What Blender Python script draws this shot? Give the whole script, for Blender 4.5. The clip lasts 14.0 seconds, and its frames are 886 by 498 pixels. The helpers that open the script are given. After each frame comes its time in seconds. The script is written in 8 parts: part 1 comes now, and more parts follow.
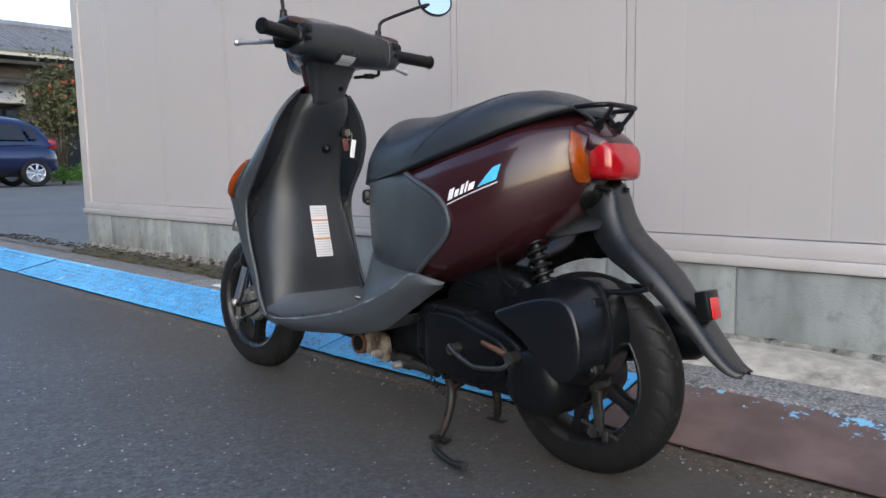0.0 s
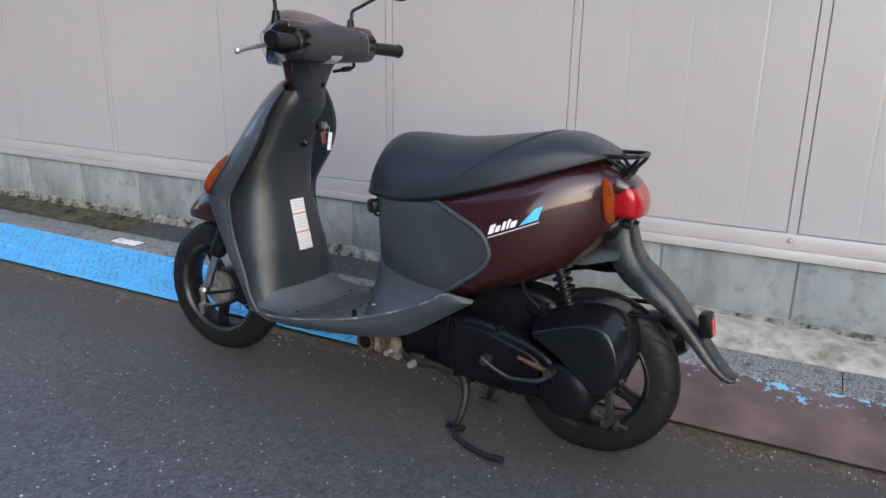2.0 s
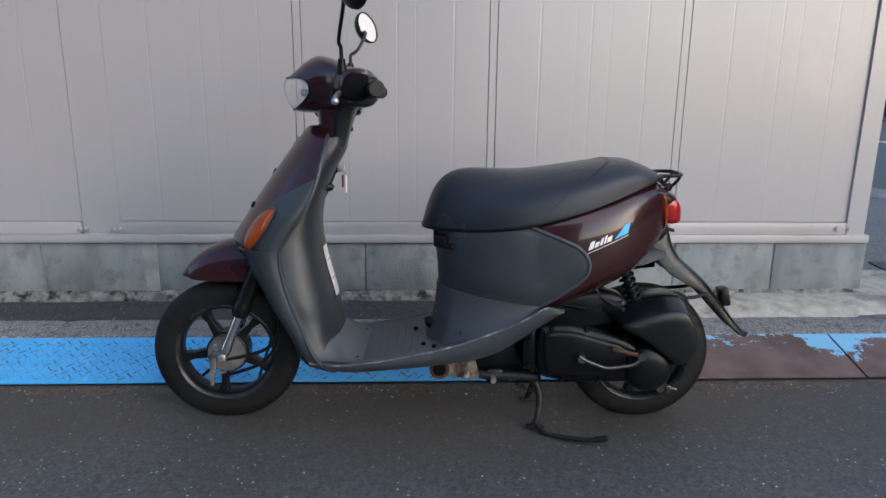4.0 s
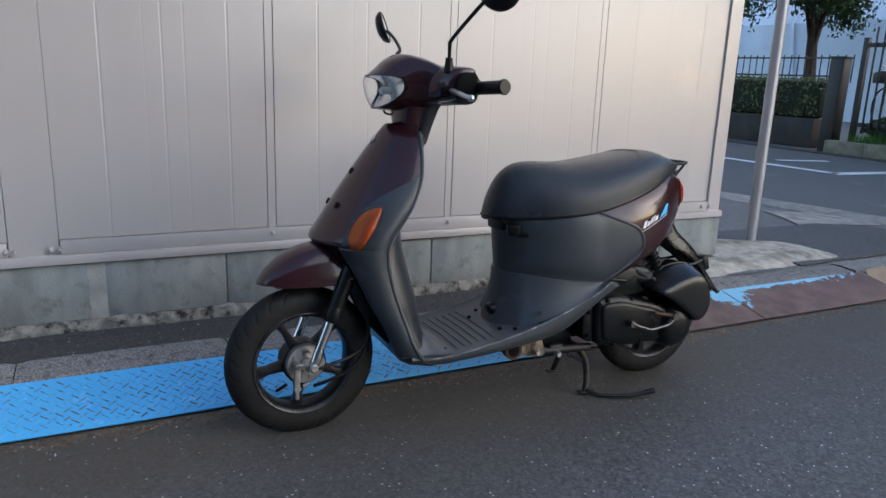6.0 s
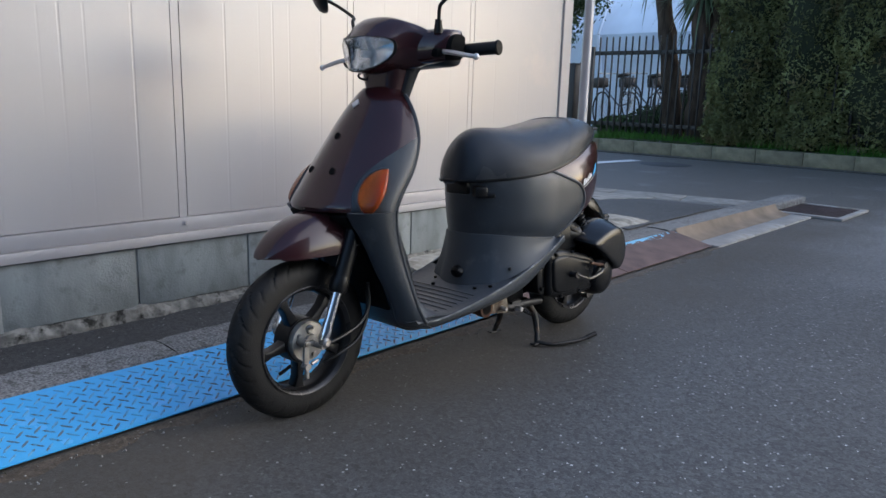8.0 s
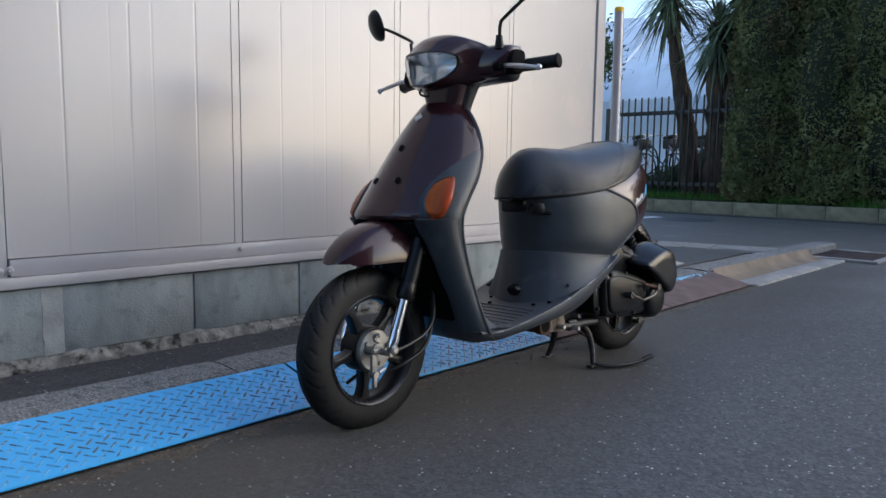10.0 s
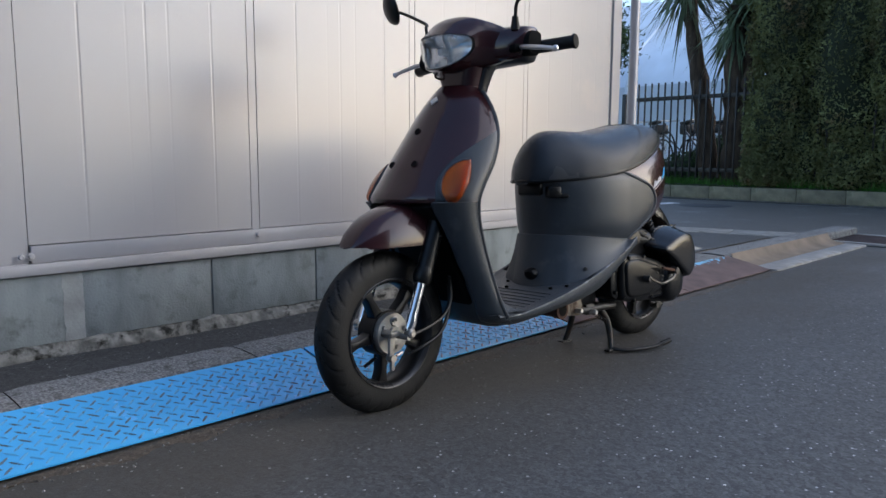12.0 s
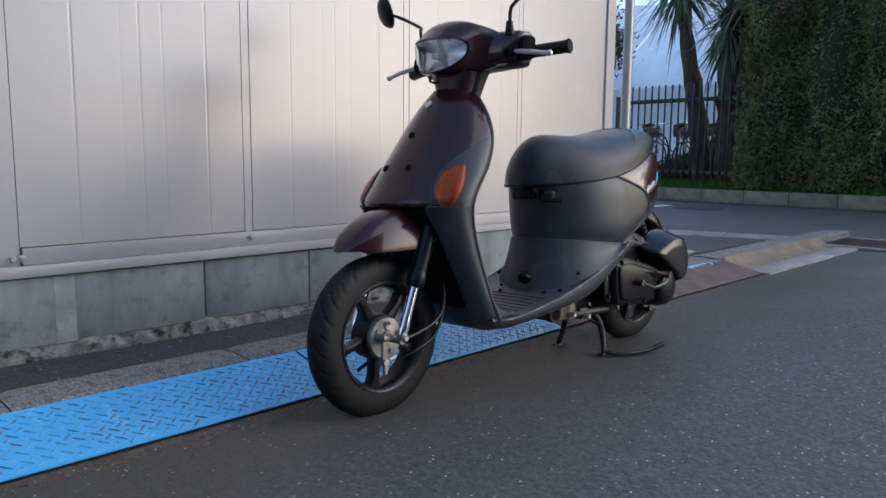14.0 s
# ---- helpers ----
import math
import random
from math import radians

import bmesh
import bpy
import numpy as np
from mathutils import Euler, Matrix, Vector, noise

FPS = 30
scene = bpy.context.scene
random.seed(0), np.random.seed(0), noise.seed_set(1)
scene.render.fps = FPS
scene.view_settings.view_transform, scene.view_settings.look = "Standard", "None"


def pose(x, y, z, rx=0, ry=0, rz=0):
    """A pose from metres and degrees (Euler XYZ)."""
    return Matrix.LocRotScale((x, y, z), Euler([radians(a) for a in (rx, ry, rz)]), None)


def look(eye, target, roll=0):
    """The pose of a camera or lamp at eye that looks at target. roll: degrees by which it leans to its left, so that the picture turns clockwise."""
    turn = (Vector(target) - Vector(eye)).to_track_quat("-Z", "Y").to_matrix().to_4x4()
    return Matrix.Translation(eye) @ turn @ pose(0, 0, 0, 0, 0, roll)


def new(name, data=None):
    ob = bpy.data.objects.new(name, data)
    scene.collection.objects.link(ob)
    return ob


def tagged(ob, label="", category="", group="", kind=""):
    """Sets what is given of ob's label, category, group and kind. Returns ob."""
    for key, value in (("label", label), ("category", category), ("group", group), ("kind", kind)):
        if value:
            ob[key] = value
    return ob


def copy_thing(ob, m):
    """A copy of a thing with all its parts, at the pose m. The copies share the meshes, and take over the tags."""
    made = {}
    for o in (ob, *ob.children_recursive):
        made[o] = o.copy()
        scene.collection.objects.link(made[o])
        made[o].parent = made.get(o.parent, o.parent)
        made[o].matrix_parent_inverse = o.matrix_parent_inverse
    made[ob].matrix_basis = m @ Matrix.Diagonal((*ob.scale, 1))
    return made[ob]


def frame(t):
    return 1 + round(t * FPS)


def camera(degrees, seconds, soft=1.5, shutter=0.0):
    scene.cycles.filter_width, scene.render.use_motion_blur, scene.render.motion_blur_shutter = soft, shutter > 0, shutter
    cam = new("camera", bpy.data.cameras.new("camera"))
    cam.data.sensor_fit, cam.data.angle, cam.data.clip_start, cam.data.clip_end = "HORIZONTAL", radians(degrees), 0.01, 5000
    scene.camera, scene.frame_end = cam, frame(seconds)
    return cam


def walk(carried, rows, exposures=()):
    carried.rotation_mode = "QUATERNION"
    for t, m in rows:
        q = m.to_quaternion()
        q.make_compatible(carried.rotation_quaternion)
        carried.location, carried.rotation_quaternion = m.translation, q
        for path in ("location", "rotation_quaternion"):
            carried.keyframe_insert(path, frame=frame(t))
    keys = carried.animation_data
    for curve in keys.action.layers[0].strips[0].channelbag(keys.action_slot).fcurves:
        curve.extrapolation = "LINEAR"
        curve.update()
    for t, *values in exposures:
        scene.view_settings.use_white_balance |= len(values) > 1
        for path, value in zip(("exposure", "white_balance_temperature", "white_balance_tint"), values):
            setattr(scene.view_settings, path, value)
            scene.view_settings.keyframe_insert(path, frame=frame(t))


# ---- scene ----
cam = camera(62.8, 14.0)
METRES, EYE, TILT, LEAN, TURN = 3.7, 0.6, 0.0, 0.0, 42.8
ROWS = [
    (0.0, 0.0, 0.0, 0.0, -0.13, -6.75, 1.06),
    (0.5, -0.0085, 0.0038, 0.0028, -0.16, -6.95, 0.04),
    (1.0, -0.0321, 0.0176, 0.0313, -3.59, -11.57, 1.23),
    (1.5, -0.0727, 0.0126, 0.0674, -9.83, -16.29, -0.21),
    (2.0, -0.1283, -0.0038, 0.0878, -15.14, -16.16, -0.91),
    (2.5, -0.2062, -0.0037, 0.0987, -22.94, -15.02, -0.58),
    (5.0, -0.5126, 0.2119, 0.1052, -57.35, -14.57, -1.17),
    (5.5, -0.5443, 0.2708, 0.0997, -62.81, -14.3, -1.39),
    (6.0, -0.5713, 0.3239, 0.0952, -68.66, -13.8, -2.0),
    (6.5, -0.5979, 0.377, 0.0918, -75.86, -13.55, -1.84),
    (7.0, -0.6014, 0.428, 0.085, -82.19, -13.62, -2.28),
    (7.5, -0.611, 0.4663, 0.0729, -86.48, -13.34, -2.11),
    (8.0, -0.6188, 0.4944, 0.0545, -89.6, -12.06, -1.61),
    (8.5, -0.6227, 0.5145, 0.0363, -90.29, -8.57, -0.47),
    (9.0, -0.6278, 0.5247, 0.0227, -89.5, -6.33, -0.4),
    (11.5, -0.6276, 0.5303, 0.0089, -87.68, -7.36, -0.36),
    (12.0, -0.6272, 0.5297, 0.0085, -87.53, -7.42, -0.24),
    (12.5, -0.6263, 0.5294, 0.0084, -87.6, -7.46, -0.19),
    (13.0, -0.6256, 0.5293, 0.0082, -87.76, -7.55, -0.57),
    (13.5, -0.6255, 0.5294, 0.009, -88.0, -7.6, -0.49),
    (14.0, -0.6269, 0.5296, 0.0105, -87.99, -7.34, -0.53),
]
walk(cam, [(t, pose(0, 0, EYE, TILT, LEAN, TURN) @ pose(METRES * x, METRES * y, METRES * z, 90 + pitch, roll, yaw)) for t, x, y, z, yaw, pitch, roll in ROWS],
     exposures=[(0.0, 1.57, 6600, 10), (1.0, 1.51, 6550, 10), (2.0, 1.58, 6520, 10), (3.0, 1.43, 6470, 10), (5.0, 1.14, 6420, 10), (7.5, 1.31, 6390, 10), (9.0, 1.18, 6370, 10), (11.0, 1.15, 6340, 10), (14.0, 1.14, 6340, 10)])

# ---------------------------------------------------------------- light
SUN_AZ, SUN_EL = radians(-40), radians(24)
world = bpy.data.worlds.new("sky")
scene.world = world
world.use_nodes = True
wn = world.node_tree.nodes
sky = wn.new("ShaderNodeTexSky")
sky.sky_type = "NISHITA"
sky.sun_disc = False
sky.sun_elevation = SUN_EL
sky.sun_rotation = radians(130)
sky.dust_density = 1.0
sky.ozone_density = 2.0
world.node_tree.links.new(sky.outputs[0], wn["Background"].inputs[0])
wn["Background"].inputs[1].default_value = 0.15
sun = new("sun", bpy.data.lights.new("sun", "SUN"))
sun.data.energy = 0.7
sun.data.angle = radians(80)
sun.data.color = (1.0, 0.95, 0.90)
sun.matrix_world = look((6, -8, 6), (0, 0, 0))

# ---------------------------------------------------------------- materials
def mat(name, color, rough=0.5, metal=0.0, coat=0.0, grain=0.0, grain_scale=200.0, vary=0.12, vary_scale=6.0,
        trans=0.0, ior=1.45, emit=None, spec=0.5, dirt=None, dirt_scale=3.0, dirt_amount=0.0, random_piece=0.0, streak=0.0, rough_vary=0.08):
    """Painted or moulded surface: two scales of colour variation, fine relief, optional dirt with its own shape."""
    m = bpy.data.materials.new(name)
    m.use_nodes = True
    n, l = m.node_tree.nodes, m.node_tree.links
    p = n["Principled BSDF"]
    p.inputs["Metallic"].default_value = metal
    p.inputs["Coat Weight"].default_value = coat
    p.inputs["Coat Roughness"].default_value = 0.06
    p.inputs["Transmission Weight"].default_value = trans
    p.inputs["IOR"].default_value = ior
    p.inputs["Specular IOR Level"].default_value = spec
    tc = n.new("ShaderNodeTexCoord")
    big = n.new("ShaderNodeTexNoise")
    big.inputs["Scale"].default_value = vary_scale
    big.inputs["Detail"].default_value = 6
    fine = n.new("ShaderNodeTexNoise")
    fine.inputs["Scale"].default_value = grain_scale
    fine.inputs["Detail"].default_value = 3
    if streak:
        mp = n.new("ShaderNodeMapping")
        mp.inputs["Scale"].default_value = (1, 1, streak)
        l.new(tc.outputs["Object"], mp.inputs[0])
        l.new(mp.outputs[0], big.inputs["Vector"])
    else:
        l.new(tc.outputs["Object"], big.inputs["Vector"])
    l.new(tc.outputs["Object"], fine.inputs["Vector"])
    mix = n.new("ShaderNodeMix")
    mix.data_type = "RGBA"
    c = Vector(color[:3])
    mix.inputs["A"].default_value = (*(c * (1 - vary)), 1)
    mix.inputs["B"].default_value = (*(c * (1 + vary)), 1)
    spread = n.new("ShaderNodeMapRange")
    spread.inputs["From Min"].default_value = 0.33
    spread.inputs["From Max"].default_value = 0.67
    l.new(big.outputs["Fac"], spread.inputs["Value"])
    l.new(spread.outputs[0], mix.inputs["Factor"])
    out = mix.outputs["Result"]
    if random_piece:
        info = n.new("ShaderNodeObjectInfo")
        mr = n.new("ShaderNodeMapRange")
        mr.inputs["To Min"].default_value = 1 - random_piece
        mr.inputs["To Max"].default_value = 1 + random_piece
        l.new(info.outputs["Random"], mr.inputs["Value"])
        mul = n.new("ShaderNodeVectorMath")
        mul.operation = "SCALE"
        l.new(out, mul.inputs[0])
        l.new(mr.outputs[0], mul.inputs["Scale"])
        out = mul.outputs[0]
    if dirt:
        dn = n.new("ShaderNodeTexNoise")
        dn.inputs["Scale"].default_value = dirt_scale
        dn.inputs["Detail"].default_value = 8
        dn.inputs["Roughness"].default_value = 0.65
        l.new(tc.outputs["Object"], dn.inputs["Vector"])
        ramp = n.new("ShaderNodeValToRGB")
        ramp.color_ramp.elements[0].position = 0.62 - dirt_amount * 0.3
        ramp.color_ramp.elements[1].position = 0.75 - dirt_amount * 0.25
        l.new(dn.outputs["Fac"], ramp.inputs[0])
        dm = n.new("ShaderNodeMix")
        dm.data_type = "RGBA"
        dm.inputs["B"].default_value = (*dirt, 1)
        l.new(ramp.outputs[0], dm.inputs["Factor"])
        l.new(out, dm.inputs["A"])
        out = dm.outputs["Result"]
    l.new(out, p.inputs["Base Color"])
    rr = n.new("ShaderNodeMapRange")
    rr.inputs["To Min"].default_value = max(0.0, rough - rough_vary)
    rr.inputs["To Max"].default_value = rough + rough_vary
    l.new(big.outputs["Fac"], rr.inputs["Value"])
    l.new(rr.outputs[0], p.inputs["Roughness"])
    if grain:
        b = n.new("ShaderNodeBump")
        b.inputs["Strength"].default_value = grain
        b.inputs["Distance"].default_value = 0.002
        l.new(fine.outputs["Fac"], b.inputs["Height"])
        l.new(b.outputs[0], p.inputs["Normal"])
    if emit:
        p.inputs["Emission Color"].default_value = (*emit[:3], 1)
        p.inputs["Emission Strength"].default_value = emit[3]
    return m


def asphalt(name, base, speck, brown=0.0, brown_y=(1.0, 1.4), sheen_x=None):
    """Road surface: dark binder, pale stone chips, worn patches, and brown grit along the gutter; optional sheen
    painted in eastward.
    """
    m = bpy.data.materials.new(name)
    m.use_nodes = True
    n, l = m.node_tree.nodes, m.node_tree.links
    p = n["Principled BSDF"]
    tc = n.new("ShaderNodeTexCoord")
    vor = n.new("ShaderNodeTexVoronoi")
    vor.inputs["Scale"].default_value = 105
    nz = n.new("ShaderNodeTexNoise")
    nz.inputs["Scale"].default_value = 1.3
    nz.inputs["Detail"].default_value = 9
    n2 = n.new("ShaderNodeTexNoise")
    n2.inputs["Scale"].default_value = 130
    n2.inputs["Detail"].default_value = 5
    fine_ = n.new("ShaderNodeTexNoise")
    fine_.inputs["Scale"].default_value = 320
    fine_.inputs["Detail"].default_value = 2
    for t in (vor, nz, n2, fine_):
        l.new(tc.outputs["Object"], t.inputs["Vector"])
    col = n.new("ShaderNodeMix")
    col.data_type = "RGBA"
    col.inputs["A"].default_value = (*[c * 0.72 for c in base], 1)
    col.inputs["B"].default_value = (*[c * 1.28 for c in base], 1)
    l.new(nz.outputs["Fac"], col.inputs["Factor"])
    src = col.outputs["Result"]
    # base colour raised eastward: older asphalt, plus sky sheen put into the colour
    if sheen_x:
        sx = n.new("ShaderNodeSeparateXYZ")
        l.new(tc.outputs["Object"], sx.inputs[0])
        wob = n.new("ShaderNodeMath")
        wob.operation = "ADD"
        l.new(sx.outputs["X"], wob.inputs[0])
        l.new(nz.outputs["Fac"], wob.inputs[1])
        sheen_ramp = n.new("ShaderNodeMapRange")
        sheen_ramp.inputs["From Min"].default_value = sheen_x[0]
        sheen_ramp.inputs["From Max"].default_value = sheen_x[1]
        l.new(wob.outputs[0], sheen_ramp.inputs["Value"])
        sheen_mix = n.new("ShaderNodeMix")
        sheen_mix.data_type = "RGBA"
        sheen_mix.inputs["B"].default_value = (*[c * 3.2 for c in base], 1)
        l.new(sheen_ramp.outputs[0], sheen_mix.inputs["Factor"])
        l.new(src, sheen_mix.inputs["A"])
        src = sheen_mix.outputs["Result"]
    stone = n.new("ShaderNodeValToRGB")
    stone.color_ramp.elements[0].position = 0.0
    stone.color_ramp.elements[0].color = (0.45, 0.45, 0.45, 1)
    stone.color_ramp.elements[1].color = (1.75, 1.75, 1.78, 1)
    l.new(vor.outputs["Color"], stone.inputs[0])
    mulc = n.new("ShaderNodeMix")
    mulc.data_type = "RGBA"
    mulc.blend_type = "MULTIPLY"
    mulc.inputs["Factor"].default_value = 0.75
    l.new(src, mulc.inputs["A"])
    l.new(stone.outputs[0], mulc.inputs["B"])
    # scattered pale chips
    v2 = n.new("ShaderNodeTexVoronoi")
    v2.inputs["Scale"].default_value = 78
    v2.inputs["Randomness"].default_value = 1
    l.new(tc.outputs["Object"], v2.inputs["Vector"])
    chip = n.new("ShaderNodeMath")
    chip.operation = "LESS_THAN"
    chip.inputs[1].default_value = 0.24
    l.new(v2.outputs["Distance"], chip.inputs[0])
    sep = n.new("ShaderNodeSeparateColor")
    l.new(v2.outputs["Color"], sep.inputs[0])
    pick = n.new("ShaderNodeMath")
    pick.operation = "GREATER_THAN"
    pick.inputs[1].default_value = 0.85
    l.new(sep.outputs[0], pick.inputs[0])
    both = n.new("ShaderNodeMath")
    both.operation = "MULTIPLY"
    l.new(chip.outputs[0], both.inputs[0])
    l.new(pick.outputs[0], both.inputs[1])
    half = n.new("ShaderNodeMath")
    half.operation = "MULTIPLY"
    l.new(sep.outputs[1], half.inputs[1])
    l.new(both.outputs[0], half.inputs[0])
    cm = n.new("ShaderNodeMix")
    cm.data_type = "RGBA"
    cm.inputs["B"].default_value = (*speck, 1)
    l.new(half.outputs[0], cm.inputs["Factor"])
    l.new(mulc.outputs["Result"], cm.inputs["A"])
    out = cm.outputs["Result"]
    v3 = n.new("ShaderNodeTexVoronoi")
    v3.inputs["Scale"].default_value = 260
    l.new(tc.outputs["Object"], v3.inputs["Vector"])
    r3 = n.new("ShaderNodeValToRGB")
    r3.color_ramp.elements[0].color = (0.55, 0.55, 0.55, 1)
    r3.color_ramp.elements[1].color = (1.6, 1.6, 1.62, 1)
    l.new(v3.outputs["Color"], r3.inputs[0])
    m3 = n.new("ShaderNodeMix")
    m3.data_type = "RGBA"
    m3.blend_type = "MULTIPLY"
    m3.inputs["Factor"].default_value = 0.7
    l.new(out, m3.inputs["A"])
    l.new(r3.outputs[0], m3.inputs["B"])
    out = m3.outputs["Result"]
    if brown:
        xyz = n.new("ShaderNodeSeparateXYZ")
        l.new(tc.outputs["Object"], xyz.inputs[0])
        band = n.new("ShaderNodeMapRange")
        band.inputs["From Min"].default_value = brown_y[0]
        band.inputs["From Max"].default_value = brown_y[1]
        l.new(xyz.outputs["Y"], band.inputs["Value"])
        bn = n.new("ShaderNodeTexNoise")
        bn.inputs["Scale"].default_value = 1.8
        bn.inputs["Detail"].default_value = 8
        l.new(tc.outputs["Object"], bn.inputs["Vector"])
        bm_ = n.new("ShaderNodeMath")
        bm_.operation = "MULTIPLY"
        l.new(band.outputs[0], bm_.inputs[0])
        l.new(bn.outputs["Fac"], bm_.inputs[1])
        b2 = n.new("ShaderNodeMath")
        b2.operation = "MULTIPLY"
        b2.use_clamp = True
        b2.inputs[1].default_value = brown
        l.new(bm_.outputs[0], b2.inputs[0])
        dm = n.new("ShaderNodeMix")
        dm.data_type = "RGBA"
        dm.inputs["B"].default_value = (0.060, 0.049, 0.035, 1)
        cap_ = n.new("ShaderNodeMath")
        cap_.operation = "MULTIPLY"
        cap_.inputs[1].default_value = 0.72
        l.new(b2.outputs[0], cap_.inputs[0])
        l.new(cap_.outputs[0], dm.inputs["Factor"])
        l.new(out, dm.inputs["A"])
        out = dm.outputs["Result"]
    l.new(out, p.inputs["Base Color"])
    p.inputs["Roughness"].default_value = 0.62
    p.inputs["Specular IOR Level"].default_value = 0.42
    add = n.new("ShaderNodeMath")
    add.operation = "ADD"
    l.new(fine_.outputs["Fac"], add.inputs[0])
    l.new(n2.outputs["Fac"], add.inputs[1])
    b = n.new("ShaderNodeBump")
    b.inputs["Strength"].default_value = 0.5
    b.inputs["Distance"].default_value = 0.0022
    l.new(add.outputs[0], b.inputs["Height"])
    l.new(b.outputs[0], p.inputs["Normal"])
    return m


def worn_paint(name, paint, under, amount, scale, rough=0.5, spots=(), edge=None):
    """Paint flaked off a metal sheet, with the bare or rusty sheet showing."""
    m = mat(name, under, rough + 0.15, grain=0.3, grain_scale=90, vary=0.3, vary_scale=9)
    n, l = m.node_tree.nodes, m.node_tree.links
    p = n["Principled BSDF"]
    old = p.inputs["Base Color"].links[0].from_socket
    tc = n.new("ShaderNodeTexCoord")
    nz = n.new("ShaderNodeTexNoise")
    nz.inputs["Scale"].default_value = scale
    nz.inputs["Detail"].default_value = 10
    nz.inputs["Roughness"].default_value = 0.7
    l.new(tc.outputs["Object"], nz.inputs["Vector"])
    r = n.new("ShaderNodeValToRGB")
    r.color_ramp.elements[0].position = amount
    r.color_ramp.elements[1].position = amount + 0.03
    fac = nz.outputs["Fac"]
    # places where more of the paint is left: x, y, half length, half width, gain
    for sx, sy, rx, ry, gain in spots:
        mp = n.new("ShaderNodeMapping")
        mp.inputs["Location"].default_value = (-sx / rx, -sy / ry, 0)
        mp.inputs["Scale"].default_value = (1 / rx, 1 / ry, 0)
        l.new(tc.outputs["Object"], mp.inputs["Vector"])
        ln = n.new("ShaderNodeVectorMath")
        ln.operation = "LENGTH"
        l.new(mp.outputs[0], ln.inputs[0])
        mr = n.new("ShaderNodeMapRange")
        mr.inputs["From Min"].default_value = 0.0
        mr.inputs["From Max"].default_value = 1.0
        mr.inputs["To Min"].default_value = gain
        mr.inputs["To Max"].default_value = 0.0
        l.new(ln.outputs["Value"], mr.inputs["Value"])
        ad = n.new("ShaderNodeMath")
        ad.operation = "ADD"
        l.new(fac, ad.inputs[0])
        l.new(mr.outputs[0], ad.inputs[1])
        fac = ad.outputs[0]
    if edge:
        sp = n.new("ShaderNodeSeparateXYZ")
        l.new(tc.outputs["Object"], sp.inputs[0])
        mr = n.new("ShaderNodeMapRange")
        mr.inputs["From Min"].default_value = edge[0]
        mr.inputs["From Max"].default_value = edge[1]
        mr.inputs["To Min"].default_value = edge[2]
        mr.inputs["To Max"].default_value = edge[3]
        l.new(sp.outputs["Y"], mr.inputs["Value"])
        ad = n.new("ShaderNodeMath")
        ad.operation = "ADD"
        l.new(fac, ad.inputs[0])
        l.new(mr.outputs[0], ad.inputs[1])
        fac = ad.outputs[0]
    l.new(fac, r.inputs[0])
    mx = n.new("ShaderNodeMix")
    mx.data_type = "RGBA"
    l.new(r.outputs[0], mx.inputs["Factor"])
    l.new(old, mx.inputs["A"])
    hue = n.new("ShaderNodeMix")
    hue.data_type = "RGBA"
    n3 = n.new("ShaderNodeTexNoise")
    n3.inputs["Scale"].default_value = 2.2
    n3.inputs["Detail"].default_value = 6
    l.new(tc.outputs["Object"], n3.inputs["Vector"])
    hue.inputs["A"].default_value = (*[c * 0.8 for c in paint], 1)
    hue.inputs["B"].default_value = (*[min(1, c * 1.2) for c in paint], 1)
    l.new(n3.outputs["Fac"], hue.inputs["Factor"])
    l.new(hue.outputs["Result"], mx.inputs["B"])
    l.new(mx.outputs["Result"], p.inputs["Base Color"])
    return m


# last pair: x range over which the painted sheen comes in
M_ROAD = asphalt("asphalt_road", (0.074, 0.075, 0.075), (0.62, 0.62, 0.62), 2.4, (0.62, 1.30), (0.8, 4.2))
M_STRIP = asphalt("asphalt_strip", (0.048, 0.046, 0.044), (0.35, 0.35, 0.34))
M_APRON = asphalt("asphalt_apron", (0.125, 0.118, 0.108), (0.3, 0.3, 0.3))
M_YARD = asphalt("yard_asphalt", (0.125, 0.120, 0.110), (0.3, 0.3, 0.3))
M_YARD.node_tree.nodes["Principled BSDF"].inputs["Specular IOR Level"].default_value = 0.15
M_PATCH = asphalt("asphalt_patch", (0.062, 0.059, 0.054), (0.25, 0.25, 0.25))
M_WALL = mat("wall_sheet_paint", (0.438, 0.414, 0.405), 0.29, metal=0.10, spec=0.62, grain=0.03, grain_scale=350, vary=0.025, vary_scale=1.4, streak=0.15, dirt=(0.5, 0.45, 0.42), dirt_scale=2.2, dirt_amount=-0.05, rough_vary=0.04)
M_WALLTRIM = mat("wall_trim_paint", (0.425, 0.400, 0.390), 0.36, metal=0.08, grain=0.03, vary=0.06, vary_scale=4)
M_GROOVE = mat("sealant_grey", (0.30, 0.28, 0.268), 0.7)
M_BOLT = mat("galvanised_bolt", (0.5, 0.48, 0.46), 0.35, metal=0.8)
M_BLOCK = mat("concrete_block", (0.250, 0.268, 0.263), 0.9, grain=0.8, grain_scale=150, vary=0.24, vary_scale=11, streak=0.35, dirt=(0.17, 0.18, 0.172), dirt_scale=14, dirt_amount=0.30, random_piece=0.09)
M_SMEAR = mat("mortar_smear", (0.335, 0.335, 0.315), 0.92, grain=0.8, grain_scale=110, vary=0.16, vary_scale=16)
M_MORTAR = mat("mortar", (0.27, 0.275, 0.265), 0.95, grain=0.6, grain_scale=120, vary=0.2, vary_scale=12)
M_FOOT = mat("rough_footing", (0.215, 0.203, 0.178), 0.95, grain=2.0, grain_scale=60, vary=0.4, vary_scale=30, dirt=(0.022, 0.021, 0.016), dirt_scale=24, dirt_amount=0.42)
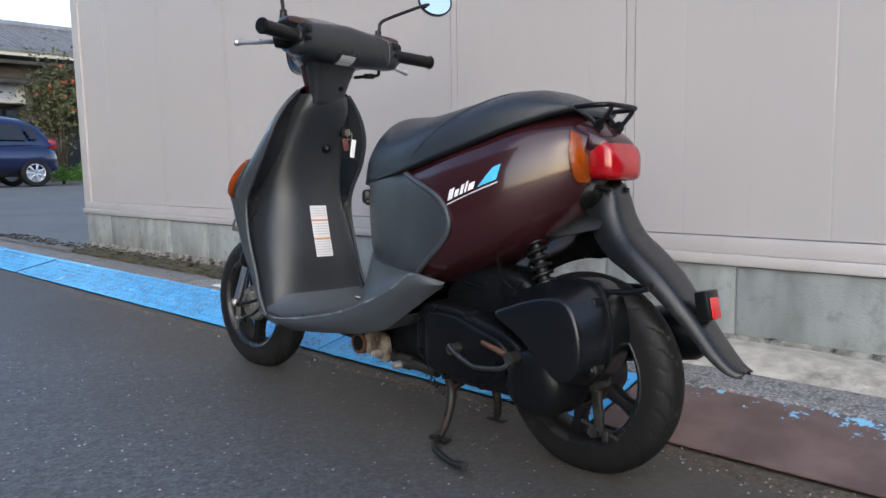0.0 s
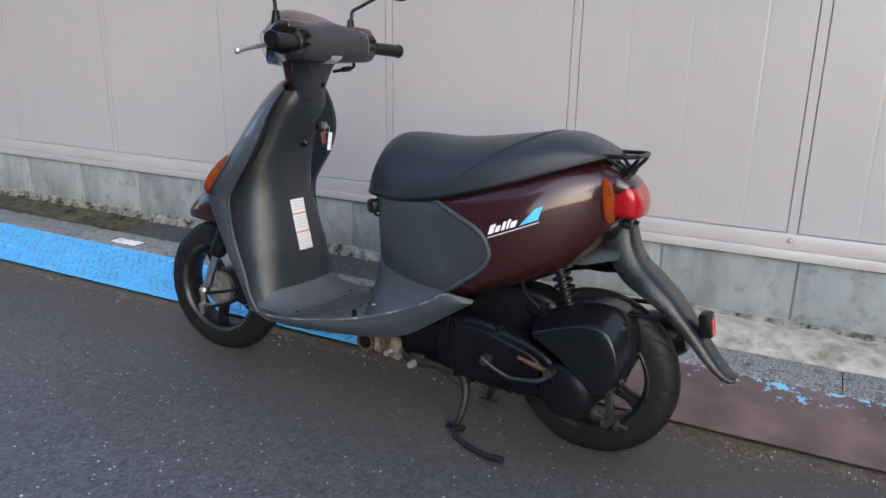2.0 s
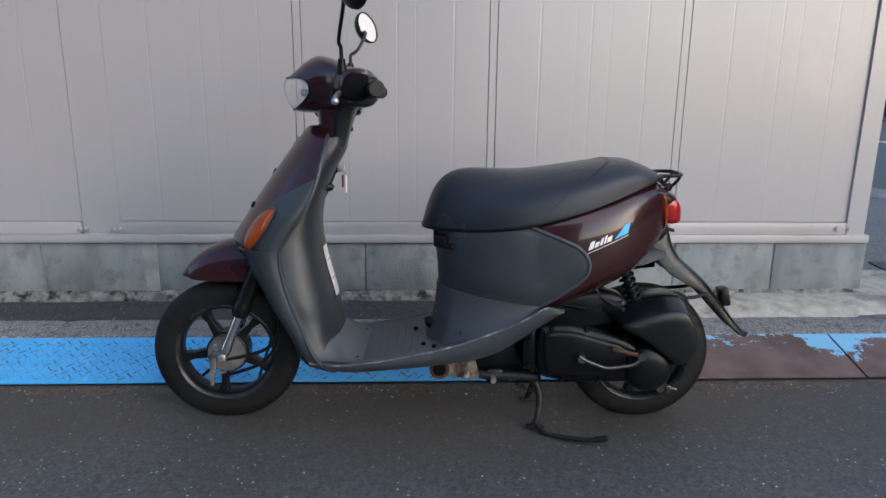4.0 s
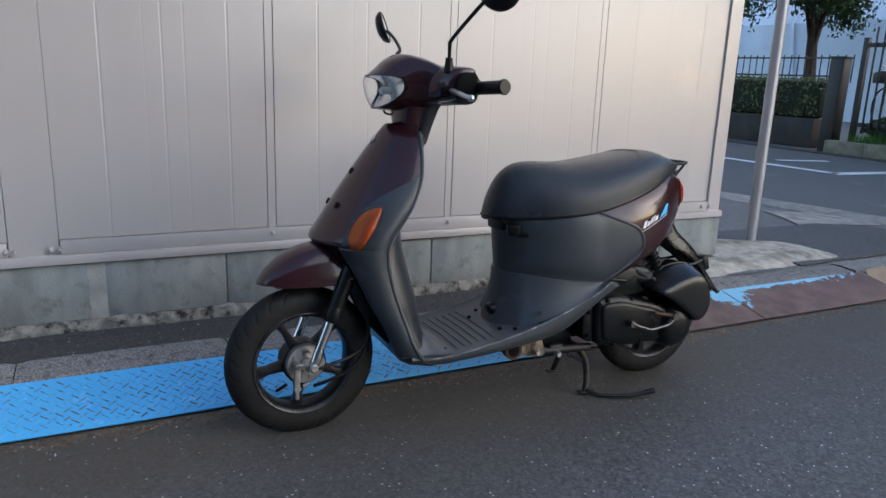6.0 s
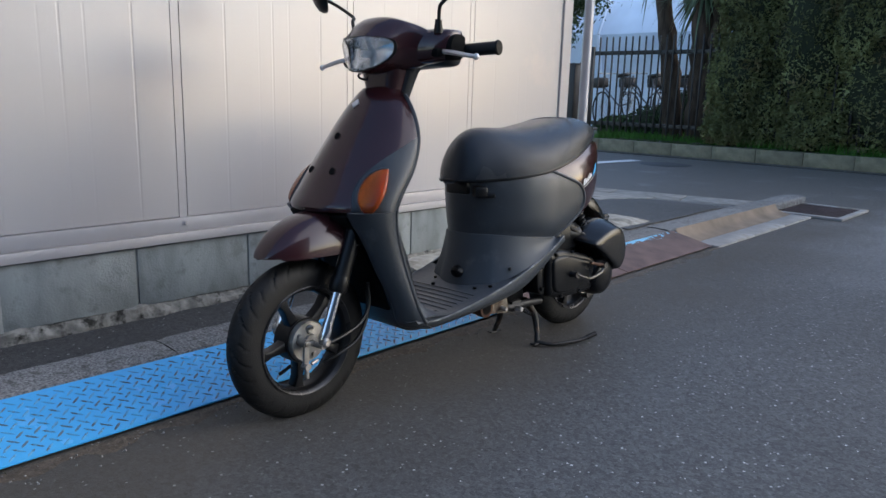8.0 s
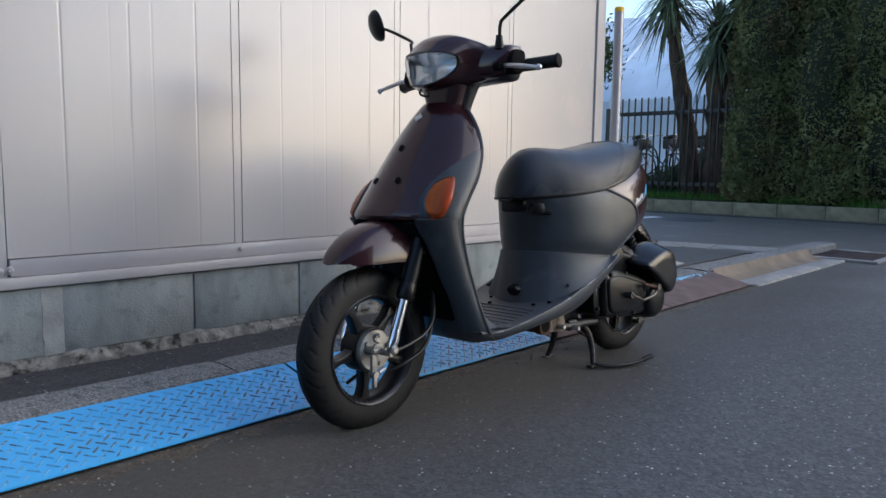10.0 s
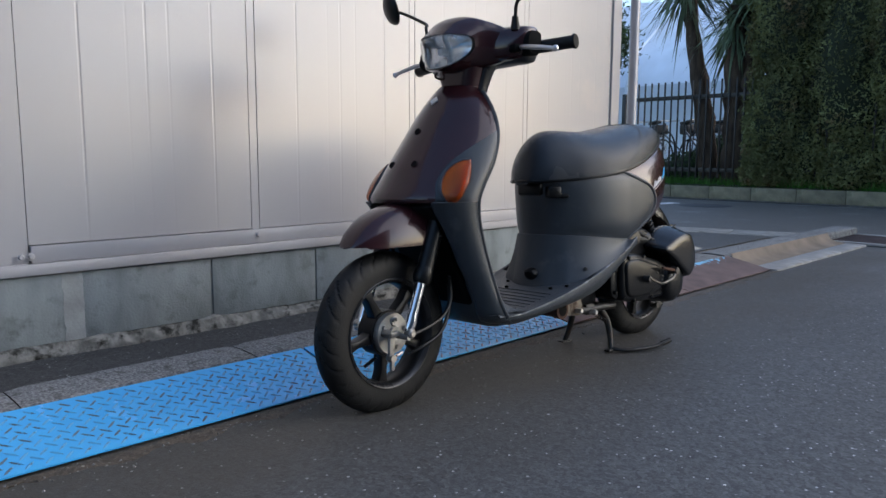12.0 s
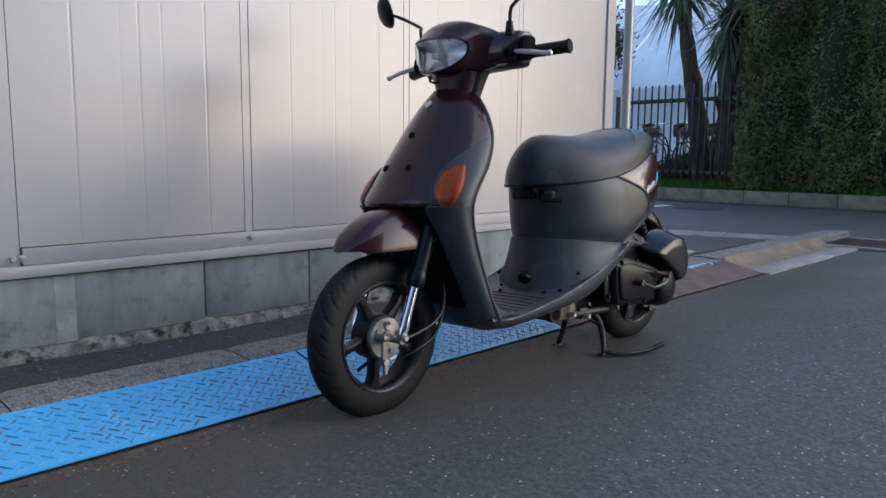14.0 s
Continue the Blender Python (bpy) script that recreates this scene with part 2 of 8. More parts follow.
M_KERB = mat("kerb_stone", (0.20, 0.195, 0.188), 0.92, grain=2.0, grain_scale=120, vary=0.6, vary_scale=150, dirt=(0.085, 0.08, 0.072), dirt_scale=22, dirt_amount=0.35, random_piece=0.1)
M_CONC = mat("old_concrete", (0.40, 0.37, 0.315), 0.9, grain=1.6, grain_scale=80, vary=0.20, vary_scale=22, dirt=(0.19, 0.175, 0.14), dirt_scale=7, dirt_amount=0.34)
M_GUTTER = mat("gutter_concrete", (0.31, 0.295, 0.275), 0.9, grain=0.6, grain_scale=90, vary=0.2, vary_scale=5, dirt=(0.22, 0.19, 0.15), dirt_scale=4, dirt_amount=0.25, random_piece=0.08)
M_PALESLAB = mat("worn_slab", (0.27, 0.258, 0.235), 0.92, grain=0.8, grain_scale=90, vary=0.25, vary_scale=8, dirt=(0.12, 0.112, 0.10), dirt_scale=6, dirt_amount=0.25, random_piece=0.12)
M_GUTDIRT = mat("gutter_silt", (0.22, 0.17, 0.125), 0.95, grain=0.6, grain_scale=60, vary=0.25, vary_scale=6)
M_BLUE = worn_paint("blue_plate_paint", (0.060, 0.41, 0.80), (0.10, 0.14, 0.17), 0.33, 9, 0.10)
# bars darker than the sheet: wear, and side shading put into the paint
M_TREAD = worn_paint("worn_shaded_bars", (0.07, 0.345, 0.62), (0.065, 0.12, 0.17), 0.47, 22, 0.28)
XJ = 0.088  # joint between the two rusty plates
M_RUST = worn_paint("rusty_plate", (0.20, 0.47, 0.66), (0.125, 0.083, 0.074), 0.635, 30, 0.6, spots=((XJ - 0.01, 1.575, 0.15, 0.11, 0.40), (XJ + 0.05, 1.48, 0.07, 0.05, 0.16), (-0.33, 1.60, 0.25, 0.06, 0.06), (XJ + 0.28, 1.635, 0.55, 0.030, 0.30)), edge=(1.54, 1.64, -0.07, 0.11))
for m_ in (M_BLUE, M_TREAD):
    m_.node_tree.nodes["Principled BSDF"].inputs["Coat Weight"].default_value = 0.06
    m_.node_tree.nodes["Principled BSDF"].inputs["Coat Roughness"].default_value = 0.16
M_WHITE = mat("road_paint", (0.72, 0.72, 0.72), 0.8, grain=0.5, grain_scale=90, vary=0.1, vary_scale=8, dirt=(0.3, 0.3, 0.3), dirt_scale=12, dirt_amount=0.12)
M_POLE = mat("galvanised_pole", (0.42, 0.41, 0.43), 0.45, metal=0.5, grain=0.1, vary=0.1, vary_scale=5)
M_YELLOW = mat("yellow_cap", (0.75, 0.45, 0.03), 0.5)
M_GRATE = mat("rusted_grate", (0.09, 0.065, 0.06), 0.8, metal=0.3, vary=0.25, vary_scale=12)
M_IRON = mat("cast_iron", (0.08, 0.08, 0.085), 0.7, metal=0.3, grain=0.5, grain_scale=120)

M_MAROON = mat("maroon_metallic_paint", (0.031, 0.0085, 0.0105), 0.24, metal=0.10, coat=0.45, vary=0.06, vary_scale=3, spec=0.42, rough_vary=0.03)
M_GREY = mat("dark_grey_plastic", (0.037, 0.044, 0.052), 0.32, grain=0.25, grain_scale=900, vary=0.16, vary_scale=5, spec=0.45, dirt=(0.075, 0.08, 0.085), dirt_scale=6, dirt_amount=0.05)
M_GREYLT = mat("grey_floor_plastic", (0.050, 0.058, 0.068), 0.42, grain=0.25, grain_scale=900, vary=0.12, vary_scale=5, dirt=(0.10, 0.105, 0.11), dirt_scale=7, dirt_amount=0.08)
M_GREYIN = mat("charcoal_plastic", (0.018, 0.021, 0.025), 0.29, grain=0.25, grain_scale=900, vary=0.12, vary_scale=5)
M_SEAT = mat("black_vinyl", (0.0175, 0.022, 0.0285), 0.25, grain=0.5, grain_scale=700, vary=0.12, vary_scale=6)
M_BLACK = mat("black_plastic", (0.0055, 0.0057, 0.006), 0.34, grain=0.15, grain_scale=600, vary=0.15, vary_scale=8, spec=0.3)
M_CASE = mat("black_engine_paint", (0.0055, 0.006, 0.007), 0.30, metal=0.15, grain=0.15, grain_scale=500, vary=0.2, vary_scale=10, dirt=(0.04, 0.037, 0.033), dirt_scale=9, dirt_amount=0.02, spec=0.3)
M_GLOSSBLACK = mat("gloss_black_plastic", (0.0055, 0.0062, 0.0075), 0.25, grain=0.10, grain_scale=500, vary=0.15, vary_scale=8, spec=0.45, dirt=(0.022, 0.021, 0.019), dirt_scale=7, dirt_amount=0.02)
M_GUARD = mat("satin_black_plastic", (0.0065, 0.007, 0.0075), 0.27, grain=0.2, grain_scale=700, vary=0.2, vary_scale=7, dirt=(0.05, 0.045, 0.038), dirt_scale=5, dirt_amount=0.08)
M_LAMPREF = mat("lamp_reflector", (0.74, 0.77, 0.79), 0.24, metal=0.95, grain=0.5, grain_scale=45, vary=0.10, vary_scale=40)
M_DARK = mat("underside_black", (0.006, 0.006, 0.006), 0.8, spec=0.08)
M_TYRE = mat("tyre_rubber", (0.0098, 0.0096, 0.0095), 0.56, grain=0.3, grain_scale=300, vary=0.2, vary_scale=9, dirt=(0.030, 0.028, 0.026), dirt_scale=10, dirt_amount=0.10, spec=0.28)
M_RIM = mat("black_alloy", (0.014, 0.014, 0.015), 0.35, metal=0.3, vary=0.15, spec=0.3)
M_LIP = mat("grey_rim_edge", (0.035, 0.035, 0.037), 0.28, metal=0.5, vary=0.3, vary_scale=20, spec=0.4)
M_DRUM = mat("dull_aluminium", (0.33, 0.32, 0.30), 0.5, metal=0.8, grain=0.3, grain_scale=200, vary=0.25, vary_scale=25, dirt=(0.14, 0.12, 0.10), dirt_scale=18, dirt_amount=0.12)
M_CHROME = mat("chrome", (0.75, 0.75, 0.76), 0.12, metal=1.0, vary=0.05)
M_LEVER = mat("satin_aluminium", (0.58, 0.58, 0.60), 0.30, metal=0.9, vary=0.1, vary_scale=30)
M_STEEL = mat("worn_steel", (0.40, 0.38, 0.35), 0.42, metal=0.9, vary=0.25, vary_scale=30, dirt=(0.16, 0.09, 0.05), dirt_scale=25, dirt_amount=0.1)
M_OILSTEEL = mat("oily_steel", (0.11, 0.106, 0.10), 0.34, metal=0.85, vary=0.3, vary_scale=30)
M_RUSTY = mat("rusted_steel", (0.065, 0.030, 0.017), 0.85, grain=0.8, grain_scale=150, vary=0.4, vary_scale=20)
M_BRACKET = mat("weathered_bracket", (0.20, 0.17, 0.13), 0.6, metal=0.2, vary=0.35, vary_scale=24, dirt=(0.045, 0.022, 0.012), dirt_scale=26, dirt_amount=0.62)
M_STAND = mat("rust_stained_black_paint", (0.011, 0.010, 0.009), 0.5, vary=0.3, vary_scale=20, dirt=(0.05, 0.026, 0.015), dirt_scale=18, dirt_amount=0.25)
M_AMBER = mat("amber_lens", (0.56, 0.108, 0.011), 0.12, trans=0.70, ior=1.35, vary=0.12, vary_scale=45, spec=0.5)
M_SCUFF = mat("scuffed_plastic_edge", (0.085, 0.095, 0.105), 0.5, vary=0.3, vary_scale=40, dirt=(0.30, 0.31, 0.32), dirt_scale=30, dirt_amount=0.35)
M_RED = mat("red_lens", (0.31, 0.004, 0.008), 0.14, coat=0.25, vary=0.15, vary_scale=30, spec=0.6)
M_REFLECTOR = mat("red_reflector", (0.60, 0.012, 0.015), 0.2, coat=0.5, grain=0.4, grain_scale=500)
M_GLASS = mat("clear_lens", (1, 1, 1), 0.03, trans=1.0, ior=1.25, vary=0.0, rough_vary=0.01)
M_MIRROR = mat("mirror_glass", (0.9, 0.93, 0.95), 0.02, metal=1.0, vary=0.0, rough_vary=0.01)
M_LABEL = mat("white_label", (0.62, 0.62, 0.63), 0.5, vary=0.06, vary_scale=40)
M_PRINT = mat("grey_print", (0.42, 0.42, 0.43), 0.6)
M_ORANGE = mat("orange_print", (0.55, 0.24, 0.10), 0.6)
M_DECALW = mat("white_decal", (0.78, 0.78, 0.80), 0.35)
M_DECALB = mat("blue_decal", (0.06, 0.42, 0.78), 0.35)
M_EMBLEM = mat("silver_emblem", (0.6, 0.6, 0.62), 0.3, metal=0.7)
M_KEYTAG = mat("white_tag", (0.7, 0.7, 0.7), 0.4)
M_LEATHER = mat("brown_keyring", (0.10, 0.035, 0.03), 0.6)

M_LEAF = mat("hedge_leaf", (0.136, 0.148, 0.058), 0.6, vary=0.45, vary_scale=1.6, spec=0.25, dirt=(0.15, 0.095, 0.050), dirt_scale=2.1, dirt_amount=0.26)
M_LEAF2 = mat("yucca_leaf", (0.11, 0.145, 0.080), 0.5, vary=0.35, vary_scale=3, spec=0.3)
M_LEAF3 = mat("tree_leaf", (0.035, 0.065, 0.02), 0.6, vary=0.4, vary_scale=2, spec=0.3)
M_SHRUB = mat("shrub_leaf", (0.085, 0.088, 0.040), 0.6, vary=0.5, vary_scale=3, spec=0.3)
# core colour carries the deep shade between leaves
M_CORE = mat("foliage_shade", (0.020, 0.027, 0.012), 0.9)
M_GRASS = mat("grass", (0.06, 0.16, 0.025), 0.7, vary=0.3, vary_scale=4, spec=0.2)
M_WEED = mat("dull_weed", (0.085, 0.082, 0.045), 0.8, vary=0.4, vary_scale=8)
M_LITTER = mat("dry_leaf_litter", (0.070, 0.056, 0.040), 0.9, vary=0.5, vary_scale=30, spec=0.2)
M_SOIL = mat("soil", (0.06, 0.055, 0.035), 0.95, grain=0.8, grain_scale=60, vary=0.3, vary_scale=6)
M_BARK = mat("fibrous_bark", (0.065, 0.047, 0.034), 0.95, grain=1.0, grain_scale=40, vary=0.5, vary_scale=18, streak=0.2, spec=0.2)
M_FENCE = mat("dark_brown_fence_paint", (0.018, 0.015, 0.013), 0.5, vary=0.1)
M_STONE = mat("mossy_kerb_block", (0.215, 0.188, 0.125), 0.95, grain=0.8, grain_scale=70, vary=0.3, vary_scale=6, dirt=(0.085, 0.095, 0.045), dirt_scale=5, dirt_amount=0.2, random_piece=0.12)
M_TENT = mat("white_tarpaulin", (0.66, 0.72, 0.80), 0.6, grain=0.2, grain_scale=20, vary=0.12, vary_scale=0.7)
M_DRY = mat("dry_leaf", (0.30, 0.20, 0.11), 0.8, vary=0.4, vary_scale=9)
M_MOSS = mat("moss_and_litter", (0.062, 0.056, 0.030), 0.95, grain=1.0, grain_scale=60, vary=0.5, vary_scale=22, dirt=(0.07, 0.10, 0.03), dirt_scale=9, dirt_amount=0.15)
M_CARBLUE = mat("blue_car_paint", (0.006, 0.011, 0.052), 0.3, metal=0.4, coat=1.0, vary=0.05)
M_CARGLASS = mat("dark_car_glass", (0.015, 0.017, 0.02), 0.08, vary=0.05)
M_ALLOY = mat("silver_alloy", (0.55, 0.55, 0.56), 0.3, metal=0.8, vary=0.08)
M_TILE = mat("grey_roof_tile", (0.16, 0.165, 0.175), 0.6, vary=0.2, vary_scale=3, random_piece=0.1)
M_PLASTER = mat("brown_plaster", (0.11, 0.085, 0.065), 0.9, grain=0.3, grain_scale=40, vary=0.15, vary_scale=2)
M_HOUSEDARK = mat("dark_timber", (0.05, 0.042, 0.035), 0.8, vary=0.3, vary_scale=3)
M_CREAM = mat("cream_fascia", (0.62, 0.58, 0.50), 0.7, vary=0.08)
# dark bluish tone, set for what the metal wall mirrors
M_GREYWALL = mat("unseen_wall_grey", (0.105, 0.115, 0.132), 0.9, grain=0.3, grain_scale=30, vary=0.12, vary_scale=1)
M_FLOWER = mat("orange_flower", (0.42, 0.10, 0.04), 0.6, vary=0.2)
M_BIKE = mat("bicycle_frame", (0.10, 0.10, 0.11), 0.4, metal=0.6)
M_PALE = mat("pale_house_wall", (0.5, 0.48, 0.44), 0.85, vary=0.08, vary_scale=1.5)

# ---------------------------------------------------------------- mesh helpers
def part(name, bm, material, parent=None, label="", sharp=38, flat=False):
    """One bmesh as ONE mesh object, under a thing or a part."""
    bm.normal_update()
    me = bpy.data.meshes.new(name)
    lim = radians(sharp)
    for fc in bm.faces:
        fc.smooth = not flat
    for e in bm.edges:
        if len(e.link_faces) == 2 and e.calc_face_angle(0) > lim:
            e.smooth = False
    bm.to_mesh(me)
    bm.free()
    me.materials.append(material)
    ob = new(name, me)
    ob.parent = parent
    if label:
        tagged(ob, label)
    return ob


def thing(name, label, category, group="", kind="", m=None):
    ob = tagged(new(name), label, category, group, kind)
    if m is not None:
        ob.matrix_basis = m
    return ob


def box(bm, c, s, rot=None, bevel=0.0):
    """Box of size s about c; rot is a Matrix; bevelled edges."""
    m = Matrix.Translation(c)
    if rot is not None:
        m = m @ rot.to_4x4()
    r = bmesh.ops.create_cube(bm, size=1.0, matrix=m @ Matrix.Diagonal((*s, 1)))
    if bevel:
        es = list({e for v in r["verts"] for e in v.link_edges})
        bmesh.ops.bevel(bm, geom=es, offset=bevel, segments=2, affect="EDGES", profile=0.5)
    return bm


def spline(pts, n=6):
    """Catmull-Rom through the points."""
    pts = [Vector(p) for p in pts]
    out = []
    for i in range(len(pts) - 1):
        p0, p1, p2 = pts[max(i - 1, 0)], pts[i], pts[i + 1]
        p3 = pts[min(i + 2, len(pts) - 1)]
        for k in range(n):
            t = k / n
            out.append(0.5 * (2 * p1 + (p2 - p0) * t + (2 * p0 - 5 * p1 + 4 * p2 - p3) * t * t + (3 * p1 - p0 - 3 * p2 + p3) * t ** 3))
    out.append(pts[-1])
    return out


def at(table, x, k=1):
    """Smooth value of column k at x in a table sorted by column 0."""
    if x <= table[0][0]:
        return table[0][k]
    if x >= table[-1][0]:
        return table[-1][k]
    for i in range(len(table) - 1):
        if x <= table[i + 1][0]:
            break
    a, b = table[i], table[i + 1]
    h = b[0] - a[0]
    t = (x - a[0]) / h
    lo, hi = table[max(i - 1, 0)], table[min(i + 2, len(table) - 1)]
    ma = (b[k] - lo[k]) / (b[0] - lo[0]) * h
    mb = (hi[k] - a[k]) / (hi[0] - a[0]) * h
    return (2 * t ** 3 - 3 * t * t + 1) * a[k] + (t ** 3 - 2 * t * t + t) * ma + (-2 * t ** 3 + 3 * t * t) * b[k] + (t ** 3 - t * t) * mb


def tube(bm, pts, r, seg=10, caps=True):
    """Round bar along the points; r is one radius or one per point."""
    pts = [Vector(p) for p in pts]
    rs = r if isinstance(r, (list, tuple)) else [r] * len(pts)
    rings, side = [], None
    for i, p in enumerate(pts):
        d = (pts[min(i + 1, len(pts) - 1)] - pts[max(i - 1, 0)]).normalized()
        if side is None:
            side = d.orthogonal().normalized()
        side = (side - d * side.dot(d)).normalized()
        up = d.cross(side)
        rings.append([bm.verts.new(p + rs[i] * (side * math.cos(a) + up * math.sin(a))) for a in (2 * math.pi * k / seg for k in range(seg))])
    for a, b in zip(rings, rings[1:]):
        for k in range(seg):
            bm.faces.new((a[k], a[(k + 1) % seg], b[(k + 1) % seg], b[k]))
    if caps:
        bm.faces.new(rings[0][::-1])
        bm.faces.new(rings[-1])
    return bm


def loft(bm, rings, caps=(True, True), closed=True):
    """Skin over rings of equally many points."""
    vs = [[bm.verts.new(p) for p in ring] for ring in rings]
    n = len(vs[0])
    for a, b in zip(vs, vs[1:]):
        for k in range(n if closed else n - 1):
            bm.faces.new((a[k], a[(k + 1) % n], b[(k + 1) % n], b[k]))
    if closed and caps[0]:
        bm.faces.new(vs[0][::-1])
    if closed and caps[1]:
        bm.faces.new(vs[-1])
    return bm


def lathe(bm, profile, c=(0, 0, 0), seg=48, closed=False):
    """Turned shape about the y axis through c; profile rows are (radius, y)."""
    rings = []
    for r, h in profile:
        rings.append([bm.verts.new((c[0] + r * math.cos(2 * math.pi * k / seg), c[1] + h, c[2] + r * math.sin(2 * math.pi * k / seg))) for k in range(seg)])
    pairs = list(zip(rings, rings[1:]))
    if closed:
        pairs.append((rings[-1], rings[0]))
    for a, b in pairs:
        for k in range(seg):
            bm.faces.new((a[k], a[(k + 1) % seg], b[(k + 1) % seg], b[k]))
    if not closed:
        for ring in (rings[0], rings[-1]):
            if (ring[0].co - ring[seg // 2].co).length > 1e-4:
                bm.faces.new(ring)
    bmesh.ops.remove_doubles(bm, verts=bm.verts, dist=1e-6)
    return bm


def grid(bm, rows):
    """Open sheet over rows of points."""
    return loft(bm, rows, closed=False)


def thicken(bm, t):
    """Gives an open sheet thickness."""
    bmesh.ops.recalc_face_normals(bm, faces=bm.faces)
    bmesh.ops.solidify(bm, geom=bm.faces[:], thickness=t)
    return bm


def superring(cy, cz, hy, hz, p, n=32, x=0.0, low=None):
    """Rounded ring in the y-z plane at x; low is another exponent for its lower half."""
    out = []
    for k in range(n):
        a = 2 * math.pi * k / n
        c, s = math.cos(a), math.sin(a)
        q = low if (low and s < 0) else p
        out.append((x, cy + hy * math.copysign(abs(c) ** (2 / q), c), cz + hz * math.copysign(abs(s) ** (2 / q), s)))
    return out


def prism(bm, outline, axis_lo, axis_hi, bevel=0.0, seg=3):
    """Outline in x-z pushed from y = axis_lo to axis_hi, with rounded rims."""
    lo = [bm.verts.new((x, axis_lo, z)) for x, z in outline]
    hi = [bm.verts.new((x, axis_hi, z)) for x, z in outline]
    n = len(outline)
    fs = [bm.faces.new(lo), bm.faces.new(hi[::-1])]
    for k in range(n):
        bm.faces.new((lo[k], lo[(k + 1) % n], hi[(k + 1) % n], hi[k]))
    if bevel:
        bmesh.ops.recalc_face_normals(bm, faces=bm.faces)
        es = {e for f_ in fs for e in f_.edges}
        bmesh.ops.bevel(bm, geom=list(es), offset=bevel, segments=seg, affect="EDGES", profile=0.5)
    return bm


def rounded(outline, n=5):
    """Smooth closed outline through 2D points."""
    pts = [Vector((a, b, 0)) for a, b in outline]
    out = []
    k = len(pts)
    for i in range(k):
        p0, p1, p2, p3 = pts[i - 1], pts[i], pts[(i + 1) % k], pts[(i + 2) % k]
        for j in range(n):
            t = j / n
            q = 0.5 * (2 * p1 + (p2 - p0) * t + (2 * p0 - 5 * p1 + 4 * p2 - p3) * t * t + (3 * p1 - p0 - 3 * p2 + p3) * t ** 3)
            out.append((q.x, q.y))
    return out


def B():
    return bmesh.new()


# ---------------------------------------------------------------- ground and street
WALL_Y, END_L, END_R = 2.005, -5.17, 0.385

bm = B()
cuts_x = [-160, -20, -6, -3, 0, 3, 6, 20, 160]
cuts_y = [-160, -20, -6, -3, 0, 1.39, 3, 8, 30, 160]
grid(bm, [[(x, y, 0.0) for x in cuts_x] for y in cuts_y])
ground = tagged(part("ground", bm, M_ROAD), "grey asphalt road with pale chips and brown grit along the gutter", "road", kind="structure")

# asphalt strip between kerb and wall, rising a little to the wall
bm = B()
xs = [-9 + i * 0.08 for i in range(102)] + [-0.86]
rows = []
for y, z in ((1.79, 0.0635), (1.81, 0.065), (1.84, 0.067), (1.87, 0.069), (1.90, 0.071), (1.94, 0.073), (1.98, 0.075), (2.03, 0.076)):
    rows.append([(x, y, z + 0.004 * noise.noise((x * 3, y * 9, 0)) + 0.0025 * noise.noise((x * 13, y * 25, 2))) for x in xs])
grid(bm, rows)
thicken(bm, 0.05)
tagged(part("pavement", bm, M_STRIP), "dark patched asphalt strip at the foot of the wall", "pavement", kind="structure")

# pale concrete apron round the wall's corner, with a rounded end by the pole
bm = B()
rows = []
for j in range(61):
    x = -0.86 + 2.06 * j / 60
    near = 1.80
    far = 2.06
    if x > 0.36:
        q = min(1.0, (x - 0.36) / 0.84)
        far = 2.06 + 0.36 * min(1.0, (x - 0.36) * 9) * math.sqrt(max(0.0, 1 - q * q)) - 0.24 * q ** 5
    row = []
    for k in range(17):
        a = k / 16
        y = near + (far - near) * a
        edge = min(1.0, 5 * a) * (min(1.0, 7 * (1 - a)) if x > 0.36 else 1.0) * (min(1.0, (1.2 - x) * 7) if x > 0.9 else 1.0)
        z = 0.064 + 0.036 * max(0.0, edge) ** 0.6 * min(1.0, 0.4 + (y - 1.8) / 0.2) + 0.005 * noise.noise((x * 4, y * 6, 1)) + 0.003 * noise.noise((x * 17, y * 17, 7))
        row.append((x, y, z))
    rows.append(row)
grid(bm, rows)
thicken(bm, 0.06)
tagged(part("concrete_apron", bm, M_CONC), "pale weathered concrete apron with stains at the wall's corner", "pavement", kind="structure")

# side yard on the right: asphalt falling to the side street, whose edge runs slantwise
def street_edge(y):
    return 2.70 - 0.26 * (y - 2.16)


bm = B()
rows = []
for j in range(17):
    y = 1.78 + j * 0.4
    e = street_edge(y)
    rows.append([(x, y, max(0.010, 0.068 * min(1, (e + 0.12 - x) / 0.9)) + 0.006 * noise.noise((x, y, 3))) for x in [0.3 + (e - 0.3) * k / 9 for k in range(10)]])
grid(bm, rows)
tagged(part("yard_right", bm, M_APRON), "grey cracked asphalt yard beside the wall", "pavement", kind="structure")
bm = B()
rows = []
for j in range(15):
    y = 1.80 + 0.052 * j
    x1 = 2.42 - 0.10 * j / 14
    rows.append([(x + 0.05 * noise.noise((y * 3, x, 1)), y + 0.03 * noise.noise((x * 3, y, 4)), max(0.016, 0.068 * min(1, (street_edge(y) + 0.12 - x) / 0.9)) + 0.009) for x in [0.80 + (x1 - 0.80) * i / 19 for i in range(20)]])
grid(bm, rows)
thicken(bm, 0.006)
tagged(part("asphalt_patch", bm, M_PATCH), "dark asphalt repair in the yard", "pavement", kind="structure")
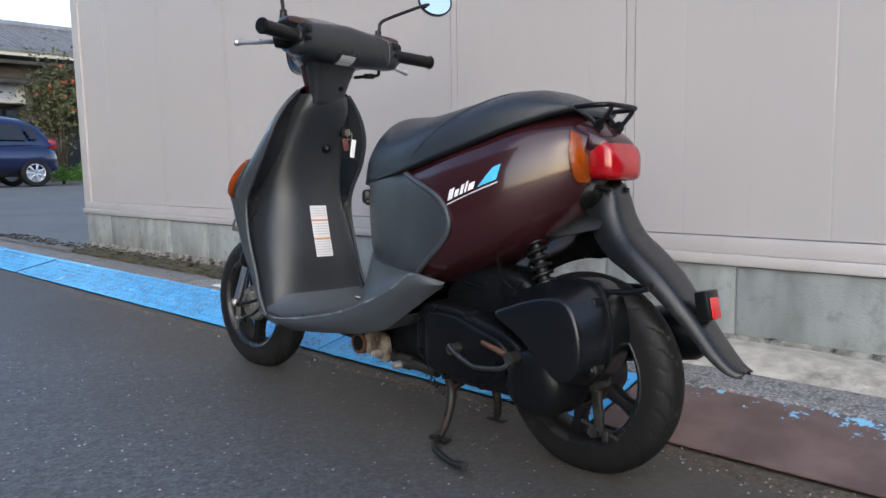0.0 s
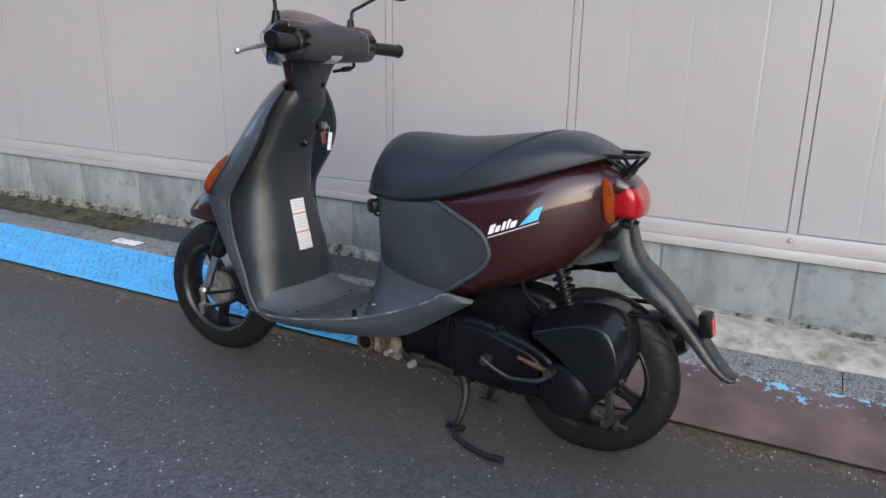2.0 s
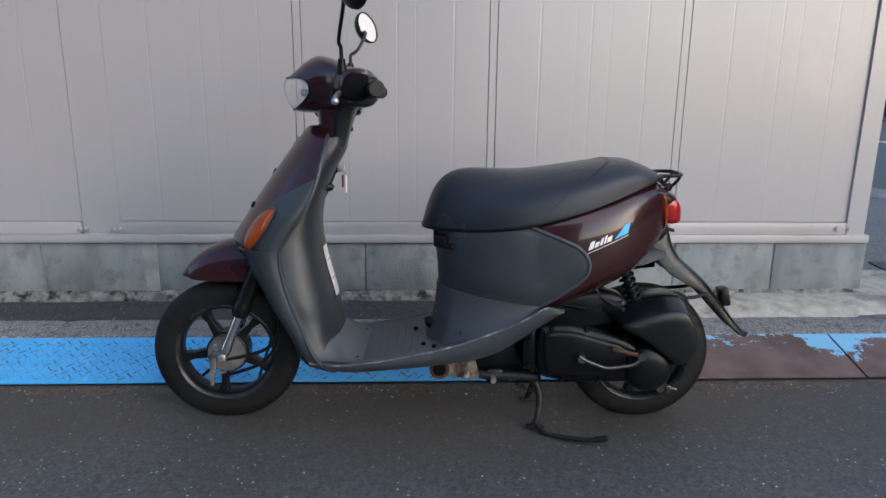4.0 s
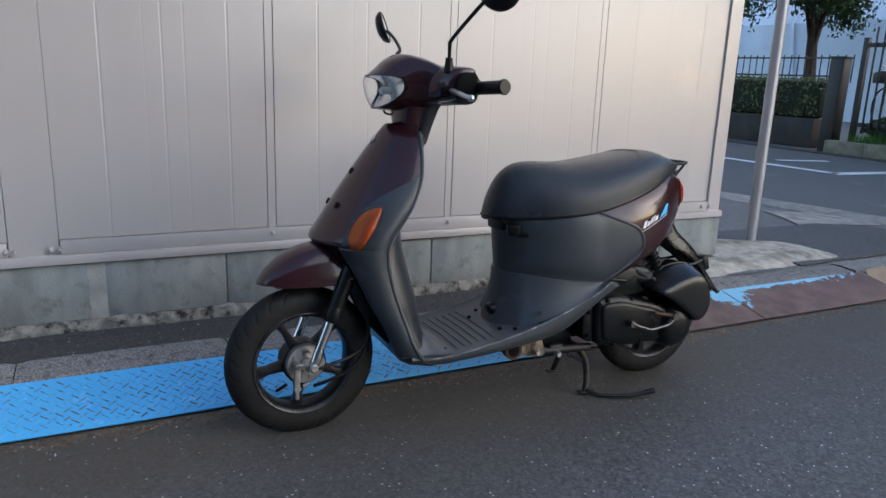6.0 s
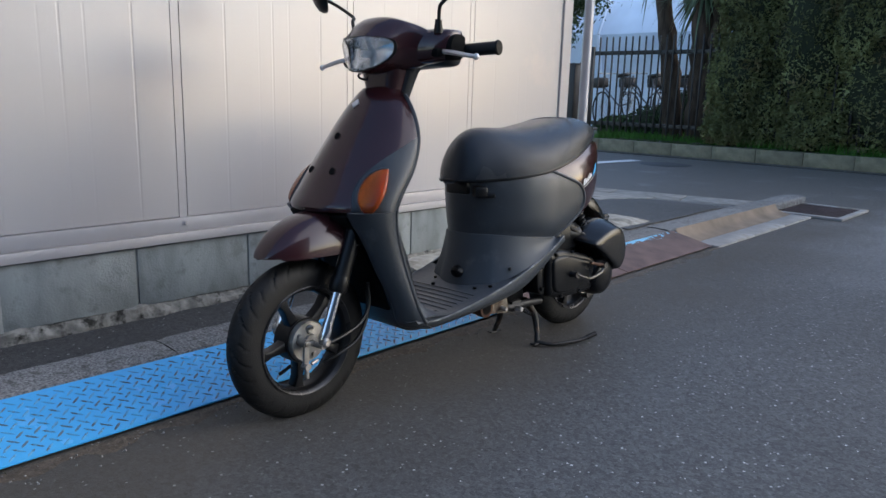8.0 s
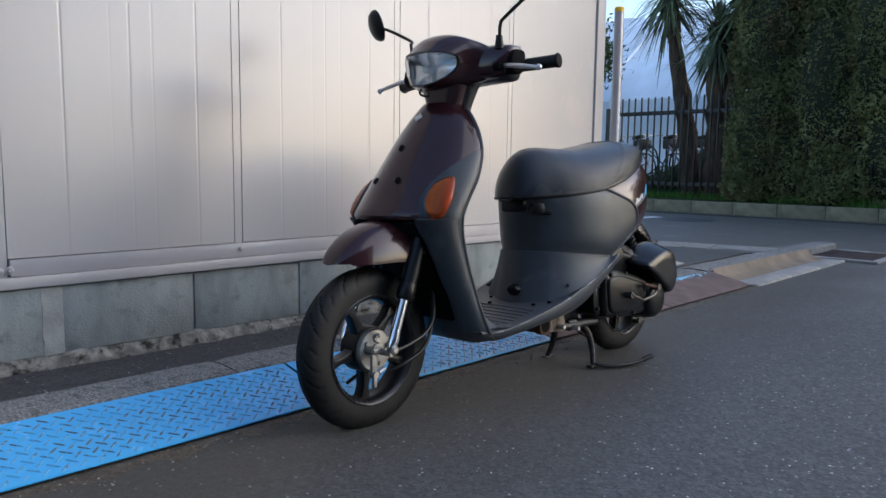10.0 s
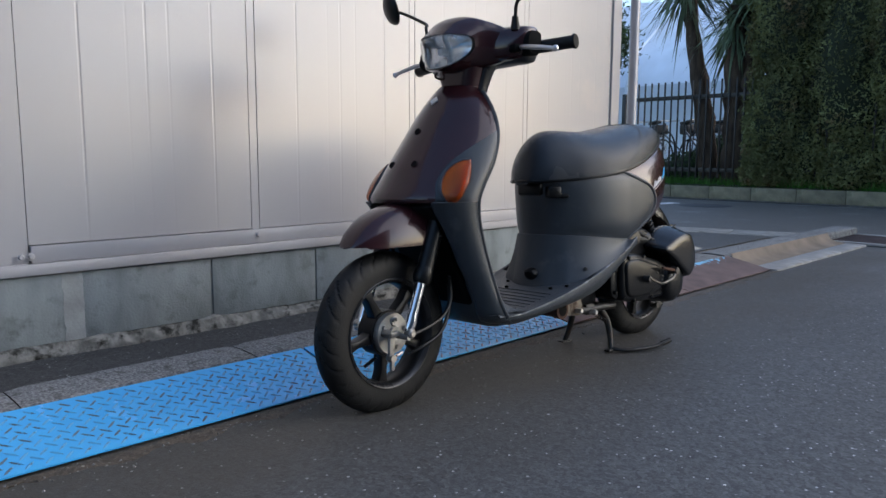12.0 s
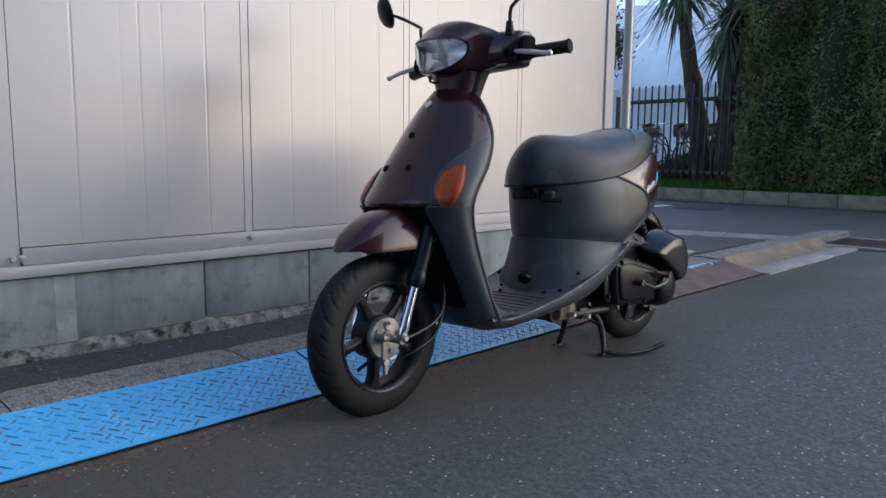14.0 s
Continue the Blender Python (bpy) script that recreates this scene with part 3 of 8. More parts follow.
# pale concrete laid between the repair and the street
bm = B()
rows = []
for j in range(9):
    y = 2.545 + 0.062 * j
    e = street_edge(y)
    x0 = 1.70 + 0.28 * j / 8
    rows.append([(x + 0.03 * noise.noise((y * 4, x, 9)), y + 0.03 * noise.noise((x * 4, y, 5)), max(0.014, 0.068 * min(1, (e + 0.12 - x) / 0.9)) + 0.010) for x in [x0 + (e - 0.02 - x0) * i / 9 for i in range(10)]])
grid(bm, rows)
thicken(bm, 0.006)
tagged(part("concrete_patch", bm, M_PALESLAB), "pale worn concrete patch in the yard", "pavement", kind="structure")

# yard on the left beyond the building
bm = B()
grid(bm, [[(x, y, 0.085 + 0.165 * min(1.0, max(0.0, (-x - 7.0) / 9.0)) * min(1.0, (y - 1.78) / 2.0)) for x in (-60, -20, -16, -13, -10, -7, -5.0)] for y in (1.78, 2.8, 3.8, 5, 12, 60)])
thicken(bm, 0.05)
tagged(part("yard_left", bm, M_YARD), "grey asphalt yard beyond the building", "pavement", kind="structure")

# concrete gutter strip along the side street
gut = tagged(new("side_gutter"), "pale concrete gutter strip along the side street", "gutter", kind="structure")
bm = B()
box(bm, (0, 0, 0), (0.36, 0.59, 0.03), bevel=0.006)
me_src = part("gutter_slab", bm, M_PALESLAB, gut)
me_src.matrix_basis = pose(2.90, 2.12, 0.0, 0, 0, 14.6)
for i in range(1, 11):
    o = new("gutter_slab", me_src.data)
    o.parent = gut
    o.matrix_basis = pose(2.90 - 0.151 * i, 2.12 + 0.581 * i, 0.0, 0, 0, 14.6)

# litter and moss between the kerb and the wall on the left
bm = B()
rows = []
for j in range(7):
    y = 1.81 + j * 0.03
    rows.append([(x, y + (0.05 * noise.noise((x * 4, 3, 1)) + 0.02 * noise.noise((x * 17, 5, 2)) if j < 3 else 0), 0.079 + (0.003 + 0.026 * max(0.0, noise.noise((x * 5, y * 14, 5)))) * (1 - (abs(j - 3) / 3) ** 2)) for x in [-7 + i * 0.06 for i in range(66)]])
grid(bm, rows)
thicken(bm, 0.03)
tagged(part("moss_bed", bm, M_MOSS), "brown leaf litter and moss heaped against the wall", "litter", kind="structure")
rng = random.Random(7)
verts, faces = [], []
for i in range(330):
    x = rng.uniform(-6.6, -3.1)
    y = rng.uniform(1.80, 1.99)
    z = 0.090
    a, s = rng.uniform(0, 6.28), rng.uniform(0.008, 0.022)
    ca, sa = math.cos(a) * s, math.sin(a) * s
    k = len(verts)
    verts += [(x - ca, y - sa, z), (x + sa * 0.5, y - ca * 0.5, z + s * 0.5), (x + ca, y + sa, z + 0.002), (x - sa * 0.5, y + ca * 0.5, z + s * 0.4)]
    faces.append((k, k + 1, k + 2, k + 3))
me = bpy.data.meshes.new("leaf_litter")
me.from_pydata(verts, [], faces)
me.materials.append(M_LITTER)
tagged(new("leaf_litter", me), "scattered dry brown leaves at the foot of the wall", "leaves", kind="stuff")

# road markings and iron cover of the side street
bm = B()
for a, b_, w in (((4.70, 8.5), (5.02, 4.66), 0.13), ((4.95, 4.68), (5.98, 4.57), 0.17), ((5.45, 5.82), (6.10, 5.60), 0.10)):
    d = Vector((b_[0] - a[0], b_[1] - a[1], 0)).normalized()
    s = Vector((-d.y, d.x, 0)) * w / 2
    v = [bm.verts.new(Vector((*p, 0.005)) + q) for p, q in ((a, -s), (a, s), (b_, s), (b_, -s))]
    bm.faces.new(v)
thicken(bm, 0.003)
tagged(part("road_marking", bm, M_WHITE), "worn white painted lines on the side street", "road marking", kind="structure")
cover = thing("manhole_cover", "round dark cast iron cover set in the road", "manhole", m=pose(5.8, 4.05, 0.003))
bm = B()
lathe(bm, [(0.0, 0.004), (0.28, 0.004), (0.29, 0.0), (0.32, 0.0), (0.325, -0.003)], seg=40)
bmesh.ops.rotate(bm, verts=bm.verts, cent=(0, 0, 0), matrix=Matrix.Rotation(radians(90), 3, "X"))
part("lid", bm, M_IRON, cover)

# ---------------------------------------------------------------- the sheet-metal building
wall = tagged(new("wall_south"), "beige painted sheet-metal wall with shallow vertical ribs", "wall", kind="structure")
WALL_TOP = 2.75
RIBS = ((0.155, 0.0006), (0.285, 0.00015), (0.340, 0.00045), (0.408, 0.0003), (0.545, 0.0006), (0.625, 0.00015))  # place, depth


def panel(x0, x1, y=WALL_Y, z0=0.3862, z1=WALL_TOP):
    """One ribbed sheet between two joints."""
    prof = [(x0, 0.0)]
    w = x1 - x0
    for e, deep in RIBS:
        if x0 + e + 0.05 < x1:
            prof += [(x0 + e - 0.0050, 0), (x0 + e - 0.0008, deep), (x0 + e + 0.0008, deep), (x0 + e + 0.0050, 0)]
    prof.append((x1, 0.0))
    bm_ = B()
    grid(bm_, [[(x, y + d, z) for x, d in prof] for z in (z0, z1)])
    r = bmesh.ops.extrude_face_region(bm_, geom=bm_.faces[:])
    bmesh.ops.translate(bm_, verts=[v for v in r["geom"] if isinstance(v, bmesh.types.BMVert)], vec=(0, 0.03, 0))
    bmesh.ops.recalc_face_normals(bm_, faces=bm_.faces)
    return bm_


joints = [-2.4675, -1.785, -1.0825, -0.380, 0.322]
bm = B()
box(bm, ((END_L + END_R) / 2, WALL_Y + 0.045, (0.33 + WALL_TOP) / 2), (END_R - END_L - 0.02, 0.02, WALL_TOP - 0.33))
part("backing_sheet", bm, M_WALLTRIM, wall)
for k, (a, b_) in enumerate(zip(joints, joints[1:])):
    part("panel", panel(a + (0.001 if k == 0 else 0.0162), b_ - (0.002 if k == 3 else 0.0162)), M_WALL, wall, sharp=2)
left_joints = [-5.09, -4.72, -4.015, -3.312, -2.6085]
for k, (a, b_) in enumerate(zip(left_joints, left_joints[1:])):
    part("panel", panel(a + (0.001 if k == 0 else 0.0162), b_ - (0.001 if k == 3 else 0.0162)), M_WALL, wall, sharp=2)
for x in joints[1:-1] + left_joints[1:-1]:
    bm = B()
    box(bm, (x, WALL_Y + 0.0125, (0.365 + WALL_TOP) / 2), (0.0265, 0.024, WALL_TOP - 0.365))
    part("joint_strip", bm, M_WALL, wall, sharp=2)
    bm = B()
    box(bm, (x, WALL_Y + 0.020, (0.365 + WALL_TOP) / 2), (0.044, 0.016, WALL_TOP - 0.365))
    part("joint_seal", bm, M_GROOVE, wall)
# pillar cover, corner trims
for x, w in ((-2.5378, 0.1398), (END_L + 0.032, 0.10), (0.358, 0.074)):
    bm = B()
    box(bm, (x, WALL_Y + (0.026 if w > 0.13 else 0.014), (0.322 + WALL_TOP) / 2), (w, 0.05, WALL_TOP - 0.322), bevel=0.001)
    part("pillar_cover", bm, M_WALL, wall, sharp=2)
# bottom rails: an upper rail and a proud sill below it
for a, b_ in ((END_L, -2.610), (-2.466, 0.320)):
    bm = B()
    box(bm, ((a + b_) / 2, WALL_Y + 0.010, 0.3605), (b_ - a - 0.004, 0.044, 0.0455), bevel=0.0015)
    part("bottom_rail", bm, M_WALLTRIM, wall)
bm = B()
box(bm, ((END_L + END_R) / 2, WALL_Y + 0.006, 0.3215), (END_R - END_L + 0.05, 0.058, 0.030), bevel=0.002)
part("sill", bm, M_WALLTRIM, wall)
bm = B()
box(bm, ((END_L + END_R) / 2, WALL_Y + 0.02, WALL_TOP + 0.05), (END_R - END_L + 0.08, 0.12, 0.12), bevel=0.01)
part("top_trim", bm, M_WALLTRIM, wall)
# bolts of the pillar and the corner
for x, z in ((-2.614, 0.357), (-2.591, 0.357), (-2.490, 0.357), (-2.466, 0.357), (-1.787, 0.366), (-1.084, 0.366), (-0.380, 0.366), (0.278, 0.360), (0.327, 0.360)):
    bm = B()
    lathe(bm, [(0.0, -0.008), (0.005, -0.008), (0.0075, -0.005), (0.0078, -0.002), (0.0112, -0.002), (0.0112, 0.0)], (x, WALL_Y - 0.013, z), seg=16)
    part("bolt", bm, M_WALLTRIM, wall)
# side and back walls, roof
for nm, cx, cy, sx, sy, kx in (("wall_east", END_R - 0.02, 3.55, 0.05, 3.0, 0), ("wall_west", END_L + 0.02, 3.55, 0.05, 3.0, 0), ("wall_north", (END_L + END_R) / 2, 5.05, END_R - END_L, 0.05, 0)):
    bm = B()
    box(bm, (cx, cy, (0.31 + WALL_TOP) / 2), (sx, sy, WALL_TOP - 0.31))
    tagged(part(nm, bm, M_WALL), "beige painted sheet-metal wall", "wall", kind="structure")
bm = B()
box(bm, ((END_L + END_R) / 2, 3.53, WALL_TOP + 0.06), (END_R - END_L + 0.1, 3.0, 0.1), bevel=0.01)
tagged(part("roof", bm, M_WALLTRIM), "flat beige sheet-metal roof", "roof", kind="structure")

# concrete block base, each block about 0.40 m long
base = tagged(new("block_base"), "grey concrete block plinth under the metal wall", "wall", kind="structure")
bm = B()
box(bm, ((END_L + END_R) / 2 + 0.01, WALL_Y + 0.0615, 0.2), (END_R - END_L - 0.02, 0.13, 0.216))
part("mortar_bed", bm, M_MORTAR, base)
bm = B()
xs = [END_L + i * 0.016 for i in range(int((END_R - END_L + 0.02) / 0.016) + 1)]
rows = []
for y, z in ((WALL_Y - 0.030, 0.058), (WALL_Y - 0.026, 0.080), (WALL_Y - 0.020, 0.094), (WALL_Y - 0.012, 0.108), (WALL_Y - 0.002, 0.119), (WALL_Y + 0.03, 0.124)):
    rows.append([(x, y + 0.010 * noise.noise((x * 9, z * 40, 2)) + 0.010 * noise.noise((x * 41, z * 90, 4)), z + 0.010 * noise.noise((x * 7, 1, z * 9)) + 0.008 * noise.noise((x * 27, 3, z * 20))) for x in xs])
grid(bm, rows)
thicken(bm, 0.03)
part("footing", bm, M_FOOT, base, "rough crumbling footing with black moss")
for nm, cx in (("base_east", END_R - 0.045), ("base_west", END_L + 0.06)):
    bm = B()
    box(bm, (cx, 3.6, 0.2), (0.13, 2.9, 0.215), bevel=0.004)
    tagged(part(nm, bm, M_BLOCK), "grey concrete block plinth", "wall", kind="structure")
BLOCK_EDGES = [-5.17, -4.79, -4.385, -3.985, -3.572, -3.171, -2.768, -2.366, -1.953, -1.556, -1.153, -0.750, -0.352, 0.043, 0.417]

# ---------------------------------------------------------------- ramp plates over the gutter
def ramp(x0, x1, material, name, label, bars=None):
    """Sheet-steel ramp from the road up to the kerb; bars adds the raised tread."""
    t = tagged(new(name), label, "ramp plate")
    bm_ = B()
    n = 12
    y0, z0, y1, z1 = 1.396, 0.011, 1.640, 0.062
    rows = []
    for i in range(n + 1):
        x = x0 + (x1 - x0) * i / n
        rows.append([(x, y0, z0)] + [(x, y0 + (y1 - y0) * k / 4, z0 + (z1 - z0) * k / 4) for k in range(1, 5)] + [(x, y1, z1 - 0.012)])
    grid(bm_, rows)
    thicken(bm_, 0.004)
    part("sheet", bm_, material, t)
    if bars:
        slope = math.atan2(z1 - z0, y1 - y0)
        ln = math.hypot(z1 - z0, y1 - y0)
        verts, faces = [], []
        step = 0.0262
        c45 = math.cos(radians(45)) * step
        nmax = int((x1 - x0 + ln) / c45) + 2
        for i in range(-2, nmax):
            for j in range(-nmax, nmax):
                cx, cs = x0 + (i - j) * c45, (i + j) * c45
                if not (x0 + 0.012 < cx < x1 - 0.012 and 0.010 < cs < ln - 0.010):
                    continue
                a = radians(45 if (i + j) % 2 else -45)
                L_, W_ = 0.0162, 0.0030
                k = len(verts)
                for px, py, h in ((-L_, 0, 0), (-L_ * 0.5, -W_, 0.0), (L_ * 0.5, -W_, 0.0), (L_, 0, 0), (L_ * 0.5, W_, 0.0), (-L_ * 0.5, W_, 0.0), (-L_ * 0.6, 0, 0.0022), (L_ * 0.6, 0, 0.0022)):
                    qx, qs = px * math.cos(a) - py * math.sin(a), px * math.sin(a) + py * math.cos(a)
                    hh = h + 0.0004
                    verts.append((cx + qx, y0 + (cs + qs) * math.cos(slope) - hh * math.sin(slope), z0 + (cs + qs) * math.sin(slope) + hh * math.cos(slope)))
                faces += [(k, k + 1, k + 6), (k + 1, k + 2, k + 7, k + 6), (k + 2, k + 3, k + 7), (k + 3, k + 4, k + 7), (k + 4, k + 5, k + 6, k + 7), (k + 5, k, k + 6)]
        me_ = bpy.data.meshes.new("tread")
        me_.from_pydata(verts, [], faces)
        me_.materials.append(bars)
        o = new("tread", me_)
        o.parent = t
        tagged(o, "worn raised diamond tread", kind="stuff")
    return t


ramp(-6.6, -4.755, M_BLUE, "ramp_plate", "blue painted diamond-tread steel ramp plate against the kerb", M_TREAD)
ramp(-4.705, -1.86, M_BLUE, "ramp_plate", "blue painted diamond-tread steel ramp plate against the kerb", M_TREAD)
ramp(-1.85, -0.845, M_BLUE, "ramp_plate", "blue painted diamond-tread steel ramp plate against the kerb", M_TREAD)
ramp(-0.835, XJ - 0.004, M_RUST, "ramp_plate", "rust-brown steel ramp plate with flakes of blue paint", None)
ramp(XJ + 0.004, 1.03, M_RUST, "ramp_plate", "rust-brown steel ramp plate with remains of blue paint by the joint", None)

# brown grit bank along the plates' front edge
bm = B()
rows = []
for y, z, jag in ((1.335, -0.001, 0.06), (1.355, 0.0025, 0.03), (1.374, 0.005, 0.01), (1.388, 0.004, 0.004), (1.3935, 0.001, 0.002)):
    rows.append([(-6.5 + i * 0.025, y + jag * noise.noise((i * 0.22, y * 2, 0)) + jag * 0.5 * noise.noise((i * 0.9, y * 3, 6)), z * (1 + 0.7 * noise.noise((i * 0.3, y * 20, 4)))) for i in range(304)])
grid(bm, rows)
M_GRIT = asphalt("gutter_grit", (0.066, 0.051, 0.036), (0.36, 0.33, 0.28))
tagged(part("gutter_grit", bm, M_GRIT), "brown grit along the ramp plates", "grit", kind="structure")

rng = random.Random(77)
verts, faces = [], []
for _ in range(900):
    x = rng.uniform(-3.6, 1.0)
    y = 1.392 - abs(rng.gauss(0, 0.045))
    e = rng.uniform(0.0012, 0.0042)
    k = len(verts)
    verts += [(x - e, y, 0.002), (x + e, y + e * 0.3, 0.002), (x, y - e, 0.002), (x + e * 0.2, y + e, 0.002), (x + rng.uniform(-1, 1) * e * 0.3, y, 0.002 + e * rng.uniform(0.7, 1.3))]
    faces += [(k, k + 2, k + 4), (k + 2, k + 1, k + 4), (k + 1, k + 3, k + 4), (k + 3, k, k + 4)]
me = bpy.data.meshes.new("loose_grit")
me.from_pydata(verts, [], faces)
me.materials.append(M_KERB)
tagged(new("loose_grit", me), "small loose stones along the edge of the ramp plates", "grit", kind="stuff")

# open gutter beyond the plates, with the drain grate
gutter = tagged(new("gutter"), "pale concrete gutter with brown silt beside the kerb", "gutter", kind="structure")
bm = B()
grid(bm, [[(x, y, z) for y, z in ((1.50, 0.012), (1.56, 0.02), (1.60, 0.035), (1.625, 0.075))] for x in (1.04, 1.5, 2.0, 2.66)])
part("silt_slope", bm, M_GUTDIRT, gutter)
drain = thing("drain_grate", "rusty steel drain grate in a concrete frame", "drain", m=pose(3.02, 1.43, 0.006))
bm = B()
for sx, sy, cx, cy in ((0.70, 0.045, 0, -0.245), (0.70, 0.045, 0, 0.245), (0.045, 0.445, -0.3275, 0), (0.045, 0.445, 0.3275, 0)):
    box(bm, (cx, cy, 0.006), (sx, sy, 0.02), bevel=0.004)
part("frame", bm, M_GUTTER, drain)
# flat near-black plate for the shade down in the drain
bm = B()
box(bm, (0, 0, -0.002), (0.61, 0.445, 0.003))
part("pit", bm, M_DARK, drain)
for i in range(19):
    bm = B()
    box(bm, (-0.29 + i * 0.0322, 0, 0.004), (0.016, 0.44, 0.012), bevel=0.002)
    part("bar", bm, M_GRATE, drain)

# street pole
pole = thing("street_pole", "grey galvanised steel pole with a yellow cap", "pole", m=pose(0.935, 2.24, 0.09))
bm = B()
tube(bm, [(0, 0, -0.05), (0, 0, 1.5)], 0.0285, 24)
part("shaft", bm, M_POLE, pole)
bm = B()
tube(bm, [(0, 0, 1.49), (0, 0, 1.512), (0, 0, 1.520)], [0.0295, 0.0295, 0.022], 24)
part("cap", bm, M_YELLOW, pole, "yellow plastic cap")

# tufts of grass and moss along the front edge of the plates
rng = random.Random(31)
verts, faces = [], []
for tuft in range(20):
    tx = rng.choice((-3.05, -2.7, -2.35, -1.95, -1.2, -0.5)) + rng.gauss(0, 0.16)
    for _ in range(rng.randint(5, 16)):
        x, y = tx + rng.gauss(0, 0.012), 1.385 + rng.gauss(0, 0.006)
        a, h, w = rng.uniform(0, 6.28), rng.uniform(0.004, 0.013), 0.0014
        k = len(verts)
        verts += [(x - w * math.cos(a), y - w * math.sin(a), 0.001), (x + w * math.cos(a), y + w * math.sin(a), 0.001), (x + rng.gauss(0, 0.008), y + rng.gauss(-0.006, 0.006), h)]
        faces.append((k, k + 1, k + 2))
me = bpy.data.meshes.new("grass_tufts")
me.from_pydata(verts, [], faces)
me.materials.append(M_WEED)
tagged(new("grass_tufts", me), "small dull green grass tufts along the plates", "grass", kind="stuff")

# ---------------------------------------------------------------- the scooter
# local x runs forward from the rear axle, y to its left, z up; it leans a little to its right
scooter = thing("scooter", "maroon scooter with grey leg shield and black seat on its stand", "scooter",
                m=Matrix.Translation((-0.673, 1.223, 0.0)) @ pose(0, 0, 0, 0, 0, 180) @ pose(0, 0, 0, 2.5) @ pose(1, 0, 0) @ pose(0, 0, 0, 0, 0, -2.6) @ pose(-1, 0, 0))

SEAT_LOW = [(0.02, 0.690), (0.05, 0.690), (0.12, 0.667), (0.25, 0.620), (0.385, 0.581), (0.50, 0.561), (0.60, 0.553), (0.68, 0.550)]
BODY = [  # x, top, bottom, half width
    (0.028, 0.654, 0.545, 0.064), (0.045, 0.668, 0.515, 0.084), (0.065, 0.678, 0.488, 0.104), (0.13, 0.680, 0.430, 0.148), (0.20, 0.662, 0.396, 0.174), (0.27, 0.648, 0.367, 0.184),
    (0.33, 0.638, 0.342, 0.182), (0.40, 0.628, 0.322, 0.174), (0.46, 0.622, 0.312, 0.166)]


def body_half(x, z):
    """Half width of the rear body at x and height z."""
    p = at([(0.0, 2.8), (0.15, 3.0), (0.25, 3.2), (0.33, 3.4), (0.42, 3.6)], x)
    top, low, hw = at(BODY, x, 1), at(BODY, x, 2), at(BODY, x, 3)
    c, h = (top + low) / 2, (top - low) / 2
    q = min(0.995, abs((z - c) / h))
    return hw * (1 - q ** p) ** (1 / p)


# rear body shell
bm = B()
rings = []
for i in range(30):
    x = 0.405 + (0.028 - 0.405) * i / 29
    top, low, hw = at(BODY, x, 1), at(BODY, x, 2), at(BODY, x, 3)
    rings.append(superring(0, (top + low) / 2, hw, (top - low) / 2, at([(0.0, 2.8), (0.15, 3.0), (0.25, 3.2), (0.33, 3.4), (0.42, 3.6)], x), 72, x))
loft(bm, rings)
body = part("rear_body", bm, M_MAROON, scooter, "glossy maroon metallic rear body panel")

# grey panel under the seat: wraps the front and ends at a rounded point on each side
EDGE = [(0.362, 0.372), (0.385, 0.340), (0.405, 0.313), (0.43, 0.280), (0.452, 0.259), (0.477, 0.250), (0.502, 0.257), (0.52, 0.271), (0.533, 0.290), (0.547, 0.325), (0.562, 0.365), (0.575, 0.398), (0.590, 0.425)]


def seam_z(x):
    """Height of the step between the panel and the floor moulding."""
    return at([(0.30, 0.362), (0.36, 0.364), (0.48, 0.376), (0.60, 0.390), (0.70, 0.394)], x)


def panel_row(z, off):
    """Points from the left rear edge round the front to the right rear edge at height z."""
    ub = at(EDGE, z)
    front = at([(0.36, 0.626), (0.42, 0.627), (0.50, 0.634), (0.58, 0.640)], z)
    low = max(0.0, 1 - (z - 0.362) / 0.06)
    def lift(x):
        return z + (seam_z(x) - 0.362) * low
    left = []
    n = 22
    xs_ = max(0.38, ub + 0.03)
    for k in range(n):
        x = ub + (xs_ - ub) * k / n
        left.append((x, body_half(x, lift(x)) + off))
    v0 = body_half(xs_, lift(xs_)) + off
    for k in range(n + 1):
        a = math.pi / 2 * k / n
        x = xs_ + (front + off - xs_) * math.sin(a) ** (2 / 1.95)
        left.append((x, v0 * math.cos(a) ** (2 / 1.95)))
    full = [(x, y) for x, y in left] + [(x, -y) for x, y in left[-2::-1]]
    return [(x, y, lift(x)) for x, y in full]


bm = B()
zs = [0.362, 0.366, 0.375] + [0.385 + 0.0125 * i for i in range(14)] + [0.555, 0.565, 0.575, 0.585]
grid(bm, [panel_row(z, 0.0045) for z in zs])
thicken(bm, 0.0035)
part("underseat_panel", bm, M_GREY, scooter, "dark grey plastic panel under the seat")
# bead along its rear edge, catching the light
for sgn in (1, -1):
    bm = B()
    pts = [(at(EDGE, z) + 0.001, sgn * (body_half(at(EDGE, z), z) + 0.004), z) for z in [0.364 + 0.0065 * i for i in range(34)]]
    tube(bm, pts, 0.0052, 8)
    part("panel_bead", bm, M_GREYLT, scooter)

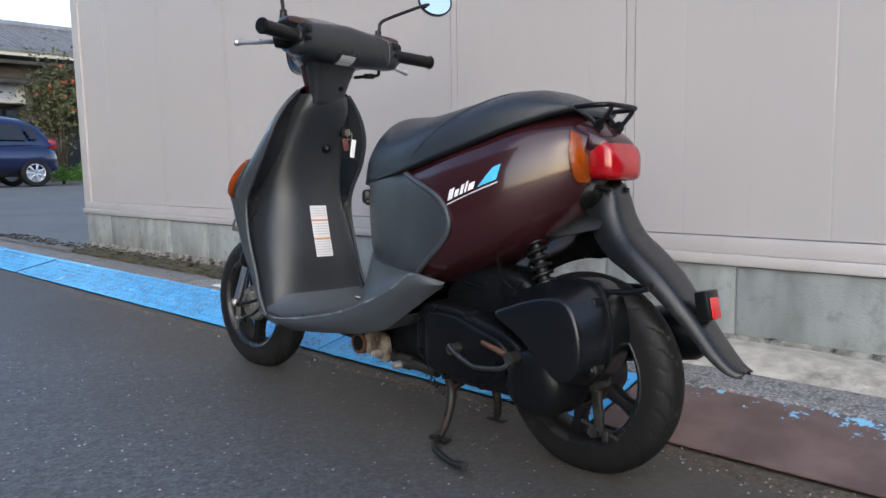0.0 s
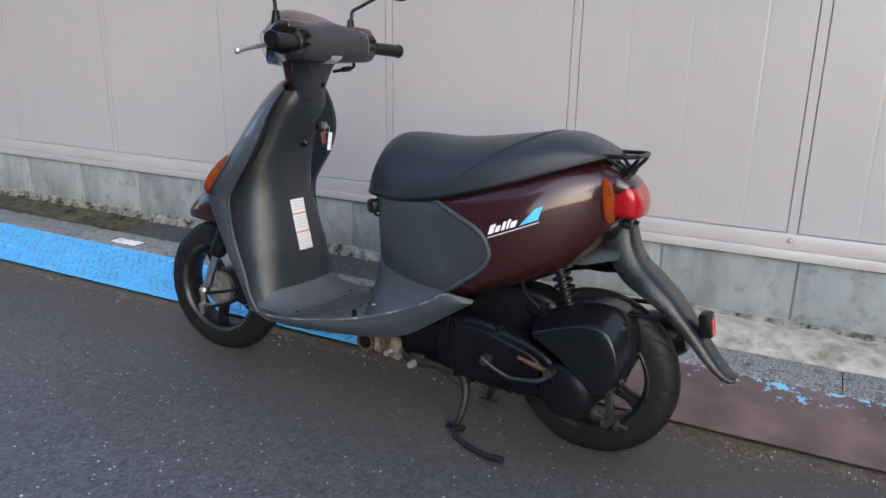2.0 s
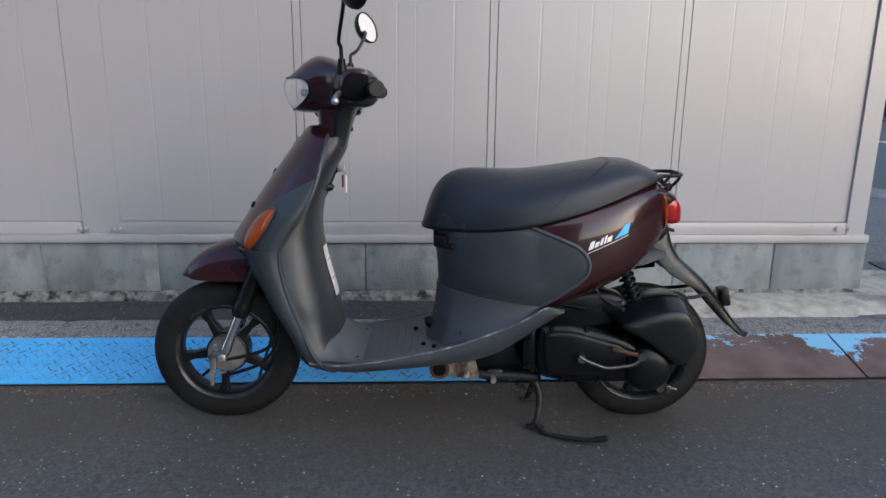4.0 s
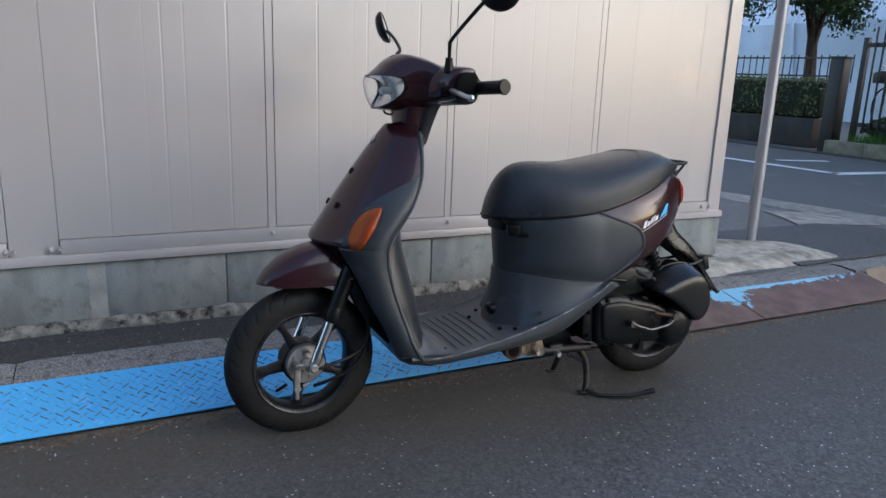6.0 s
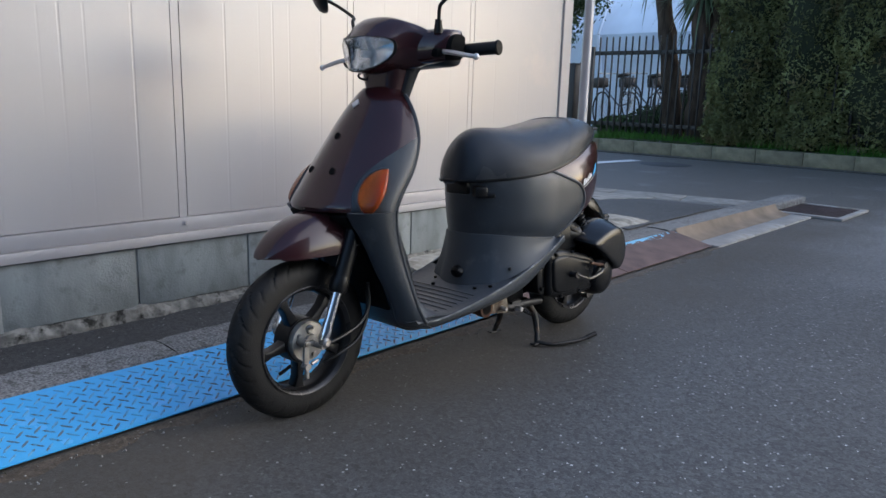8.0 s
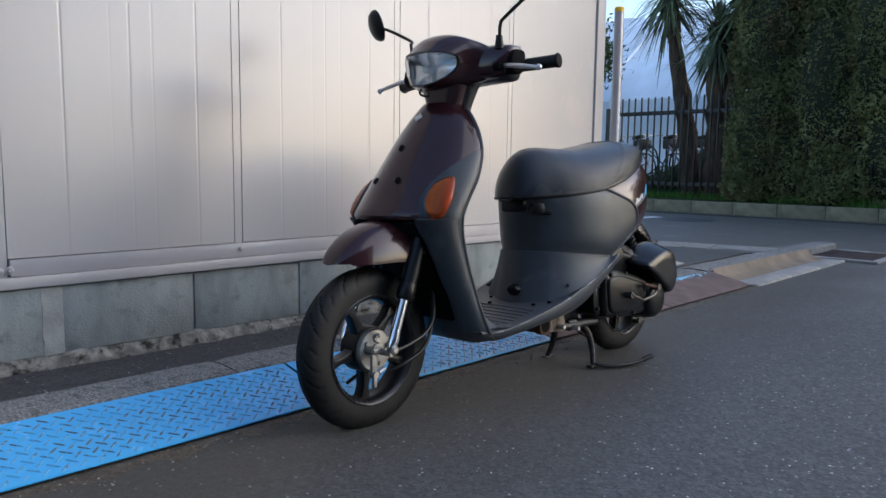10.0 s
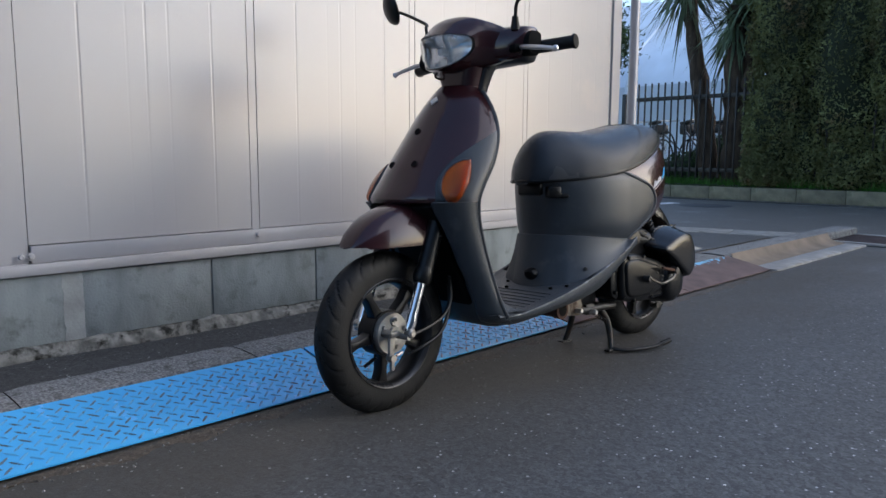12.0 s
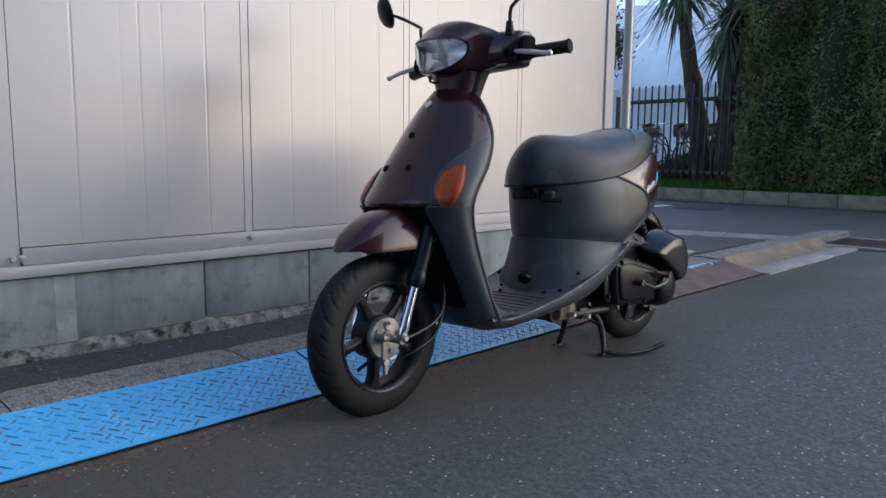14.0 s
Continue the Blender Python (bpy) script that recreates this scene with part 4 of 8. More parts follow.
# floorboard moulding: ridge line, skirt, riser, floor
RIDGE = [(0.302, 0.3495, 0.147), (0.330, 0.361, 0.172), (0.358, 0.368, 0.187), (0.385, 0.350, 0.188), (0.420, 0.330, 0.186), (0.500, 0.294, 0.183), (0.600, 0.258, 0.180), (0.700, 0.233, 0.178), (0.800, 0.214, 0.177), (0.880, 0.204, 0.175), (0.930, 0.204, 0.171)]
SKIRT = [(0.302, 0.3465, 0.142), (0.340, 0.322, 0.145), (0.391, 0.288, 0.147), (0.440, 0.255, 0.148), (0.480, 0.233, 0.149), (0.550, 0.212, 0.150), (0.670, 0.194, 0.149), (0.800, 0.178, 0.142), (0.870, 0.172, 0.136), (0.930, 0.178, 0.130)]
N = 40
xs = [0.302 + (0.93 - 0.302) * i / N for i in range(N + 1)]
bm = B()
rows = []
for x in xs:
    zr, vr, zs_, vs_ = at(RIDGE, x, 1), at(RIDGE, x, 2), at(SKIRT, x, 1), at(SKIRT, x, 2)
    half = []
    for k in range(9):
        t = k / 8
        b_ = math.sin(t * math.pi) * 0.010
        half.append((x, vs_ + (vr - vs_) * t + b_, zs_ + (zr - zs_) * t))
    half.append((x, vr - 0.003, zr + 0.003))
    half.append((x, vr - 0.008, zr + 0.003))
    rows.append(half)
grid(bm, rows)
grid(bm, [[(x, -y, z) for x, y, z in r] for r in rows])
# underside
grid(bm, [[(x, at(SKIRT, x, 2) * s, at(SKIRT, x, 1)) for s in (1, 0.5, 0, -0.5, -1)] for x in xs if x > 0.40])
part("floor_skirt", bm, M_GREYLT, scooter, "dark grey plastic floorboard skirt")
for sd in (1, -1):
    bm = B()
    tube(bm, [(x, sd * (at(RIDGE, x, 2) - 0.001), at(RIDGE, x, 1) + 0.001) for x in xs[3:]], 0.0028, 6)
    part("floor_ridge", bm, M_SCUFF, scooter, "scuffed pale edge of the floorboard")
bm = B()
rows = []
for i in range(25):
    x = 0.58 + (0.985 - 0.58) * i / 24
    zr, vr = at(RIDGE, x, 1), at(RIDGE, x, 2) - 0.003 + 0.007 * max(0.0, min(1.0, (x - 0.86) / 0.06))
    row = []
    for k in range(33):
        q = -1 + 2 * k / 32
        dip = 0.006 * (1 - abs(q) ** 6)
        row.append((x, vr * q, zr + 0.003 - dip + 0.010 * max(0.0, min(1.0, (x - 0.84) / 0.06))))
    rows.append(row)
grid(bm, rows)
floor_ob = part("floorboard", bm, M_GREYLT, scooter, "ribbed dark grey floorboard")
for i in range(8):
    x = 0.700 + 0.022 * i
    bm = B()
    tube(bm, [(x + 0.10 * abs(y) * 0.35, y, at(RIDGE, x, 1) - 0.0015 + 0.010 * max(0.0, min(1.0, (x - 0.84) / 0.06))) for y in [-0.130 + 0.026 * j for j in range(11)]], 0.0012, 6)
    part("floor_rib", bm, M_GREYLT, floor_ob)
# riser between floor and under-seat panel
bm = B()
rows = []
rows.append(panel_row(0.366, 0.0025))
top_row = panel_row(0.364, 0.0085)
for m in range(9):
    t = m / 8
    row = []
    for x, y, z in top_row:
        s = 1 if y >= 0 else -1
        ay = abs(y)
        xf = x + 0.030 if x > 0.5 else x + 0.03 * max(0, (x - 0.36) / 0.14)
        zr = at(RIDGE, xf, 1)
        vr = at(RIDGE, xf, 2) - 0.002
        yb = min(ay * 1.03 + 0.004, vr) if x > 0.6 else vr - (vr - min(ay, vr)) * max(0, min(1, (x - 0.45) / 0.17)) * 0.8
        tt = t ** 1.0
        c = math.sin(math.pi * t) * -0.006
        row.append((x + (xf - x) * t + c * (1 if x > 0.58 else 0), s * (ay + (yb - ay) * tt + c * (1 if ay > 0.1 else 0)), z + (zr + (0.003 if x < 0.5 else 0.003 - 0.009 * min(1.0, (x - 0.5) / 0.1)) - z) * t))
    rows.append(row)
grid(bm, rows)
part("floor_riser", bm, M_GREYLT, scooter, "dark grey riser behind the floorboard")
# holes and plugs alike as sunk near-black discs, the holes' shade in the colour
for x, y, z, r in ((0.668, 0.100, 0.245, 0.006), (0.640, 0.137, 0.252, 0.006), (0.694, -0.050, 0.239, 0.006), (0.660, -0.075, 0.250, 0.005), (0.845, 0.118, 0.211, 0.0055), (0.845, -0.118, 0.211, 0.0055)):
    bm = B()
    tube(bm, [(x, y, z - 0.006), (x, y, z - 0.0005)], r, 10)
    part("plug", bm, M_DARK, floor_ob)
bm = B()
tube(bm, [(0.600, 0.012, 0.276), (0.655, 0.012, 0.276), (0.662, 0.012, 0.275), (0.666, 0.012, 0.274)], [0.023, 0.023, 0.020, 0.013], 18)
for v in bm.verts:
    v.co.z = 0.275 + (v.co.z - 0.275) * 0.82
part("drain_plug", bm, M_BLACK, scooter, "black rubber plug at the foot of the riser")
bm = B()
tube(bm, [(0.568, 0.150, 0.292), (0.574, 0.159, 0.294)], [0.0055, 0.004], 10)
part("riser_screw", bm, M_OILSTEEL, scooter)

# ---- seat
TOP = [(0.045, 0.690), (0.06, 0.702), (0.09, 0.718), (0.13, 0.732), (0.165, 0.734), (0.20, 0.731), (0.28, 0.719), (0.36, 0.708), (0.43, 0.702), (0.50, 0.704), (0.56, 0.704), (0.60, 0.694), (0.630, 0.671), (0.652, 0.634), (0.668, 0.586), (0.676, 0.553)]
WID = [(0.045, 0.058), (0.06, 0.080), (0.10, 0.110), (0.15, 0.136), (0.22, 0.160), (0.30, 0.175), (0.40, 0.177), (0.48, 0.163), (0.55, 0.134), (0.59, 0.108), (0.62, 0.090), (0.64, 0.074), (0.655, 0.058), (0.667, 0.040), (0.676, 0.022)]
seat_x = [0.045, 0.048, 0.053, 0.06, 0.08] + [0.10 + i * 0.02 for i in range(26)] + [0.62, 0.63, 0.64, 0.648, 0.655, 0.661, 0.667, 0.672, 0.676]
def seat_ring(x, k, n):
    """Cross-section of the cushion: upright flank, soft shoulder, domed top."""
    low, w = at(SEAT_LOW, x) + 0.004, at(WID, x)
    top = at(TOP, x)
    if top < low + 0.006:
        low = top - 0.006
    h = top - low
    a = math.pi * k / n
    c, sn = math.cos(a), math.sin(a)
    e = at([(0.05, 0.62), (0.25, 0.66), (0.45, 0.76), (0.56, 0.95), (0.68, 1.1)], x)
    y = w * math.copysign(abs(c) ** e, c) * (1.0 - 0.22 * sn * sn)
    z = low + h * abs(sn) ** at([(0.05, 0.62), (0.30, 0.62), (0.50, 0.74), (0.66, 0.90)], x)
    z -= 0.012 * math.exp(-((x - 0.45) / 0.13) ** 2) * abs(c) ** 2 * sn
    return (x, y, z)


bm = B()
rings = []
for x in seat_x:
    top, low, w = at(TOP, x), at(SEAT_LOW, x) + 0.004, at(WID, x)
    if top < low + 0.006:
        low = top - 0.006
    ring = [seat_ring(x, k, 40) for k in range(41)]
    ring += [(x, -w * 0.9, low - 0.004), (x, 0, low - 0.006), (x, w * 0.9, low - 0.004)]
    rings.append(ring)
loft(bm, rings)
seat = part("seat", bm, M_SEAT, scooter, "smooth black vinyl seat", sharp=50)
# base rim and the stitched cross seam
bm = B()
for s in (1, -1):
    tube(bm, [(x, s * (at(WID, x) - 0.004), at(SEAT_LOW, x) + 0.001) for x in seat_x[2:-2]], 0.0055, 8)
tube(bm, [(0.674 - 8 * y * y, y, 0.553) for y in (-0.05, -0.03, -0.015, 0, 0.015, 0.03, 0.05)], 0.005, 8)
part("seat_rim", bm, M_BLACK, seat)
bm = B()
pts = []
for k in range(1, 48):
    q = math.sin(math.pi * k / 48)
    x = 0.385 - 0.20 * q ** 0.8
    p_ = Vector(seat_ring(x, k, 48))
    pts.append(p_ + Vector((0, 0, 0.0004)))
tube(bm, pts, 0.0018, 6)
part("seam", bm, M_SEAT, seat)
# latch below the seat's nose, its shadow boxed in as black solid
bm = B()
box(bm, (0.622, 0.0, 0.530), (0.046, 0.09, 0.040), bevel=0.008)
box(bm, (0.606, 0.052, 0.520), (0.040, 0.095, 0.034), Matrix.Rotation(radians(-30), 3, 'Z'), bevel=0.008)
box(bm, (0.590, 0.085, 0.508), (0.030, 0.050, 0.014), Matrix.Rotation(radians(-38), 3, 'Z'), bevel=0.005)
part("seat_hinge", bm, M_BLACK, scooter)

# ---- tail: lamps, deck, grab rail
bm = B()
rings = []
for x, zl, zh, w in ((0.13, 0.63, 0.700, 0.070), (0.09, 0.63, 0.694, 0.074), (0.06, 0.63, 0.682, 0.068), (0.040, 0.60, 0.670, 0.064), (0.022, 0.60, 0.657, 0.058), (0.008, 0.605, 0.647, 0.052), (-0.001, 0.61, 0.640, 0.045), (-0.005, 0.615, 0.634, 0.036)):
    rings.append(superring(0, (zl + zh) / 2, w, (zh - zl) / 2, 2.6, 40, x))
loft(bm, rings)
part("tail_deck", bm, M_MAROON, scooter, "maroon tail deck above the lamp").location.y = -0.008
bm = B()
rings = []
for x, zl, zh, w in ((0.05, 0.560, 0.644, 0.058), (0.028, 0.560, 0.642, 0.058), (0.014, 0.560, 0.640, 0.058), (0.002, 0.560, 0.635, 0.057), (-0.008, 0.561, 0.626, 0.053), (-0.015, 0.563, 0.614, 0.046), (-0.020, 0.568, 0.600, 0.034), (-0.022, 0.575, 0.590, 0.016)):
    rings.append(superring(0, (zl + zh) / 2, w, (zh - zl) / 2, 4.6, 48, x))
loft(bm, rings)
tail_lamp = part("tail_lamp", bm, M_RED, scooter, "glossy red tail lamp lens")
tail_lamp.location.y = -0.011
bm = B()
tube(bm, [(0.01, 0.020, 0.597), (-0.010, 0.020, 0.597), (-0.015, 0.019, 0.597)], [0.010, 0.010, 0.006], 14)
part("bulb", bm, M_REFLECTOR, tail_lamp)
for s in (1, -1):
    bm = B()
    rows = []
    for i in range(17):
        t = i / 16
        z = 0.556 + 0.094 * t
        wide = math.sin(math.pi * (0.10 + 0.68 * t ** 0.8)) ** 0.7
        y1 = 0.056 + (0.090 - 0.056) * wide
        x1 = 0.036 + 0.012 * t
        y0, x0 = 0.046, 0.027 + 0.004 * t
        row = []
        for k in range(11):
            q = k / 10
            bulge = 0.006 * math.sin(math.pi * q) * math.sin(math.pi * (0.08 + 0.84 * t))
            row.append((x0 + (x1 - x0) * q ** 1.3 - bulge, s * (y0 + (y1 - y0) * q + bulge * 0.6), z - 0.020 * (1 - q) * t * t))
        rows.append(row)
    grid(bm, rows)
    thicken(bm, 0.016)
    sig = part("rear_turn_signal", bm, M_AMBER, scooter, "amber rear turn signal lens")
    bm = B()
    grid(bm, [[(x + 0.019, y - s * 0.005, z) for x, y, z in row] for row in rows])
    part("signal_reflector", bm, M_LAMPREF, sig)
bm = B()
rings = []
for x, zl, zh, w in ((0.10, 0.47, 0.566, 0.070), (0.06, 0.500, 0.567, 0.058), (0.03, 0.516, 0.567, 0.052), (0.020, 0.530, 0.566, 0.044)):
    rings.append(superring(0, (zl + zh) / 2, w, (zh - zl) / 2, 2.6, 32, x))
loft(bm, rings)
part("tail_underside", bm, M_BLACK, scooter)
# two holes below the lamp, as black stubs with their darkness in the colour
for y in (0.026, -0.034):
    bm = B()
    tube(bm, [(0.020, y, 0.548), (-0.0035, y, 0.543)], [0.005, 0.005], 12)
    part("guard_bolt", bm, M_BLACK, scooter)
bm = B()
loop = spline([(0.10, 0.058, 0.692), (0.055, 0.061, 0.693), (0.015, 0.060, 0.694), (-0.004, 0.048, 0.695), (-0.009, 0.028, 0.695), (-0.010, 0, 0.695), (-0.009, -0.028, 0.695), (-0.004, -0.048, 0.695), (0.015, -0.060, 0.694), (0.055, -0.061, 0.693), (0.10, -0.058, 0.692)], 6)
tube(bm, loop, 0.0048, 10)
for s in (1, -1):
    tube(bm, spline([(-0.008, 0.036 * s, 0.695), (-0.002, 0.036 * s, 0.682), (0.014, 0.034 * s, 0.664), (0.021, 0.033 * s, 0.657), (0.032, 0.034 * s, 0.668), (0.05, 0.044 * s, 0.684), (0.065, 0.058 * s, 0.692)], 4), 0.0044, 8)
part("grab_rail", bm, M_BLACK, scooter, "black tubular grab rail")
for s in (1, -1):
    bm = B()
    lathe(bm, [(0.0, 0.004), (0.008, 0.003), (0.011, 0.0), (0.011, -0.003)], (0.021, 0.033 * s, 0.661), seg=12)
    part("rail_bolt", bm, M_BLACK, scooter)

# ---- rear mudguard
GUARD = [  # x, z of the crown, half width, drop of the sides
    (0.036, 0.567, 0.042, 0.034), (0.010, 0.555, 0.044, 0.042), (-0.003, 0.528, 0.047, 0.042), (-0.012, 0.499, 0.051, 0.039), (-0.032, 0.466, 0.056, 0.036), (-0.066, 0.436, 0.061, 0.030), (-0.106, 0.400, 0.057, 0.024), (-0.140, 0.360, 0.050, 0.019), (-0.171, 0.321, 0.043, 0.016), (-0.204, 0.280, 0.040, 0.013), (-0.230, 0.253, 0.033, 0.009), (-0.246, 0.246, 0.022, 0.005)]
bm = B()
path = spline([(g[0], 0, g[1]) for g in GUARD], 4)
rows, inner_rows = [], []
for i, p in enumerate(path):
    d = (path[min(i + 1, len(path) - 1)] - path[max(i - 1, 0)]).normalized()
    nrm = Vector((-d.z, 0, d.x))
    nrm = -nrm if nrm.z < 0 and abs(nrm.z) > abs(nrm.x) * 0.2 else nrm
    if nrm.x > 0:
        nrm = -nrm
    key = i / (len(path) - 1) * (len(GUARD) - 1)
    tab = [(j, g[2], g[3]) for j, g in enumerate(GUARD)]
    w, drop = at(tab, key, 1), at(tab, key, 2)
    rows.append([p + Vector((0, w * math.copysign(abs(math.sin(a)) ** 0.7, a), 0)) - nrm * drop * ((1 - math.cos(a)) / 0.88) ** 1.6 * 1.4 for a in [-1.45 + 2.9 * k / 20 for k in range(21)]])
    inner_rows.append([q - nrm * 0.004 + Vector((0, -0.004 * q.y / w, 0)) for q in rows[-1]])
grid(bm, rows)
grid(bm, inner_rows)
guard = part("rear_mudguard", bm, M_GUARD, scooter, "long black plastic rear mudguard")
guard.location.y = -0.026
# inner arch between the body and the guard
bm = B()
rows = []
for i in range(21):
    x = 0.260 - 0.246 * i / 20
    top = at([(-0.02, 0.482), (0.03, 0.505), (0.08, 0.506), (0.13, 0.494), (0.185, 0.470), (0.26, 0.425)], x)
    edge = at([(-0.02, 0.478), (0.03, 0.468), (0.08, 0.456), (0.13, 0.452), (0.185, 0.436), (0.26, 0.400)], x)
    w = at([(-0.02, 0.036), (0.03, 0.056), (0.10, 0.084), (0.185, 0.090), (0.26, 0.092)], x)
    rows.append([(x, -0.016 + w * q, top - (top - edge + (0.050 if q < 0 else 0.0)) * abs(q) ** 2.6) for q in [-1 + k / 9 for k in range(19)]])
grid(bm, rows)
thicken(bm, 0.004)
part("inner_guard", bm, M_GUARD, scooter, "black plastic inner guard")
bm = B()
box(bm, (-0.172, 0.004, 0.348), (0.026, 0.044, 0.052), Matrix.Rotation(radians(12), 3, "Y"), bevel=0.005)
refl = part("reflector_housing", bm, M_BLACK, scooter)
refl.location.y = -0.028
bm = B()
box(bm, (-0.1845, 0.004, 0.345), (0.006, 0.032, 0.037), Matrix.Rotation(radians(12), 3, "Y"), bevel=0.002)
part("reflector", bm, M_REFLECTOR, refl, "red rectangular reflector")
for s in (1, -1):
    bm = B()
    tube(bm, spline([(-0.10, 0.05 * s, 0.375), (-0.06, 0.055 * s, 0.365), (0.02, 0.055 * s, 0.36)], 4), 0.005, 8)
    part("guard_stay", bm, M_BLACK, scooter)

# ---- wheels
def wheel(cx, cz, name, R, W, spokes, cy=0.0):
    """Cast wheel with a grooved tyre; its axle runs along y."""
    w = part(name, lathe(B(), [(0.136, -0.028), (0.141, -0.032), (0.141, -0.036), (0.134, -0.036), (0.126, -0.030), (0.121, -0.012), (0.121, 0.012), (0.126, 0.030), (0.134, 0.036), (0.141, 0.036), (0.141, 0.032), (0.136, 0.028)], (cx, cy, cz), 72, True), M_RIM, scooter, "black cast alloy wheel")
    prof = []
    for k in range(35):
        a = math.pi * k / 34
        prof.append((0.134 + (R - 0.134) * math.sin(a) ** 0.70 if 0 < k < 34 else 0.134, -W / 2 * math.cos(a) * (0.86 + 0.14 * math.sin(a))))
    seg = 324
    sets = 27
    bm_ = B()
    vs = []
    for k in range(seg):
        th = 2 * math.pi * k / seg
        ring = []
        for r, h in prof:
            q = h / (W / 2)
            g = 0.0
            if r > R - 0.034:
                u = k * sets / seg
                side = 0.5 if q > 0 else 0.0
                ph = (u + side + 1.5 * abs(q)) % 1.0
                if ph < 0.20 and 0.10 < abs(q) < 0.90 and int(u + side + 1.5 * abs(q)) % 3 != 2:
                    g = 0.0032
                if int(u + side + 1.5 * abs(q)) % 3 == 2 and ph < 0.16 and abs(q) > 0.55:
                    g = 0.0028
            elif abs(r - 0.152) < 0.003:
                g = -0.0012
            rr = r - g
            ring.append(bm_.verts.new((cx + rr * math.cos(th), cy + h, cz + rr * math.sin(th))))
        vs.append(ring)
    for a in range(seg):
        for j in range(len(prof) - 1):
            bm_.faces.new((vs[a][j], vs[a][j + 1], vs[(a + 1) % seg][j + 1], vs[(a + 1) % seg][j]))
    part("tyre", bm_, M_TYRE, w, "worn black rubber tyre", sharp=24)
    for sd in (1, -1):
        lip = lathe(B(), [(0.126, sd * 0.031), (0.131, sd * 0.0375), (0.1355, sd * 0.0395), (0.1375, sd * 0.0385), (0.1375, sd * 0.034)], (cx, cy, cz), 64, True)
        part("rim_lip", lip, M_LIP, w)
    # spokes: wide at the hub, narrow at the rim
    for s in range(spokes):
        a = 2 * math.pi * (s + 0.861) / spokes
        bm_ = B()
        outline = []
        for r, hw in ((0.030, 0.023), (0.060, 0.0125), (0.095, 0.0088), (0.124, 0.015)):
            outline.append((r, hw))
        full = outline + [(r, -h) for r, h in outline[::-1]]
        pts = [(cx + r * math.cos(a) - h * math.sin(a), cz + r * math.sin(a) + h * math.cos(a)) for r, h in full]
        prism(bm_, pts, cy - 0.016, cy + 0.016, 0.004, 2)
        part("spoke", bm_, M_RIM, w)
    return w


RW = wheel(0.062, 0.188, "rear_wheel", 0.197, 0.085, 5, -0.018)
bm = B()
lathe(bm, [(0.0, -0.05), (0.058, -0.05), (0.060, -0.03), (0.060, 0.03), (0.055, 0.05), (0.0, 0.05)], (0.062, -0.018, 0.188), 32)
part("hub", bm, M_CASE, RW)
bm = B()
lathe(bm, [(0.0, 0.062), (0.022, 0.060), (0.030, 0.052), (0.058, 0.046), (0.064, 0.036), (0.064, 0.02), (0.0, 0.02)], (0.062, -0.018, 0.188), 36)
part("brake_drum", bm, M_OILSTEEL, RW, "dull grey rear brake drum")
FW = wheel(1.219, 0.192, "front_wheel", 0.2015, 0.084, 5)
bm = B()
lathe(bm, [(0.0, -0.045), (0.040, -0.045), (0.058, -0.03), (0.058, 0.022), (0.0, 0.022)], (1.217, 0, 0.190), 36)
part("hub", bm, M_RIM, FW)
bm = B()
lathe(bm, [(0.0, 0.045), (0.018, 0.045), (0.020, 0.040), (0.044, 0.036), (0.050, 0.036), (0.053, 0.030), (0.053, 0.021), (0.0, 0.021)], (1.217, 0, 0.190), 40)
drum = part("brake_plate", bm, M_DRUM, FW, "dull cast aluminium brake plate")
for a in (0.6, 1.6, 2.9, 4.4):
    bm = B()
    tube(bm, [(1.217 + 0.036 * math.cos(a), 0.030, 0.190 + 0.036 * math.sin(a)), (1.217 + 0.036 * math.cos(a), 0.043, 0.190 + 0.036 * math.sin(a))], 0.006, 10)
    part("boss", bm, M_DRUM, drum)
bm = B()
tube(bm, spline([(1.207, 0.038, 0.222), (1.214, 0.045, 0.230), (1.224, 0.038, 0.226), (1.221, 0.040, 0.214), (1.212, 0.038, 0.212)], 4), 0.003, 6)
part("cast_rib", bm, M_DRUM, drum)
bm = B()
tube(bm, [(1.246, 0.034, 0.196), (1.246, 0.068, 0.196)], 0.011, 14)
box(bm, (1.249, 0.064, 0.170), (0.016, 0.008, 0.060), Matrix.Rotation(radians(-4), 3, "Y"), bevel=0.002)
tube(bm, [(1.251, 0.055, 0.140), (1.251, 0.075, 0.140)], 0.009, 12)
box(bm, (1.240, 0.066, 0.197), (0.030, 0.012, 0.012), bevel=0.002)
box(bm, (1.252, 0.068, 0.125), (0.010, 0.010, 0.030), bevel=0.002)
tube(bm, [(1.235, 0.066, 0.143), (1.215, 0.066, 0.149)], 0.004, 8)
part("brake_arm", bm, M_STEEL, drum, "bright worn steel brake arm")
bm = B()
tube(bm, [(1.291, 0.010, 0.118), (1.278, 0.022, 0.131), (1.269, 0.030, 0.140)], 0.0045, 8)
part("valve", bm, M_BLACK, FW)

